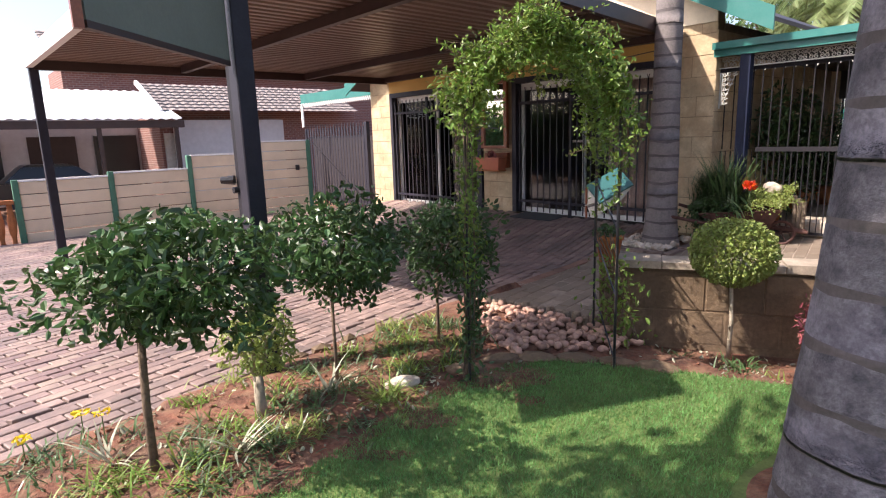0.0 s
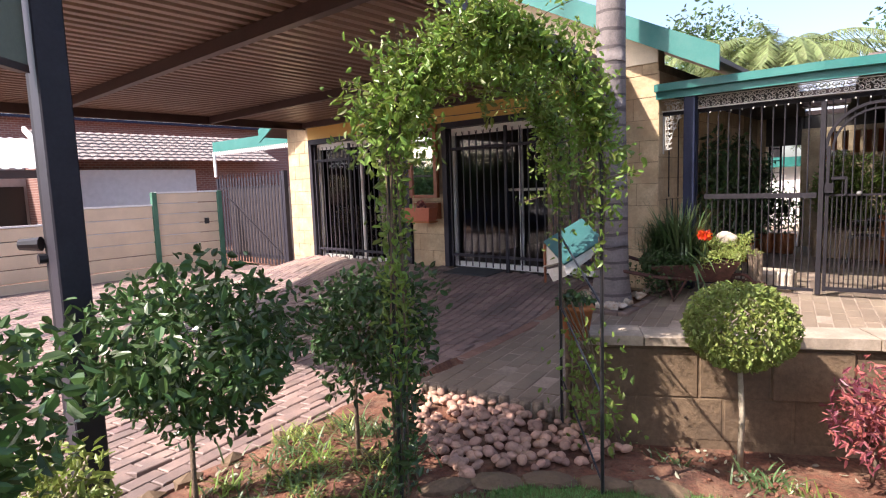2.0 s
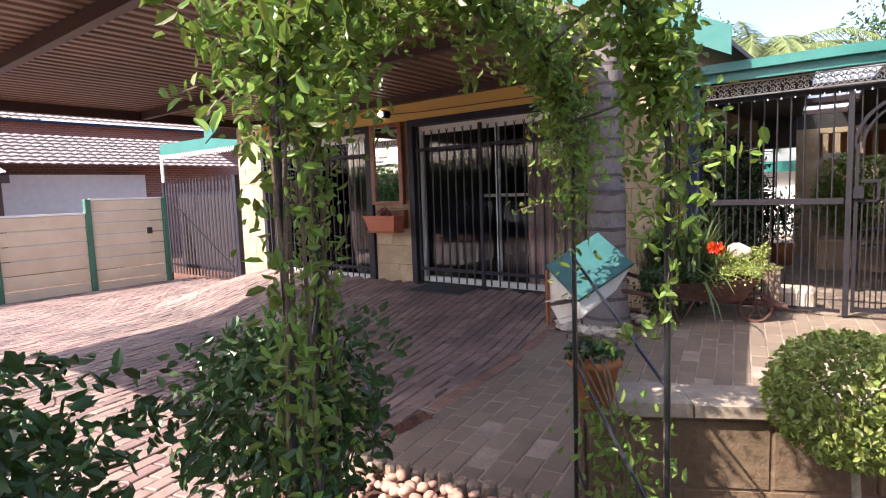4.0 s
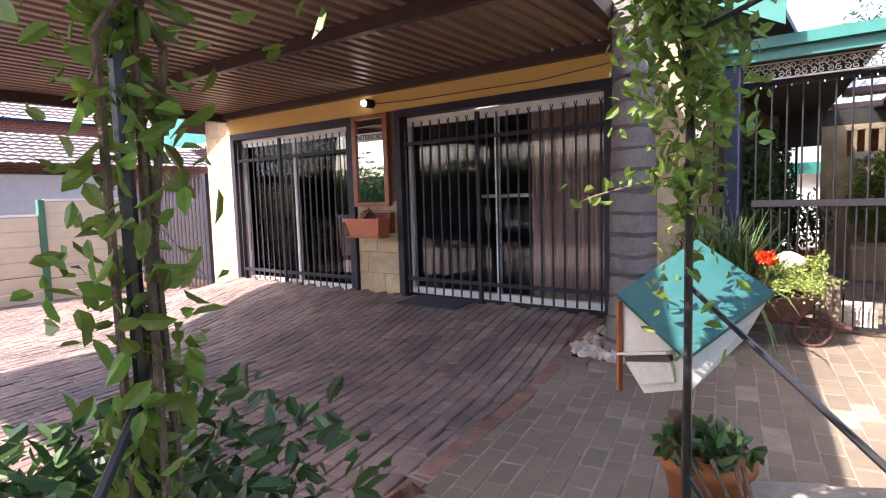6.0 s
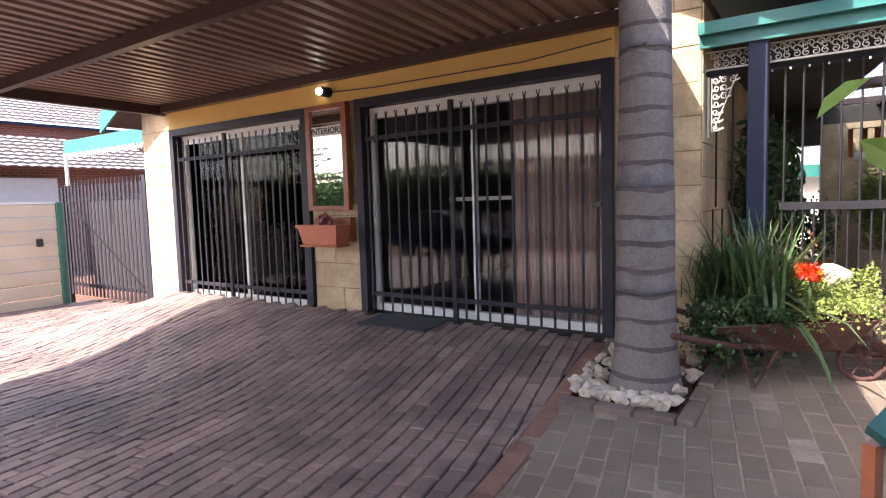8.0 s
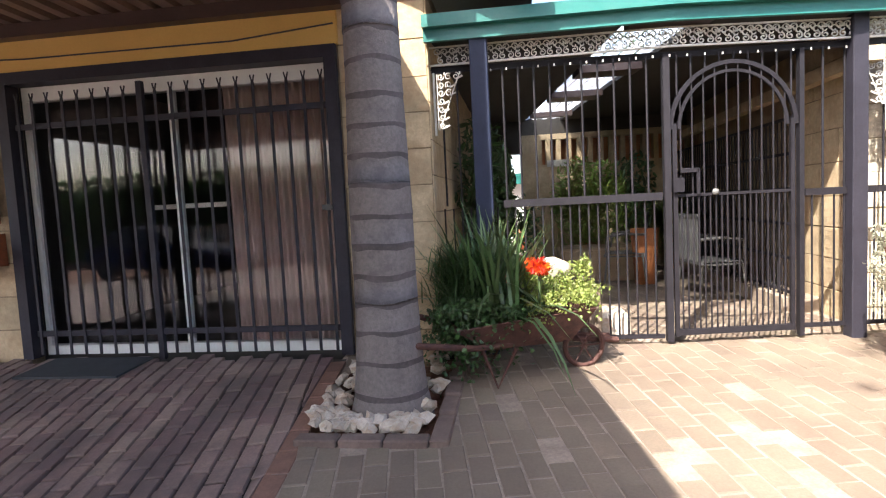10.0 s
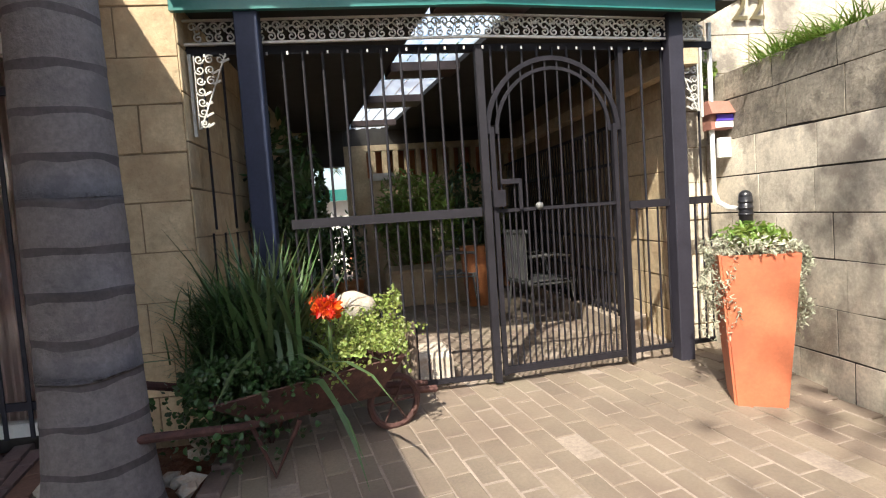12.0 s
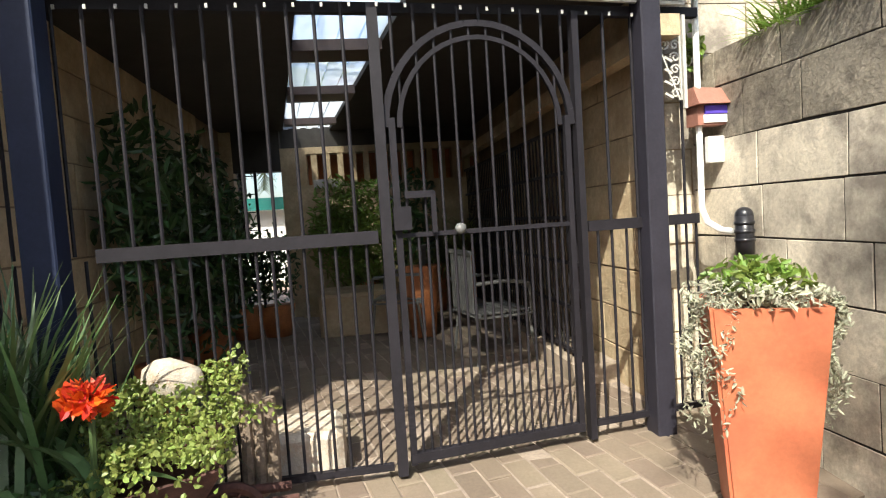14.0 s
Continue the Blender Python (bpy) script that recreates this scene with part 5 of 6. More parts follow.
rocks = [mesh_of("rock", rock_mesh(i, (1, 0.75, 0.65), 0.7), "rock") for i in range(5)]
spots = []
rng = random.Random(3)
for _ in range(120):
    a = rng.random()
    if a < 0.55:
        x, y = rng.uniform(-3.42, -2.8), rng.uniform(7.5, 7.66)
    elif a < 0.8:
        x, y = rng.uniform(-3.46, -3.3), rng.uniform(7.6, 8.6)
    else:
        x, y = rng.uniform(-2.9, -2.78), rng.uniform(7.6, 8.7)
    if math.hypot(x + 3.03, y - 7.85) < 0.22:
        continue
    spots.append((x, y, terrace_z(0, y) + 0.02 + rng.uniform(0, 0.03), rng.uniform(0.065, 0.13)))
scatter("rock_bed", "pale quartz rocks laid round the palm", "rocks", "rock", "rock", spots, rocks)

# ---- wheelbarrow with plants ----
wb = thing("wheelbarrow", "old rusted wheelbarrow used as a planter", "wheelbarrow", (-2.3, 8.35, 0.47))
bm = B()
A0, A1 = Vector((-1.85, 8.5, 0)), Vector((-2.72, 8.3, 0))
side = Vector((0.22, -0.97, 0))
lo = [Vector((-1.98, 8.5, 0.72)), Vector((-2.5, 8.38, 0.70))]
top_pts = [A0 + side * -0.2 + Vector((0, 0, 0.97)), A0 + side * 0.22 + Vector((0, 0, 0.93)), A1 + side * 0.3 + Vector((0, 0, 0.86)), A1 + side * -0.28 + Vector((0, 0, 0.86))]
bot_pts = [lo[0] + side * -0.12, lo[0] + side * 0.14, lo[1] + side * 0.2, lo[1] + side * -0.18]
tv = [bm.verts.new(v) for v in top_pts]
bv = [bm.verts.new(v) for v in bot_pts]
bm.faces.new(bv[::-1])
for i in range(4):
    j = (i + 1) % 4
    bm.faces.new((bv[i], bv[j], tv[j], tv[i]))
bmesh.ops.subdivide_edges(bm, edges=bm.edges[:], cuts=2, use_grid_fill=True)
bmesh.ops.solidify(bm, geom=list(bm.faces), thickness=0.008)
bmesh.ops.recalc_face_normals(bm, faces=bm.faces)
sub(wb, "basin", bm, "rust", "dented rusted basin")
bm = B()
tube(bm, [(-1.62, 8.62, 0.64), (-1.95, 8.52, 0.68), (-2.55, 8.05, 0.74), (-2.95, 7.72, 0.85)], 0.02, 8)
sub(wb, "handle", bm, "rust")
bm = B()
tube(bm, [(-1.66, 8.74, 0.64), (-2.0, 8.66, 0.68), (-2.6, 8.45, 0.78), (-2.98, 8.2, 0.93)], 0.02, 8)
sub(wb, "handle", bm, "rust")
for a in ((-2.42, 8.12), (-2.5, 8.5)):
    bm = B()
    tube(bm, [(a[0] + 0.12, a[1], 0.72), (a[0], a[1] - 0.02, 0.48), (a[0] - 0.1, a[1], 0.74)], 0.013, 6)
    sub(wb, "leg", bm, "rust", "bent rod leg")
bm = B()
wc, wr_ = Vector((-1.86, 8.5, 0.635)), 0.135
ring = [wc + Vector((-0.93, -0.35, 0)) * wr_ * math.cos(a) + Vector((0, 0, 1)) * wr_ * math.sin(a) for a in [2 * math.pi * i / 24 for i in range(25)]]
tube(bm, ring, 0.018, 6, cap=False)
whl = sub(wb, "wheel", bm, "rust", "spoked rusted wheel")
for i in range(6):
    bm = tube(B(), [wc, ring[i * 4]], 0.006, 5)
    bmesh.ops.transform(bm, matrix=place(wb), verts=bm.verts)
    part("spoke", bm, "rust", whl)
cv = thing("ground_cover", "yellow green succulent ground cover filling one end of a wheelbarrow", "plant", (-2.28, 8.38, 0.96))
cvd = thing("creeping_plant", "small round leaved creeper at a wheelbarrow's shaded end, shade put into its dark leaves", "plant", (-2.28, 8.38, 0.96))
# one cover in two leaf colours: the shaded end's shade is in the darker
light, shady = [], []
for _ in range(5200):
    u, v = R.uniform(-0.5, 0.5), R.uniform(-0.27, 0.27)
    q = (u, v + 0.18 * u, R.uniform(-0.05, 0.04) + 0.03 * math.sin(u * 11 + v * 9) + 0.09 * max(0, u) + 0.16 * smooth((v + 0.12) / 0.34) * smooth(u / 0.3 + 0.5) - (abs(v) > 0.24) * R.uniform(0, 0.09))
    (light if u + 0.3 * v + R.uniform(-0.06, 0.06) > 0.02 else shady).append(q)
for k in range(14):
    a0 = R.uniform(0.1, 0.52)
    for i in range(16):
        light.append((a0 + 0.012 * i * R.uniform(0.2, 1), 0.2 - 0.012 * i * (k % 2) + R.normal() * 0.02, 0.09 - 0.004 * i + R.normal() * 0.015))
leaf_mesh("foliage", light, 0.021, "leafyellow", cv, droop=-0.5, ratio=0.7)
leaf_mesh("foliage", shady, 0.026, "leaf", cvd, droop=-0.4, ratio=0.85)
iv = thing("dark_ivy", "dark round leaved creeper hanging over a wheelbarrow", "plant", (-2.6, 8.28, 0.85))
pts = [(R.normal() * 0.14, R.normal() * 0.12, 0.08 - abs(R.normal()) * 0.16) for _ in range(1700)]
leaf_mesh("foliage", pts, 0.032, "leaf", iv, droop=-0.2, ratio=0.8)
lf = thing("sword_leaf_clump", "tall clump of sword leaves growing in a wheelbarrow", "plant", (-2.44, 8.33, 0.95))
blades("foliage", [(R.normal() * 0.1, R.normal() * 0.08, -0.05) for _ in range(110)], 0.72, 0.024, "blade", lf, lean=0.32, bend=0.5)
blades("foliage", [(R.normal() * 0.12, R.normal() * 0.1, -0.05) for _ in range(16)], 0.85, 0.03, "blade", lf, "drooping outer leaves", lean=0.9, bend=1.9)
bu = thing("feathery_bush", "dense dark feathery bush at the shaded end of a wheelbarrow", "plant", (-2.62, 8.4, 0.9))
blades("foliage", [(R.normal() * 0.09, R.normal() * 0.09, R.uniform(-0.05, 0.3)) for _ in range(1500)], 0.34, 0.008, "leaf", bu, lean=0.7, bend=0.9, seg=3)
fw = thing("orange_flower", "orange flower head above strap leaves", "flower", (-2.15, 8.24, 1.2))
p, d = ball_points(170, (0, 0, 0), (0.07, 0.07, 0.05), 0.6, seed=50)
leaf_mesh("petals", p, 0.045, "orange", fw, out=d * 1.5, droop=-0.3, ratio=0.45)
bm = B()
tube(bm, [(0, 0, -0.28), (0.01, 0, -0.04)], 0.01, 6)
part("stem", bm, "blade", fw)
blades("leaf", [(R.normal() * 0.03, R.normal() * 0.03, -0.28) for _ in range(9)], 0.4, 0.045, "blade", fw, lean=0.7, bend=1.2)
bm = rock_mesh(3, (0.22, 0.1, 0.17), 0.25, 2)
bmesh.ops.transform(bm, matrix=Matrix.Translation((-2.03, 8.62, 1.14)), verts=bm.verts)
solo("round_stone", bm, "rock", "rounded pale stone standing among the leaves", "stone", smooth=True)
bm = B()
for i, x in enumerate((-1.83, -1.78, -1.73)):
    tube(bm, [(x, 8.78, 0.55 + i * 0.05), (x + 0.01, 8.78, 0.8), (x, 8.79, 1.05 - i * 0.03)], [0.03, 0.024, 0.028], 8)
solo("driftwood", bm, "log", "weathered upright driftwood beside a wheelbarrow", "wood")

# ---- retaining wall of the bed ----
W0, W1 = Vector((-1.82, 4.71, 0)), Vector((0.58, 6.05, 0))
wd = (W1 - W0).normalized()
wn_ = Vector((wd.y, -wd.x, 0))
WM = Matrix((( wd.x, -wn_.x, 0, W0.x), (wd.y, -wn_.y, 0, W0.y), (0, 0, 1, 0), (0, 0, 0, 1)))
WL = (W1 - W0).length
bedwall = new("wall_bed", mesh_of("wall_bed", box(B(), 0, WL, 0.012, 0.21, 0.1, 0.9), "bedblock"))
bedwall.matrix_basis = WM
tagged(bedwall, "low earth stained block wall behind the bed", kind="structure")
stones_front(bedwall, 0, WL, 0.34, 0.9, 0.03, 0.27, 0.42, "bedblock", seed=31, gap=0.005, proud=0.03)
capm = B()
nseg = 7
for i in range(nseg):
    box(capm, WL * i / nseg + 0.004, WL * (i + 1) / nseg - 0.004, -0.03 + 0.01 * math.sin(i * 3), 0.22, 0.9, 0.955 + 0.008 * math.sin(i * 5))
capm2 = new("wall_capping", mesh_of("wall_capping", capm, "cap"))
capm2.matrix_basis = WM
tagged(capm2, "uneven cement capping on the bed wall", kind="structure")

# ---- log edging, pebbles, slabs ----
lg = thing("log_edging", "row of short upright log stubs edging the pebbles", "edging", (-2.4, 4.5, 0.4))
for i in range(17):
    x = -3.05 + i * 0.0735
    y = 4.47 + 0.012 * i + 0.01 * math.sin(i * 2.3)
    bm = B()
    h = 0.515 + 0.012 * math.sin(i * 4.1)
    tube(bm, [(x, y, 0.3), (x, y, h - 0.012), (x, y, h)], [0.034, 0.034, 0.026], 10)
    sub(lg, "log_stub", bm, "log")
peb = [mesh_of("pebble", rock_mesh(i + 20, (1, 0.8, 0.6), 0.25, 2), "pebble", True) for i in range(6)]
poly = [(-3.05, 4.44), (-1.86, 4.64), (-1.35, 4.5), (-1.55, 4.1), (-1.85, 3.72), (-2.2, 3.85), (-2.6, 4.1)]


def inside(px, py, pg):
    c = False
    for (ax, ay), (bx, by) in zip(pg, pg[1:] + pg[:1]):
        if (ay > py) != (by > py) and px < (bx - ax) * (py - ay) / (by - ay) + ax:
            c = not c
    return c


spots = []
rng = random.Random(9)
while len(spots) < 299:
    x, y = rng.uniform(-3.0, -1.3), rng.uniform(3.7, 4.62)
    if inside(x, y, poly) and y < 4.41 + 0.16 * (x + 3.05):
        spots.append((x, y, ground_z(x, min(y, 4.6)) + rng.uniform(0.012, 0.045), rng.uniform(0.05, 0.078)))
scatter("pebble_bed", "rounded pink brown pebbles filling the arch threshold", "pebbles", "pebble", "pebble", spots, peb)
slab = thing("edging_stones", "flat brown stones edging the lawn", "edging", (-1.7, 3.9, 0.42))
sl = [(-1.93, 3.35, 40), (-1.9, 3.62, 60), (-1.74, 3.82, 40), (-1.55, 3.98, 30), (-1.33, 4.1, 20), (-1.12, 4.2, 25)]
for i, (x, y, a) in enumerate(sl):
    bm = rock_mesh(40 + i, (0.27, 0.13, 0.08), 0.3, 2)
    bmesh.ops.transform(bm, matrix=pose(x, y, 0.455, 0, 0, a), verts=bm.verts)
    sub(slab, "stone", bm, "bedblock")
bm = rock_mesh(60, (0.2, 0.12, 0.09), 0.5, 2)
bmesh.ops.transform(bm, matrix=pose(-2.05, 2.95, 0.47, 0, 0, 50), verts=bm.verts)
solo("pale_stone", bm, "rock", "pale flat stone lying on the soil bed", "stone")
for i, y in enumerate((2.75, 2.95, 3.2, 3.5)):
    bm = rock_mesh(70 + i, (0.16, 0.1, 0.12), 0.4, 1)
    bmesh.ops.transform(bm, matrix=pose(edge_x(y) + 0.08, y, 0.42, 0, 0, 70 + 20 * i), verts=bm.verts)
    solo("edge_stone", bm, "bedblock", "small brown stone at the edge of the bricks", "stone")


# ---- small trees and shrubs ----
def standard(name, base, top, centre, radii, n, size, material, label, trunk="trunk", r=0.018, seed=1, shell=0.6, limbs=6, ratio=0.45, lumps=0.3, category="small tree", group=""):
    t = thing(name, label, category, base, group)
    bm = B()
    b = Vector(base)
    c = Vector(centre)
    mid = (b + Vector(top)) / 2 + Vector((0.012, -0.01, 0))
    tube(bm, [b - Vector((0, 0, 0.05)), mid, Vector(top)], [r * 1.15, r, r * 0.9], 8)
    rr = random.Random(seed)
    for i in range(limbs):
        a = i * 2 * math.pi / limbs + rr.uniform(-0.4, 0.4)
        e = c + Vector((math.cos(a) * radii[0] * 0.7, math.sin(a) * radii[1] * 0.7, rr.uniform(-0.3, 0.7) * radii[2]))
        m2 = Vector(top).lerp(e, 0.5) + Vector((0, 0, 0.04))
        tube(bm, [Vector(top) - Vector((0, 0, 0.02)), m2, e], [r * 0.7, r * 0.4, r * 0.15], 5)
    sub(t, "trunk", bm, trunk, "", True)
    p, d = ball_points(n, tuple(c - b), radii, shell, lumps, seed)
    leaf_mesh("crown", p, size, material, t, out=d * 0.5, ratio=ratio)
    return t


standard("standard_tree", (-2.13, 1.62, 0.43), (-2.1, 1.63, 1.12), (-1.95, 1.74, 1.36), (0.39, 0.39, 0.26), 3900, 0.046, "leaf",
         "small standard tree with a broad crown of dark glossy leaves", seed=61, group="standard trees", lumps=0.6)
standard("standard_tree", (-2.38, 2.72, 0.43), (-2.38, 2.72, 1.05), (-2.22, 2.70, 1.28), (0.36, 0.35, 0.26), 3300, 0.045, "leaf",
         "small standard tree with thin twin stems and dark glossy leaves", r=0.011, seed=62, group="standard trees", lumps=0.6)
standard("standard_tree", (-2.48, 3.62, 0.43), (-2.48, 3.62, 0.95), (-2.36, 3.64, 1.17), (0.30, 0.30, 0.30), 2500, 0.043, "leaf",
         "small standard tree against the climber of the arch", r=0.011, seed=63, group="standard trees", lumps=0.6)
standard("shrub", (-2.28, 2.2, 0.44), (-2.3, 2.2, 0.68), (-2.3, 2.22, 0.86), (0.19, 0.19, 0.19), 1300, 0.038, "leafyellow",
         "light green shrub with a forked pale trunk", trunk="palebark", r=0.03, seed=64, shell=0.8, ratio=0.35, category="shrub")
standard("clipped_shrub", (-0.94, 4.80, 0.43), (-0.95, 4.80, 0.88), (-0.96, 4.82, 1.09), (0.265, 0.265, 0.215), 5200, 0.027, "leafyellow",
         "clipped ball shrub on a slim pale stem", trunk="palebark", r=0.014, seed=65, shell=0.3, ratio=0.5, lumps=0.08, category="shrub")
standard("clipped_shrub", (0.05, 5.3, 0.43), (0.05, 5.3, 0.88), (0.05, 5.3, 1.09), (0.265, 0.265, 0.215), 4200, 0.027, "leafyellow",
         "clipped ball shrub on a slim pale stem beside the block wall", trunk="palebark", r=0.014, seed=66, shell=0.3, ratio=0.5, lumps=0.08, category="shrub")
standard("red_shrub", (-0.42, 5.0, 0.43), (-0.42, 5.0, 0.55), (-0.42, 5.0, 0.70), (0.21, 0.2, 0.22), 900, 0.05, "leafred",
         "low shrub with red and pink leaves", r=0.01, seed=67, shell=0.9, ratio=0.25, category="shrub")

# ---- rose arch with climber ----
L1, L2, R1, R2 = Vector((-1.80, 3.27, 0.4)), Vector((-2.10, 3.60, 0.4)), Vector((-1.31, 4.03, 0.4)), Vector((-1.80, 4.54, 0.4))
arch = thing("garden_arch", "black steel garden arch over the path", "arch", (-1.9, 3.98, 0.4))
hoops = []
for a, b in ((L1, R1), (L2, R2)):
    pts = [a, a + Vector((0, 0, 0.75)), a + Vector((0, 0, 1.5))]
    for i in range(1, 12):
        u = math.pi * i / 12
        c = (a + b) / 2
        pts.append(c + (a - c) * math.cos(u) + Vector((0, 0, 1.5 + 0.52 * math.sin(u))))
    pts += [b + Vector((0, 0, 1.5)), b + Vector((0, 0, 0.75)), b]
    hoops.append(pts)
    bm = B()
    tube(bm, pts, 0.0085, 8)
    sub(arch, "hoop", bm, "black", "bent steel hoop")
for a, b in ((R1, R2), (L1, L2)):
    for z in (0.35, 0.75, 1.15):
        sub(arch, "brace", tube(B(), [a + Vector((0, 0, z - 0.25)), b + Vector((0, 0, z))], 0.0055, 6), "black")
for i in range(3, len(hoops[0]) - 3, 2):
    sub(arch, "brace", tube(B(), [hoops[0][i], hoops[1][i]], 0.005, 6), "black")


def along(pts, n, spread, seed, lo=0.0, hi=1.0, taper=None):
    r = np.random.RandomState(seed)
    P = np.array([tuple(p) for p in pts])
    seg = np.linalg.norm(np.diff(P, axis=0), axis=1)
    cum = np.r_[0, np.cumsum(seg)] / seg.sum()
    t = r.uniform(lo, hi, n)
    q = np.stack([np.interp(t, cum, P[:, k]) for k in range(3)], 1)
    cl = np.sin(t * 60 + seed)[:, None] * 0.35 + 1
    return q + np.clip(r.normal(size=(n, 3)), -1.7, 1.7) * spread * cl


clm = thing("climber", "leafy climbing plant covering a garden arch", "climbing plant", (-1.9, 3.98, 0.4))
orig = np.array((-1.9, 3.98, 0.4))


def shoots(starts, n, length, sag, seed, spread=0.5):
    """Leafy side shoots: points along thin arching sprays, and their stems."""
    r = np.random.RandomState(seed)
    pts, stems = [], []
    for p0, d0 in starts:
        d = np.array(d0, float) + r.normal(size=3) * spread
        d /= np.linalg.norm(d)
        ln = length * r.uniform(0.5, 1.3)
        p = np.array(p0, float)
        line = [tuple(p)]
        for i in range(n):
            d = d + np.array((0, 0, -sag / n)) + r.normal(size=3) * 0.05
            d /= np.linalg.norm(d)
            p = p + d * ln / n
            line.append(tuple(p))
            for q in range(3):
                pts.append(p + r.normal(size=3) * 0.016)
        stems.append(line)
    return np.array(pts), stems


def at_arch(h, t):
    P = np.array([tuple(p) for p in h])
    cum = np.r_[0, np.cumsum(np.linalg.norm(np.diff(P, axis=0), axis=1))]
    return np.array([np.interp(t * cum[-1], cum, P[:, k]) for k in range(3)])


for k, h in enumerate(hoops):
    leaf_mesh("crown", along(h, 3900, 0.062, 80 + k, 0.35, 0.66) - orig, 0.033, "leaflight", clm, "bright leaves over the top", ratio=0.42)
    leaf_mesh("foliage", along(h, 720 if k else 430, 0.034, 84 + k, 0.14, 0.38) - orig, 0.033, "leaflight", clm, ratio=0.42)
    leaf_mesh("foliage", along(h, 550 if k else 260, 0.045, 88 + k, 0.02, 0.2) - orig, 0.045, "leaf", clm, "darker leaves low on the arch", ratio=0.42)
    leaf_mesh("foliage", along(h, 110 if k else 50, 0.05 if k else 0.06, 92 + k, 0.65, 0.77 if k else 0.72) - orig, 0.036, "leaflight", clm, "sparse leaves on the side by the post box", ratio=0.42)
    leaf_mesh("crown", along(h, 380, 0.055, 150 + k, 0.6, 0.72) - orig, 0.031, "leaflight", clm, "leaves on the shoulder over the post box", ratio=0.42)
    r_ = np.random.RandomState(120 + k)
    starts = []
    for q in range(46):
        t_ = r_.uniform(0.34, 0.6)
        c_ = at_arch(h, t_)
        out = c_ - np.array((-1.75, 3.9, 1.75))
        starts.append((c_ - orig, out / np.linalg.norm(out) + np.array((-0.25, 0, 0.25))))
    for q in range(3):
        c_ = at_arch(h, r_.uniform(0.64, 0.8))
        starts.append((c_ - orig, (r_.uniform(-1, 1), r_.uniform(-0.4, 0.4), 0.3)))
    pp_, st_ = shoots(starts, 7, 0.2, 0.7, 130 + k)
    leaf_mesh("side_shoot", pp_, 0.033, "leaflight", clm, "leafy sprays reaching out of the arch", ratio=0.45, kind="stuff")
    bm = B()
    for line in st_:
        tube(bm, line, 0.0018, 3, cap=False)
    part("shoot_stem", bm, "trunk", clm, "thin green brown stems", kind="stuff")
top_mid = [h[len(h) // 2] for h in hoops]
leaf_mesh("crown", along([top_mid[0], top_mid[1]], 1100, 0.075, 96) - orig, 0.04, "leaflight", clm, "bright leaves between the hoops", ratio=0.42)
for q, (dx, dy, ln) in enumerate(((0.02, 0.02, 0.2), (0.3, 0.28, 0.16))):
    c0 = (L2 + R2) / 2 + Vector((dx, dy, 1.92))
    leaf_mesh("hanging_shoot", along([c0, c0 - Vector((0, 0.02, ln))], 34, 0.018, 98 + q) - orig, 0.045, "leafyellow", clm, "thin hanging shoot", ratio=0.4, kind="stuff")
# stems of the climber
rr = random.Random(5)
for h in hoops:
    for s in range(4):
        pts = []
        for i, p in enumerate(h[:8]):
            pts.append(p + Vector((rr.uniform(-0.04, 0.04), rr.uniform(-0.04, 0.04), 0)))
        sub(clm, "stem", tube(B(), pts, 0.0045, 5), "trunk", "thin brown twining stem")
    for s in range(2):
        pts = [p + Vector((rr.uniform(-0.018, 0.018), rr.uniform(-0.018, 0.018), 0)) for p in h[-7:]]
        sub(clm, "stem", tube(B(), pts, 0.003, 5), "trunk", "thin brown twining stem")

# ---- post box and hanging pot ----
PA, PB, PC, PD = Vector((-2.02, 4.74, 1.475)), Vector((-1.88, 4.95, 1.60)), Vector((-1.70, 4.83, 1.44)), Vector((-1.825, 4.63, 1.365))
PC = PB + PD - PA
pb = thing("post_box", "white painted post box with a sloping green roof", "post box", PA)
up = (PB - PA).cross(PD - PA).normalized()
up = up if up.z > 0 else -up
bm = B()
q = [bm.verts.new(v + up * k) for k in (0, 0.012) for v in (PA, PB, PC, PD)]
for fc in ((0, 1, 2, 3), (7, 6, 5, 4), (0, 4, 5, 1), (1, 5, 6, 2), (2, 6, 7, 3), (3, 7, 4, 0)):
    bm.faces.new([q[i] for i in fc])
bmesh.ops.recalc_face_normals(bm, faces=bm.faces)
sub(pb, "roof", bm, "boxgreen", "green painted sloping roof")
cen = (PA + PC) / 2
foot = [v.lerp(cen, 0.07) for v in (PA, PB, PC, PD)]
bm = B()
for v in foot:
    bm.verts.new(v - Vector((0, 0, 0.006)))
for v in ((-2.008, 4.7435, 1.32), (-1.941, 4.706, 1.25), (-1.812, 4.634, 1.305), (-1.735, 4.78, 1.395), (-1.90, 4.90, 1.38), (-1.95, 4.84, 1.30)):
    bm.verts.new(v)
bmesh.ops.convex_hull(bm, input=bm.verts)
sub(pb, "box_body", bm, "offwhite", "white painted body")
bm = B()
dn = (PA - PD).normalized()
beam(bm, PA - dn * 0.008 + Vector((0, 0, -0.005)), PA - dn * 0.01 + Vector((0, 0, -0.235)), 0.012, 0.012, (PB - PA))
sub(pb, "side_board", bm, "wood", "red brown board")
fd = (foot[3] - foot[0])
nrm = Vector((fd.y, -fd.x, 0)).normalized()
if nrm.dot(Vector((-1.7, 3.6, 0)) - foot[0]) < 0:
    nrm = -nrm
bm = B()
beam(bm, Vector((-1.99, 4.733, 1.322)) + nrm * 0.002, Vector((-1.862, 4.661, 1.362)) + nrm * 0.002, 0.016, 0.013)
sub(pb, "slot", bm, "black", "dark letter slot")
bm = B()
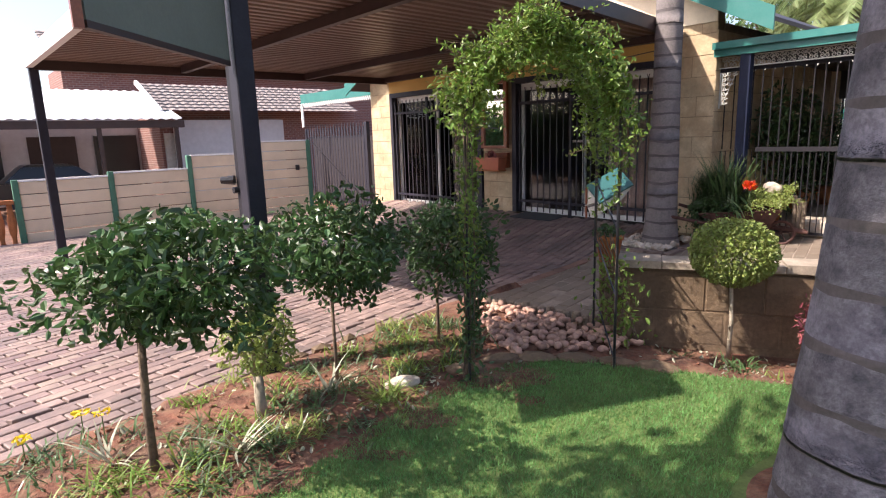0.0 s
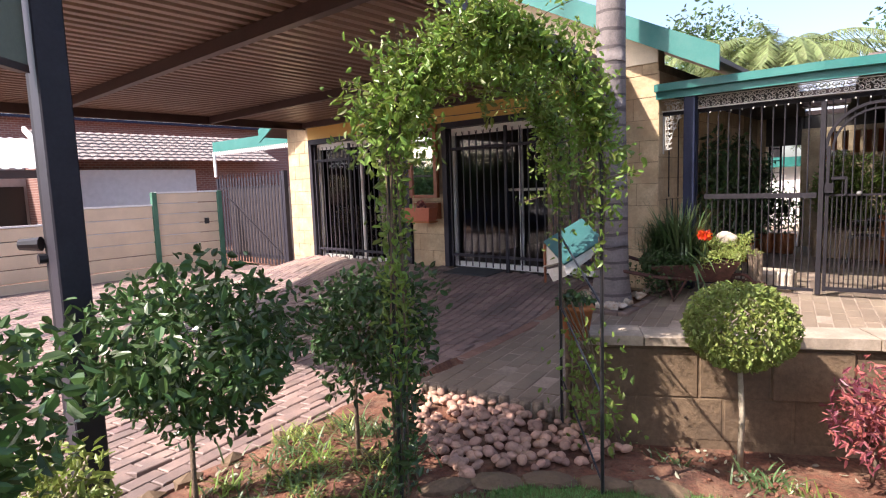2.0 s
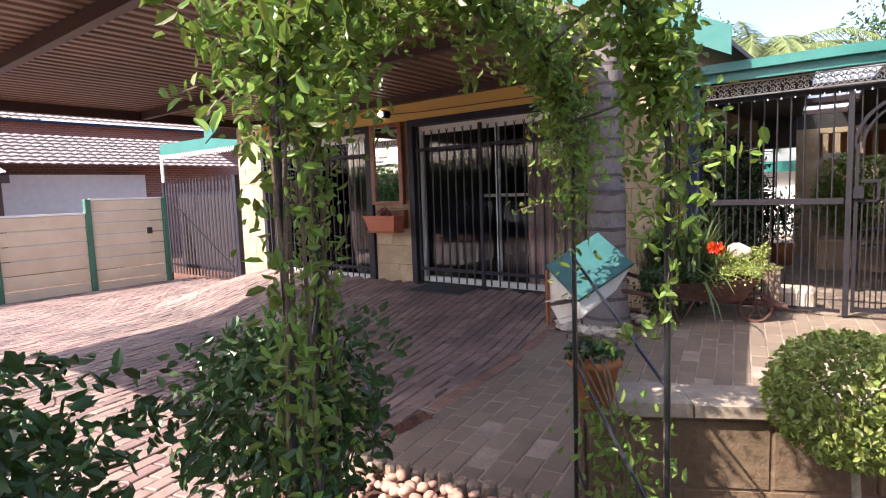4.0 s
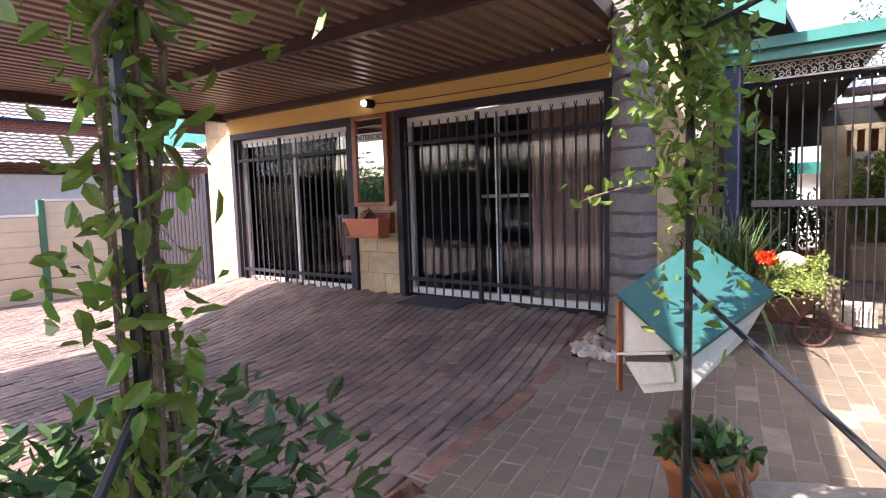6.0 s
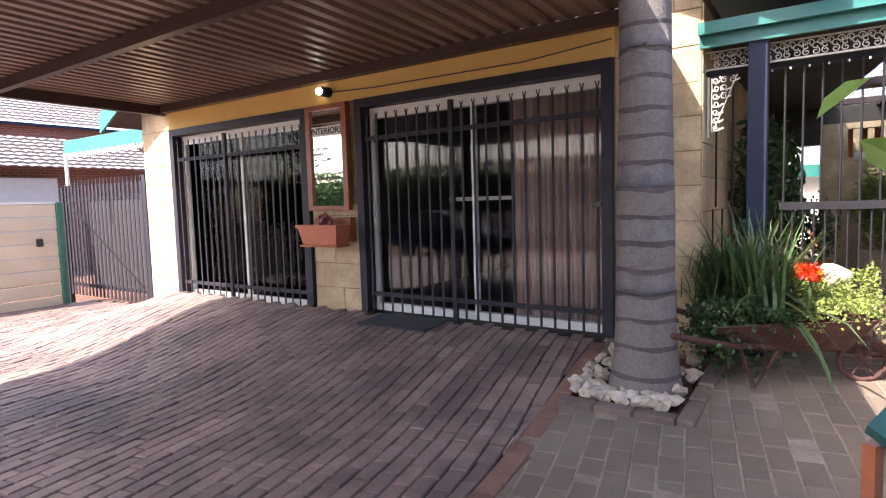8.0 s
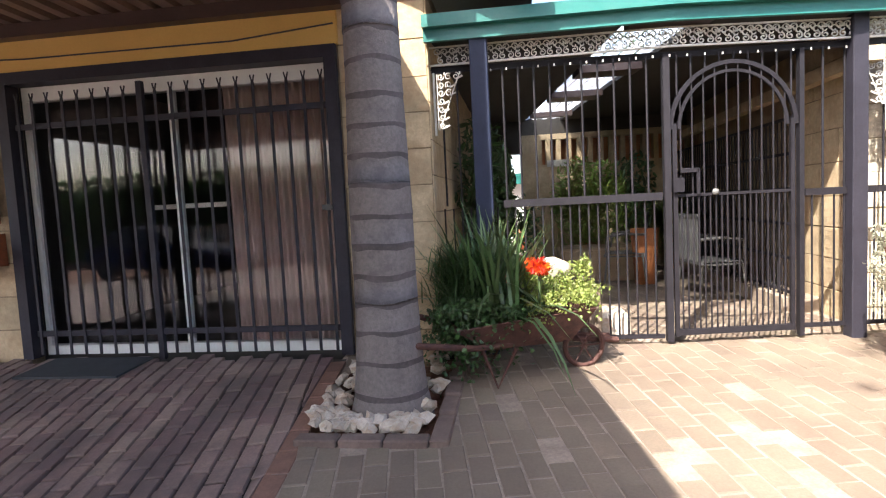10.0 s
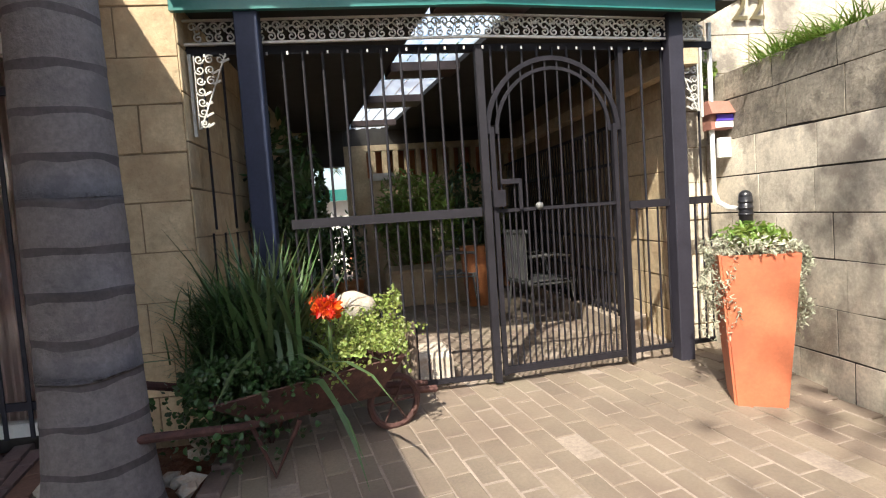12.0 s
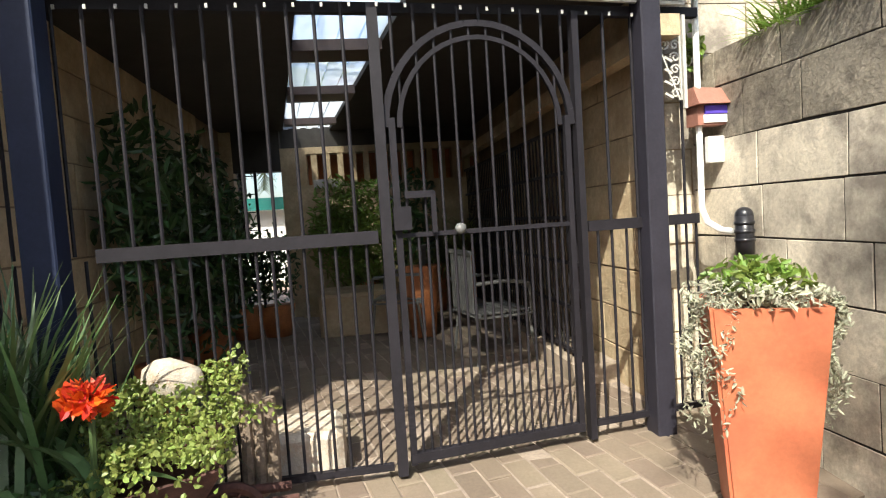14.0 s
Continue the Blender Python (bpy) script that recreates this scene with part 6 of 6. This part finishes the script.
q = [bm.verts.new(v + nrm * d) for d in (0.004, 0.010) for v in (Vector((-1.985, 4.73, 1.318)), Vector((-1.86, 4.66, 1.352)), Vector((-1.85, 4.655, 1.31)), Vector((-1.945, 4.708, 1.27)))]
for fc in ((0, 1, 2, 3), (7, 6, 5, 4), (0, 4, 5, 1), (1, 5, 6, 2), (2, 6, 7, 3), (3, 7, 4, 0)):
    bm.faces.new([q[i] for i in fc])
bmesh.ops.recalc_face_normals(bm, faces=bm.faces)
sub(pb, "flap", bm, "offwhite", "white flap under the slot")
bm = B()
q = [v + nrm * 0.012 for v in (Vector((-2.0, 4.739, 1.335)), Vector((-1.858, 4.659, 1.377)))]
beam(bm, q[0], q[1], 0.03, 0.006)
sub(pb, "hood", bm, "offwhite", "white lip over the slot")
hp = thing("hanging_pot", "orange clay pot with a small plant, tied below the post box", "pot", (-1.80, 4.72, 0.93))
bm = B()
tube(bm, [(0, 0, 0), (0, 0, 0.17), (0, 0, 0.172), (0, 0, 0.2)], [0.065, 0.095, 0.107, 0.107], 18)
part("pot", bm, "clay", hp, "", True)
p, d = ball_points(160, (0, 0, 0.22), (0.11, 0.11, 0.06), 0.9, seed=70)
leaf_mesh("foliage", p, 0.05, "leaf", hp)
bm = B()
tube(bm, [(-1.86, 4.74, 0.35), (-1.88, 4.76, 1.2)], 0.02, 8)
solo("box_pole", bm, "trunk", "slim pole carrying the post box", "pole")
cr = thing("creeper", "sparse creeper against the end of the bed wall", "plant", (-1.5, 4.5, 0.42))
p = along([(-1.5, 4.45, 0.45), (-1.58, 4.48, 0.75), (-1.66, 4.52, 1.0)], 330, 0.08, 101) - np.array((-1.5, 4.5, 0.42))
leaf_mesh("foliage", p, 0.045, "leaflight", cr, ratio=0.45)
for i in range(6):
    bm = B()
    tube(bm, [(rr.uniform(-0.1, 0.15), rr.uniform(-0.05, 0.05), 0), (rr.uniform(-0.2, 0), 0.05, 0.35), (-0.25 + rr.uniform(-0.1, 0.1), 0.1, 0.75)], 0.005, 5)
    part("stem", bm, "trunk", cr)

# ---- bed plants ----
rng = random.Random(11)
extra = [(-1.8 + 0.9 * math.sin(i * 2.4) * 0.3 - 0.028 * i, 1.25 + 0.11 * i) for i in range(24)]
tufts = extra + [(-2.45, 1.35), (-2.3, 1.2), (-2.62, 1.6), (-2.7, 2.0), (-2.05, 1.3), (-2.55, 2.45), (-2.7, 3.0), (-2.55, 3.25), (-2.75, 3.4), (-2.4, 3.3),
         (-2.8, 3.75), (-2.6, 3.8), (-2.1, 2.45), (-2.0, 2.1), (-1.85, 1.75), (-2.2, 3.15), (-2.3, 1.85), (-1.95, 2.75), (-2.65, 2.65),
         (-0.8, 4.6), (-0.6, 4.75), (-1.25, 4.7), (-2.62, 1.25), (-2.15, 3.45), (-2.86, 2.3), (-2.9, 3.55)]
for i, (x, y) in enumerate(tufts):
    z = ground_z(x, y) - 0.01
    t = thing("grass_tuft", "low tuft of narrow garden leaves in the soil bed", "plant", (x, y, z), "tufts in the bed")
    nn = rng.randint(40, 90)
    s = rng.uniform(0.05, 0.1)
    blades("foliage", [(R.normal() * s, R.normal() * s, 0) for _ in range(nn)], rng.uniform(0.1, 0.18), 0.009,
           rng.choice(("blade", "leaflight", "blade", "leafyellow")), t, lean=0.8, bend=1.0, seg=3)
for x, y in ((-2.02, 1.95), (-2.3, 2.62), (-2.35, 1.5)):
    t = thing("striped_tuft", "pale striped strap leaves in the soil bed", "plant", (x, y, 0.43), "striped tufts")
    blades("foliage", [(R.normal() * 0.02, R.normal() * 0.02, 0) for _ in range(16)], 0.27, 0.016, "straw", t, lean=0.6, bend=0.8)
for x, y, z in ((-2.72, 1.45, 0.58), (-2.6, 1.52, 0.6), (-2.68, 1.2, 0.55)):
    t = thing("yellow_flower", "small yellow daisy on a thin stem", "flower", (x, y, z), "yellow flowers")
    p = [(0.03 * math.cos(a), 0.03 * math.sin(a), 0) for a in [2 * math.pi * i / 10 for i in range(10)]]
    leaf_mesh("petals", p, 0.04, "petal", t, out=np.array(p) * 40, droop=0)
    bm = B()
    tube(bm, [(0, 0, -0.16), (0, 0, 0)], 0.003, 5)
    part("stem", bm, "blade", t)
# litter of dry leaves and clods
pts = []
while len(pts) < 480:
    x, y = rng.uniform(-2.95, 0.3), rng.uniform(1.0, 5.2)
    if x > edge_x(y) + 0.1 and (x < -1.75 or y > 4.2) and not inside(x, y, poly):
        if y < 4.71 + 0.56 * (x + 1.82) - 0.05 or x < -1.85:
            pts.append((x, y, ground_z(x, y) + 0.012))
lt = leaf_mesh("leaf_litter", pts, 0.035, "straw", None, "dry leaf litter scattered on the soil", droop=0, kind="stuff")
clod = [rock_mesh(90 + i, (1, 0.9, 0.7), 0.7, 1) for i in range(4)]
cv_, cf_ = [], []
for k in range(1500):
    x, y = rng.uniform(-2.95, 0.3), rng.uniform(1.0, 5.2)
    if not (x > edge_x(y) + 0.08 and (x < -1.78 or y > 4.25)) or inside(x, y, poly) or y > 4.7 + 0.56 * (x + 1.82) and x > -1.85:
        continue
    s = rng.uniform(0.012, 0.04)
    b = clod[k % 4]
    o = len(cv_)
    a = rng.uniform(0, 6.3)
    for v in b.verts:
        cv_.append((x + s * (v.co.x * math.cos(a) - v.co.y * math.sin(a)), y + s * (v.co.x * math.sin(a) + v.co.y * math.cos(a)), ground_z(x, y) + s * (v.co.z + 0.15)))
    b.verts.ensure_lookup_table()
    for f in b.faces:
        cf_.append([o + v.index for v in f.verts])
raw("soil_clods", cv_, cf_, "soil", None, "crumbled red soil clods", kind="stuff")

# ---- lawn ----
lawn = [(-1.55, 0.6), (-1.62, 1.98), (-1.70, 2.31), (-1.80, 2.72), (-1.84, 3.16), (-1.80, 3.62), (-1.52, 4.02), (-1.14, 4.20), (-0.79, 4.33), (-0.47, 4.48),
        (0.3, 4.75), (1.6, 5.0), (3.0, 5.0), (3.0, -1.0), (-1.5, -1.0)]
bm = B()
vs = [bm.verts.new((x, y, 0.452)) for x, y in lawn]
bm.faces.new(vs)
r_ = bmesh.ops.extrude_face_region(bm, geom=list(bm.faces))
bmesh.ops.translate(bm, verts=[v for v in r_["geom"] if isinstance(v, bmesh.types.BMVert)], vec=(0, 0, -0.1))
bmesh.ops.recalc_face_normals(bm, faces=bm.faces)
solo("lawn", bm, "lawnsoil", "mown lawn", kind="structure")
vs, fs = [], []
rg = np.random.RandomState(5)
cnt = 0
while cnt < 110000:
    x, y = rg.uniform(-1.86, 0.9), rg.uniform(1.6, 4.8)
    if not inside(x, y, lawn) or math.hypot(x - 0.1, y - 3.42) < 0.42 + 0.04 * math.sin(x * 20):
        continue
    cnt += 1
    a, h = rg.uniform(0, 6.283), rg.uniform(0.014, 0.032)
    w = 0.0022
    ca, sa = math.cos(a), math.sin(a)
    lx, ly = rg.normal() * 0.012, rg.normal() * 0.012
    k = len(vs)
    vs += [(x - ca * w, y - sa * w, 0.45), (x + ca * w, y + sa * w, 0.45), (x + lx, y + ly, 0.45 + h)]
    fs.append((k, k + 1, k + 2))
raw("lawn_grass", vs, fs, "grass", None, "short green grass blades of the lawn", kind="stuff")
bm = B()
bmesh.ops.create_cone(bm, cap_ends=True, segments=40, radius1=0.46, radius2=0.3, depth=0.03, matrix=pose(0.1, 3.42, 0.452))
solo("soil_ring", bm, "soil", "ring of bare soil round the palm trunk", kind="structure", smooth=False)

# ---- background trees ----
def bigtree(x, y, z0, h, r, n, seed, label, material="farleaf", size=0.2, low=0.5):
    t = thing("tree", label, "tree", (x, y, z0), "background trees")
    bm = B()
    rr_ = random.Random(seed)
    tube(bm, [(0, 0, 0), (0.1, 0, h * 0.35), (0, 0.1, h * 0.6)], [0.28, 0.2, 0.12], 8)
    for i in range(7):
        a = i * 0.9
        tube(bm, [(0.05, 0, h * 0.4), (math.cos(a) * r * 0.5, math.sin(a) * r * 0.5, h * 0.6), (math.cos(a) * r * 0.8, math.sin(a) * r * 0.8, h * rr_.uniform(0.65, 0.9))], [0.12, 0.07, 0.02], 6)
    part("trunk", bm, "trunk", t)
    allp = []
    for i in range(14):
        a, q = rr_.uniform(0, 6.28), rr_.uniform(0.1, 0.75) * r
        c = (math.cos(a) * q, math.sin(a) * q, h * rr_.uniform(low, 0.9))
        p, d = ball_points(n // 14, c, (r * 0.42, r * 0.42, h * 0.14), 0.8, 0.5, seed * 20 + i)
        allp.append(p)
    leaf_mesh("crown", np.concatenate(allp), size, material, t, ratio=0.4)
    return t


bigtree(-38, 12, -0.1, 9.5, 3.5, 5000, 1, "dark tree beyond the neighbouring roof")
bigtree(-9, 30, -0.1, 9, 4, 6500, 2, "feathery tree behind the house")
bigtree(1, 27, -0.1, 8, 3.5, 6000, 3, "green tree behind the patio")
bigtree(6, 20, -0.1, 7, 3, 5000, 4, "green tree beside the building")
wall_box("wall_hedge_core", -30, 9, -9.4, -9.2, -0.1, 2.9, "farleaf", "dense green inside of a tall hedge")
hp_ = np.stack([R.uniform(-30, 9, 14000), R.uniform(-9.2, -8.3, 14000), 0.2 + 3.2 * R.uniform(0, 1, 14000) ** 0.8], 1)
tagged(leaf_mesh("hedge", hp_, 0.22, "farleaf", None, "tall dark hedge along the street side", ratio=0.5), category="hedge")
bigtree(-2.3, -1.3, 0.3, 13.5, 2.0, 1700, 14, "tall tree whose crown shades the block wall", "leaf", 0.2, 0.75)
bigtree(-1.35, 0.1, 0.3, 6.4, 1.25, 4200, 12, "tree shading the lawn beside the thick palm", "leaf", 0.12)


def car(x, y, rz, paint, label):
    c = thing("car", label, "car", (x, y, -0.08))
    c.rotation_euler = (0, 0, radians(rz))

    def shell(name, prof, w, material, inset=0.0, lab=""):
        bm = B()
        a = [bm.verts.new((px, -w / 2 + inset * (pz > 0.95), pz)) for px, pz in prof]
        b = [bm.verts.new((px, w / 2 - inset * (pz > 0.95), pz)) for px, pz in prof]
        bm.faces.new(a)
        bm.faces.new(b[::-1])
        for i in range(len(prof)):
            j = (i + 1) % len(prof)
            bm.faces.new((a[i], b[i], b[j], a[j]))
        bmesh.ops.recalc_face_normals(bm, faces=bm.faces)
        bmesh.ops.bevel(bm, geom=list(bm.edges), offset=0.035, segments=2, affect="EDGES")
        return part(name, bm, material, c, lab)

    shell("body", [(-2.0, 0.3), (2.0, 0.3), (2.05, 0.6), (1.9, 0.78), (1.0, 0.92), (-1.7, 0.95), (-2.0, 0.85)], 1.7, paint)
    shell("cabin", [(-1.65, 0.93), (1.0, 0.9), (0.35, 1.38), (-1.1, 1.42)], 1.56, "black", 0.12, "dark glazed cabin")
    shell("roof", [(-1.12, 1.415), (0.33, 1.375), (0.25, 1.44), (-1.0, 1.47)], 1.36, paint)
    for wx in (-1.25, 1.3):
        for wy in (-0.8, 0.8):
            bm = B()
            tube(bm, [(wx, wy - 0.09, 0.3), (wx, wy + 0.09, 0.3)], 0.3, 18)
            w_ = part("wheel", bm, "rubber", c, "black tyre")
            bm = B()
            tube(bm, [(wx, wy - 0.1, 0.3), (wx, wy + 0.1, 0.3)], 0.18, 12)
            part("rim", bm, "chair", w_, "grey rim")
    return c


car(-22.4, 4.4, 90, "black", "dark car parked under the neighbouring carport")
car(-12.5, -2.2, 8, "carblue", "dark blue car parked on the drive")
wall_box("wall_boundary", -16, 6, -7.2, -7.0, -0.1, 1.25, "cream", "plain boundary wall along the street side")
bm = B()
vs = [bm.verts.new(v) for v in ((-1.9, 15, 3.2), (5, 15, 3.2), (5, 17.5, 4.35), (-1.6, 17.5, 4.35))]
bm.faces.new(vs)
bmesh.ops.solidify(bm, geom=list(bm.faces), thickness=0.1)
solo("roof_right_building", bm, "tile", "tiled roof of the building beside the patio", kind="structure")


# ---- paving, last ----
CLIPS = {"driveway": lambda x, y: min(x, (bound_x(y) if y > 4.52 else edge_x(y) + 0.09) - 0.118), "terrace": lambda x, y: max(x, bound_x(y) + 0.003 if y < 7.36 else -99)}


def pave(name, inside_fn, z_fn, origin, ang, bw, bl, gap, material, near, box_xy, sunk, label, jitter=0.0045, thick=0.05):
    """Bricks in running bond. The nearest become parts, the rest one mesh."""
    root = tagged(new(name), label, kind="structure")
    ca, sa = math.cos(ang), math.sin(ang)
    x0, x1, y0, y1 = box_xy
    cand = []
    nmax = int(16 / bw)
    for i in range(-nmax, nmax):
        off = (i % 2) * 0.5 * bl
        for j in range(-int(14 / bl), int(14 / bl)):
            u, v = (i + 0.5) * bw, (j + 0.5) * bl + off
            x, y = origin[0] + ca * u - sa * v, origin[1] + sa * u + ca * v
            if x0 < x < x1 and y0 < y < y1 and inside_fn(x, y):
                cand.append((x, y))
    clip = CLIPS[name]
    cand.sort(key=lambda q: min(math.hypot(q[0] - a, q[1] - b) for a, b in near))
    r = random.Random(2)
    shapes = []
    for k in range(3):
        bm = B()
        box(bm, -bw / 2 + gap, bw / 2 - gap, -bl / 2 + gap, bl / 2 - gap, -thick, 0)
        tf = [f for f in bm.faces if f.normal.z > 0.5 or all(v.co.z > -1e-6 for v in f.verts)]
        bmesh.ops.bevel(bm, geom=[e for f in tf for e in f.edges], offset=0.005, segments=1, affect="EDGES")
        for v in bm.verts:
            if v.co.z > -0.01:
                v.co.x += r.uniform(-0.0025, 0.0025)
                v.co.y += r.uniform(-0.0025, 0.0025)
        shapes.append(mesh_of("brick", bm, material))
    vs, fs = [], []
    proto = [([tuple(v.co) for v in s.vertices], [tuple(p.vertices) for p in s.polygons]) for s in shapes]
    for k, (x, y) in enumerate(cand):
        z = z_fn(x, y) + r.uniform(-jitter, jitter)
        e = 0.05
        tx = math.atan2(z_fn(x + e, y) - z_fn(x - e, y), 2 * e)
        ty = math.atan2(z_fn(x, y + e) - z_fn(x, y - e), 2 * e)
        m = Matrix.Translation((x, y, z)) @ Euler((ty, -tx, 0)).to_matrix().to_4x4() @ Matrix.Rotation(ang + r.uniform(-0.008, 0.008), 4, "Z")
        pv, pf = proto[k % 3]
        cut = any(abs(clip(q.x, q.y) - q.x) > 1e-5 for q in (m @ Vector(p) for p in pv))
        if k < 300 and cut:
            mi = m.inverted()
            me = bpy.data.meshes.new("brick")
            me.from_pydata([mi @ Vector((clip(q.x, q.y), q.y, q.z)) for q in (m @ Vector(p) for p in pv)], [], pf)
            me.materials.append(M[material])
            o = new("brick", me)
            o.matrix_basis = m
            o.parent = root
        elif k < 300:
            o = new("brick", shapes[k % 3])
            o.matrix_basis = m
            o.parent = root
        else:
            o = len(vs)
            for p in pv:
                q = m @ Vector(p)
                vs.append((clip(q.x, q.y), q.y, q.z))
            fs += [[o + i for i in f] for f in pf]
    far = raw(name + "_bricks", vs, fs, material + "_far", root, "", "stuff")
    # bed under the bricks
    gx = np.arange(x0, x1 + 0.01, 0.15)
    gy = np.arange(y0, y1 + 0.01, 0.15)
    gv, gf, idx = [], [], {}
    for i, x in enumerate(gx):
        for j, y in enumerate(gy):
            idx[i, j] = len(gv)
            xj = min(x, clip(x, y) + 0.1) if name == "driveway" else x
            gv.append((xj, y, z_fn(xj, y) - sunk))
    for i in range(len(gx) - 1):
        for j in range(len(gy) - 1):
            cx_, cy_ = gx[i] + 0.075, gy[j] + 0.075
            if inside_fn(cx_ - (0.15 if name == "driveway" else 0), cy_):
                gf.append((idx[i, j], idx[i + 1, j], idx[i + 1, j + 1], idx[i, j + 1]))
    raw(name + "_joints", gv, gf, "darkjoint" if sunk > 0.009 else "grout", root, "sand in the joints", "stuff")
    return len(cand)


M["brick_far"] = mat("drive brick field", (0.27, 0.185, 0.16), 0.6, dark=0.28, scale=1.2, fine=70, per=0.22, hue=0.02, bump=0.4, island=True,
                     stain=(0.10, 0.078, 0.075), stain_scale=1.3, stain_amt=0.65)
M["paver_far"] = mat("clay paver field", (0.195, 0.152, 0.112), 0.8, dark=0.2, scale=2.0, fine=70, per=0.12, hue=0.012, bump=0.4, island=True,
                     stain=(0.16, 0.11, 0.08), stain_scale=1.7, stain_amt=0.3)


def in_drive(x, y):
    if y > 8.74 and x > -10.6:
        return False
    if y > 4.52:
        return x < bound_x(y) - 0.09
    return x < edge_x(y) - 0.0


def in_terrace(x, y):
    if y > 13.6 or x < (bound_x(y) - 0.055 if y < 8.9 else -2.84) or x > (0.52 if y < 9.4 else 0.28):
        return False
    if y < 4.6:
        return False
    if x > -1.84 and y < 4.71 + 0.56 * (x + 1.82) + 0.4:
        return False
    if -3.46 < x < -2.69 and 7.39 < y < 8.9:
        return False
    return True


near_d = [(-2.6, 2.0), (-3.0, 3.2), (-3.2, 5.0), (-3.8, 6.2)]
near_t = [(-1.3, 7.0), (-1.9, 6.2), (-1.0, 7.8), (-2.2, 5.6)]
pave("driveway", in_drive, drive_z, (-3.58, 4.0), 0.2, 0.108, 0.215, 0.0066, "brick", near_d, (-14.0, -2.7, -0.6, 9.4), 0.022, "purple brown clay brick driveway")
pave("terrace", in_terrace, terrace_z, (-1.5, 7.0), 0.19, 0.122, 0.235, 0.0035, "paver", near_t, (-3.6, 0.54, 4.6, 13.6), 0.004, "brown clay paved terrace")
strip = tagged(new("drive_border"), "soldier course of red bricks along the drive edge", kind="structure")
bm = B()
box(bm, -0.056, 0.056, -0.104, 0.104, -0.14, 0, bevel=0.004)
me = mesh_of("brick", bm, "edgebrick")


def strip_z(y):
    return drive_z(bound_x(y) - 0.13, y) * 0.6 + terrace_z(0, y) * 0.4 + 0.002


for i in range(19):
    y = 4.66 + i * 0.213
    o = new("brick", me)
    o.parent = strip
    o.matrix_basis = Matrix.Translation((bound_x(y) - 0.0585, y, strip_z(y))) @ Matrix.Rotation(0.114, 4, "Z") @ Euler((math.atan2(strip_z(y + 0.1) - strip_z(y - 0.1), 0.2), 0, 0)).to_matrix().to_4x4()

# ---- stones of the walls, last ----
for parent, rows, material, axis in STONES:
    shared = {}
    for k, (x0, x1, y0, y1, z0, z1) in enumerate(rows):
        bm = B()
        hx, hy, hz = (x1 - x0) / 2, (y1 - y0) / 2, (z1 - z0) / 2
        box(bm, -hx, hx, -hy, hy, -hz, hz)
        bmesh.ops.bevel(bm, geom=list(bm.edges), offset=min(0.002 if material == "wallblock" else 0.0045, hx * 0.6, hy * 0.6), segments=1, affect="EDGES")
        for v in bm.verts:
            s_ = 0.009 if material == "wallblock" else 0.005
            q = v.co + Vector((x0, y0, z0))
            v.co += Vector((noise.noise(q * 9) * s_ * (axis == "y"), noise.noise(q * 9) * s_ * (axis == "x"), noise.noise(q * 8 + Vector((3, 3, 3))) * s_))
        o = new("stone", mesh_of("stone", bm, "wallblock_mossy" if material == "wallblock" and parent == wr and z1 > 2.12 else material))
        o.parent = parent
        o.location = ((x0 + x1) / 2, (y0 + y1) / 2, (z0 + z1) / 2)
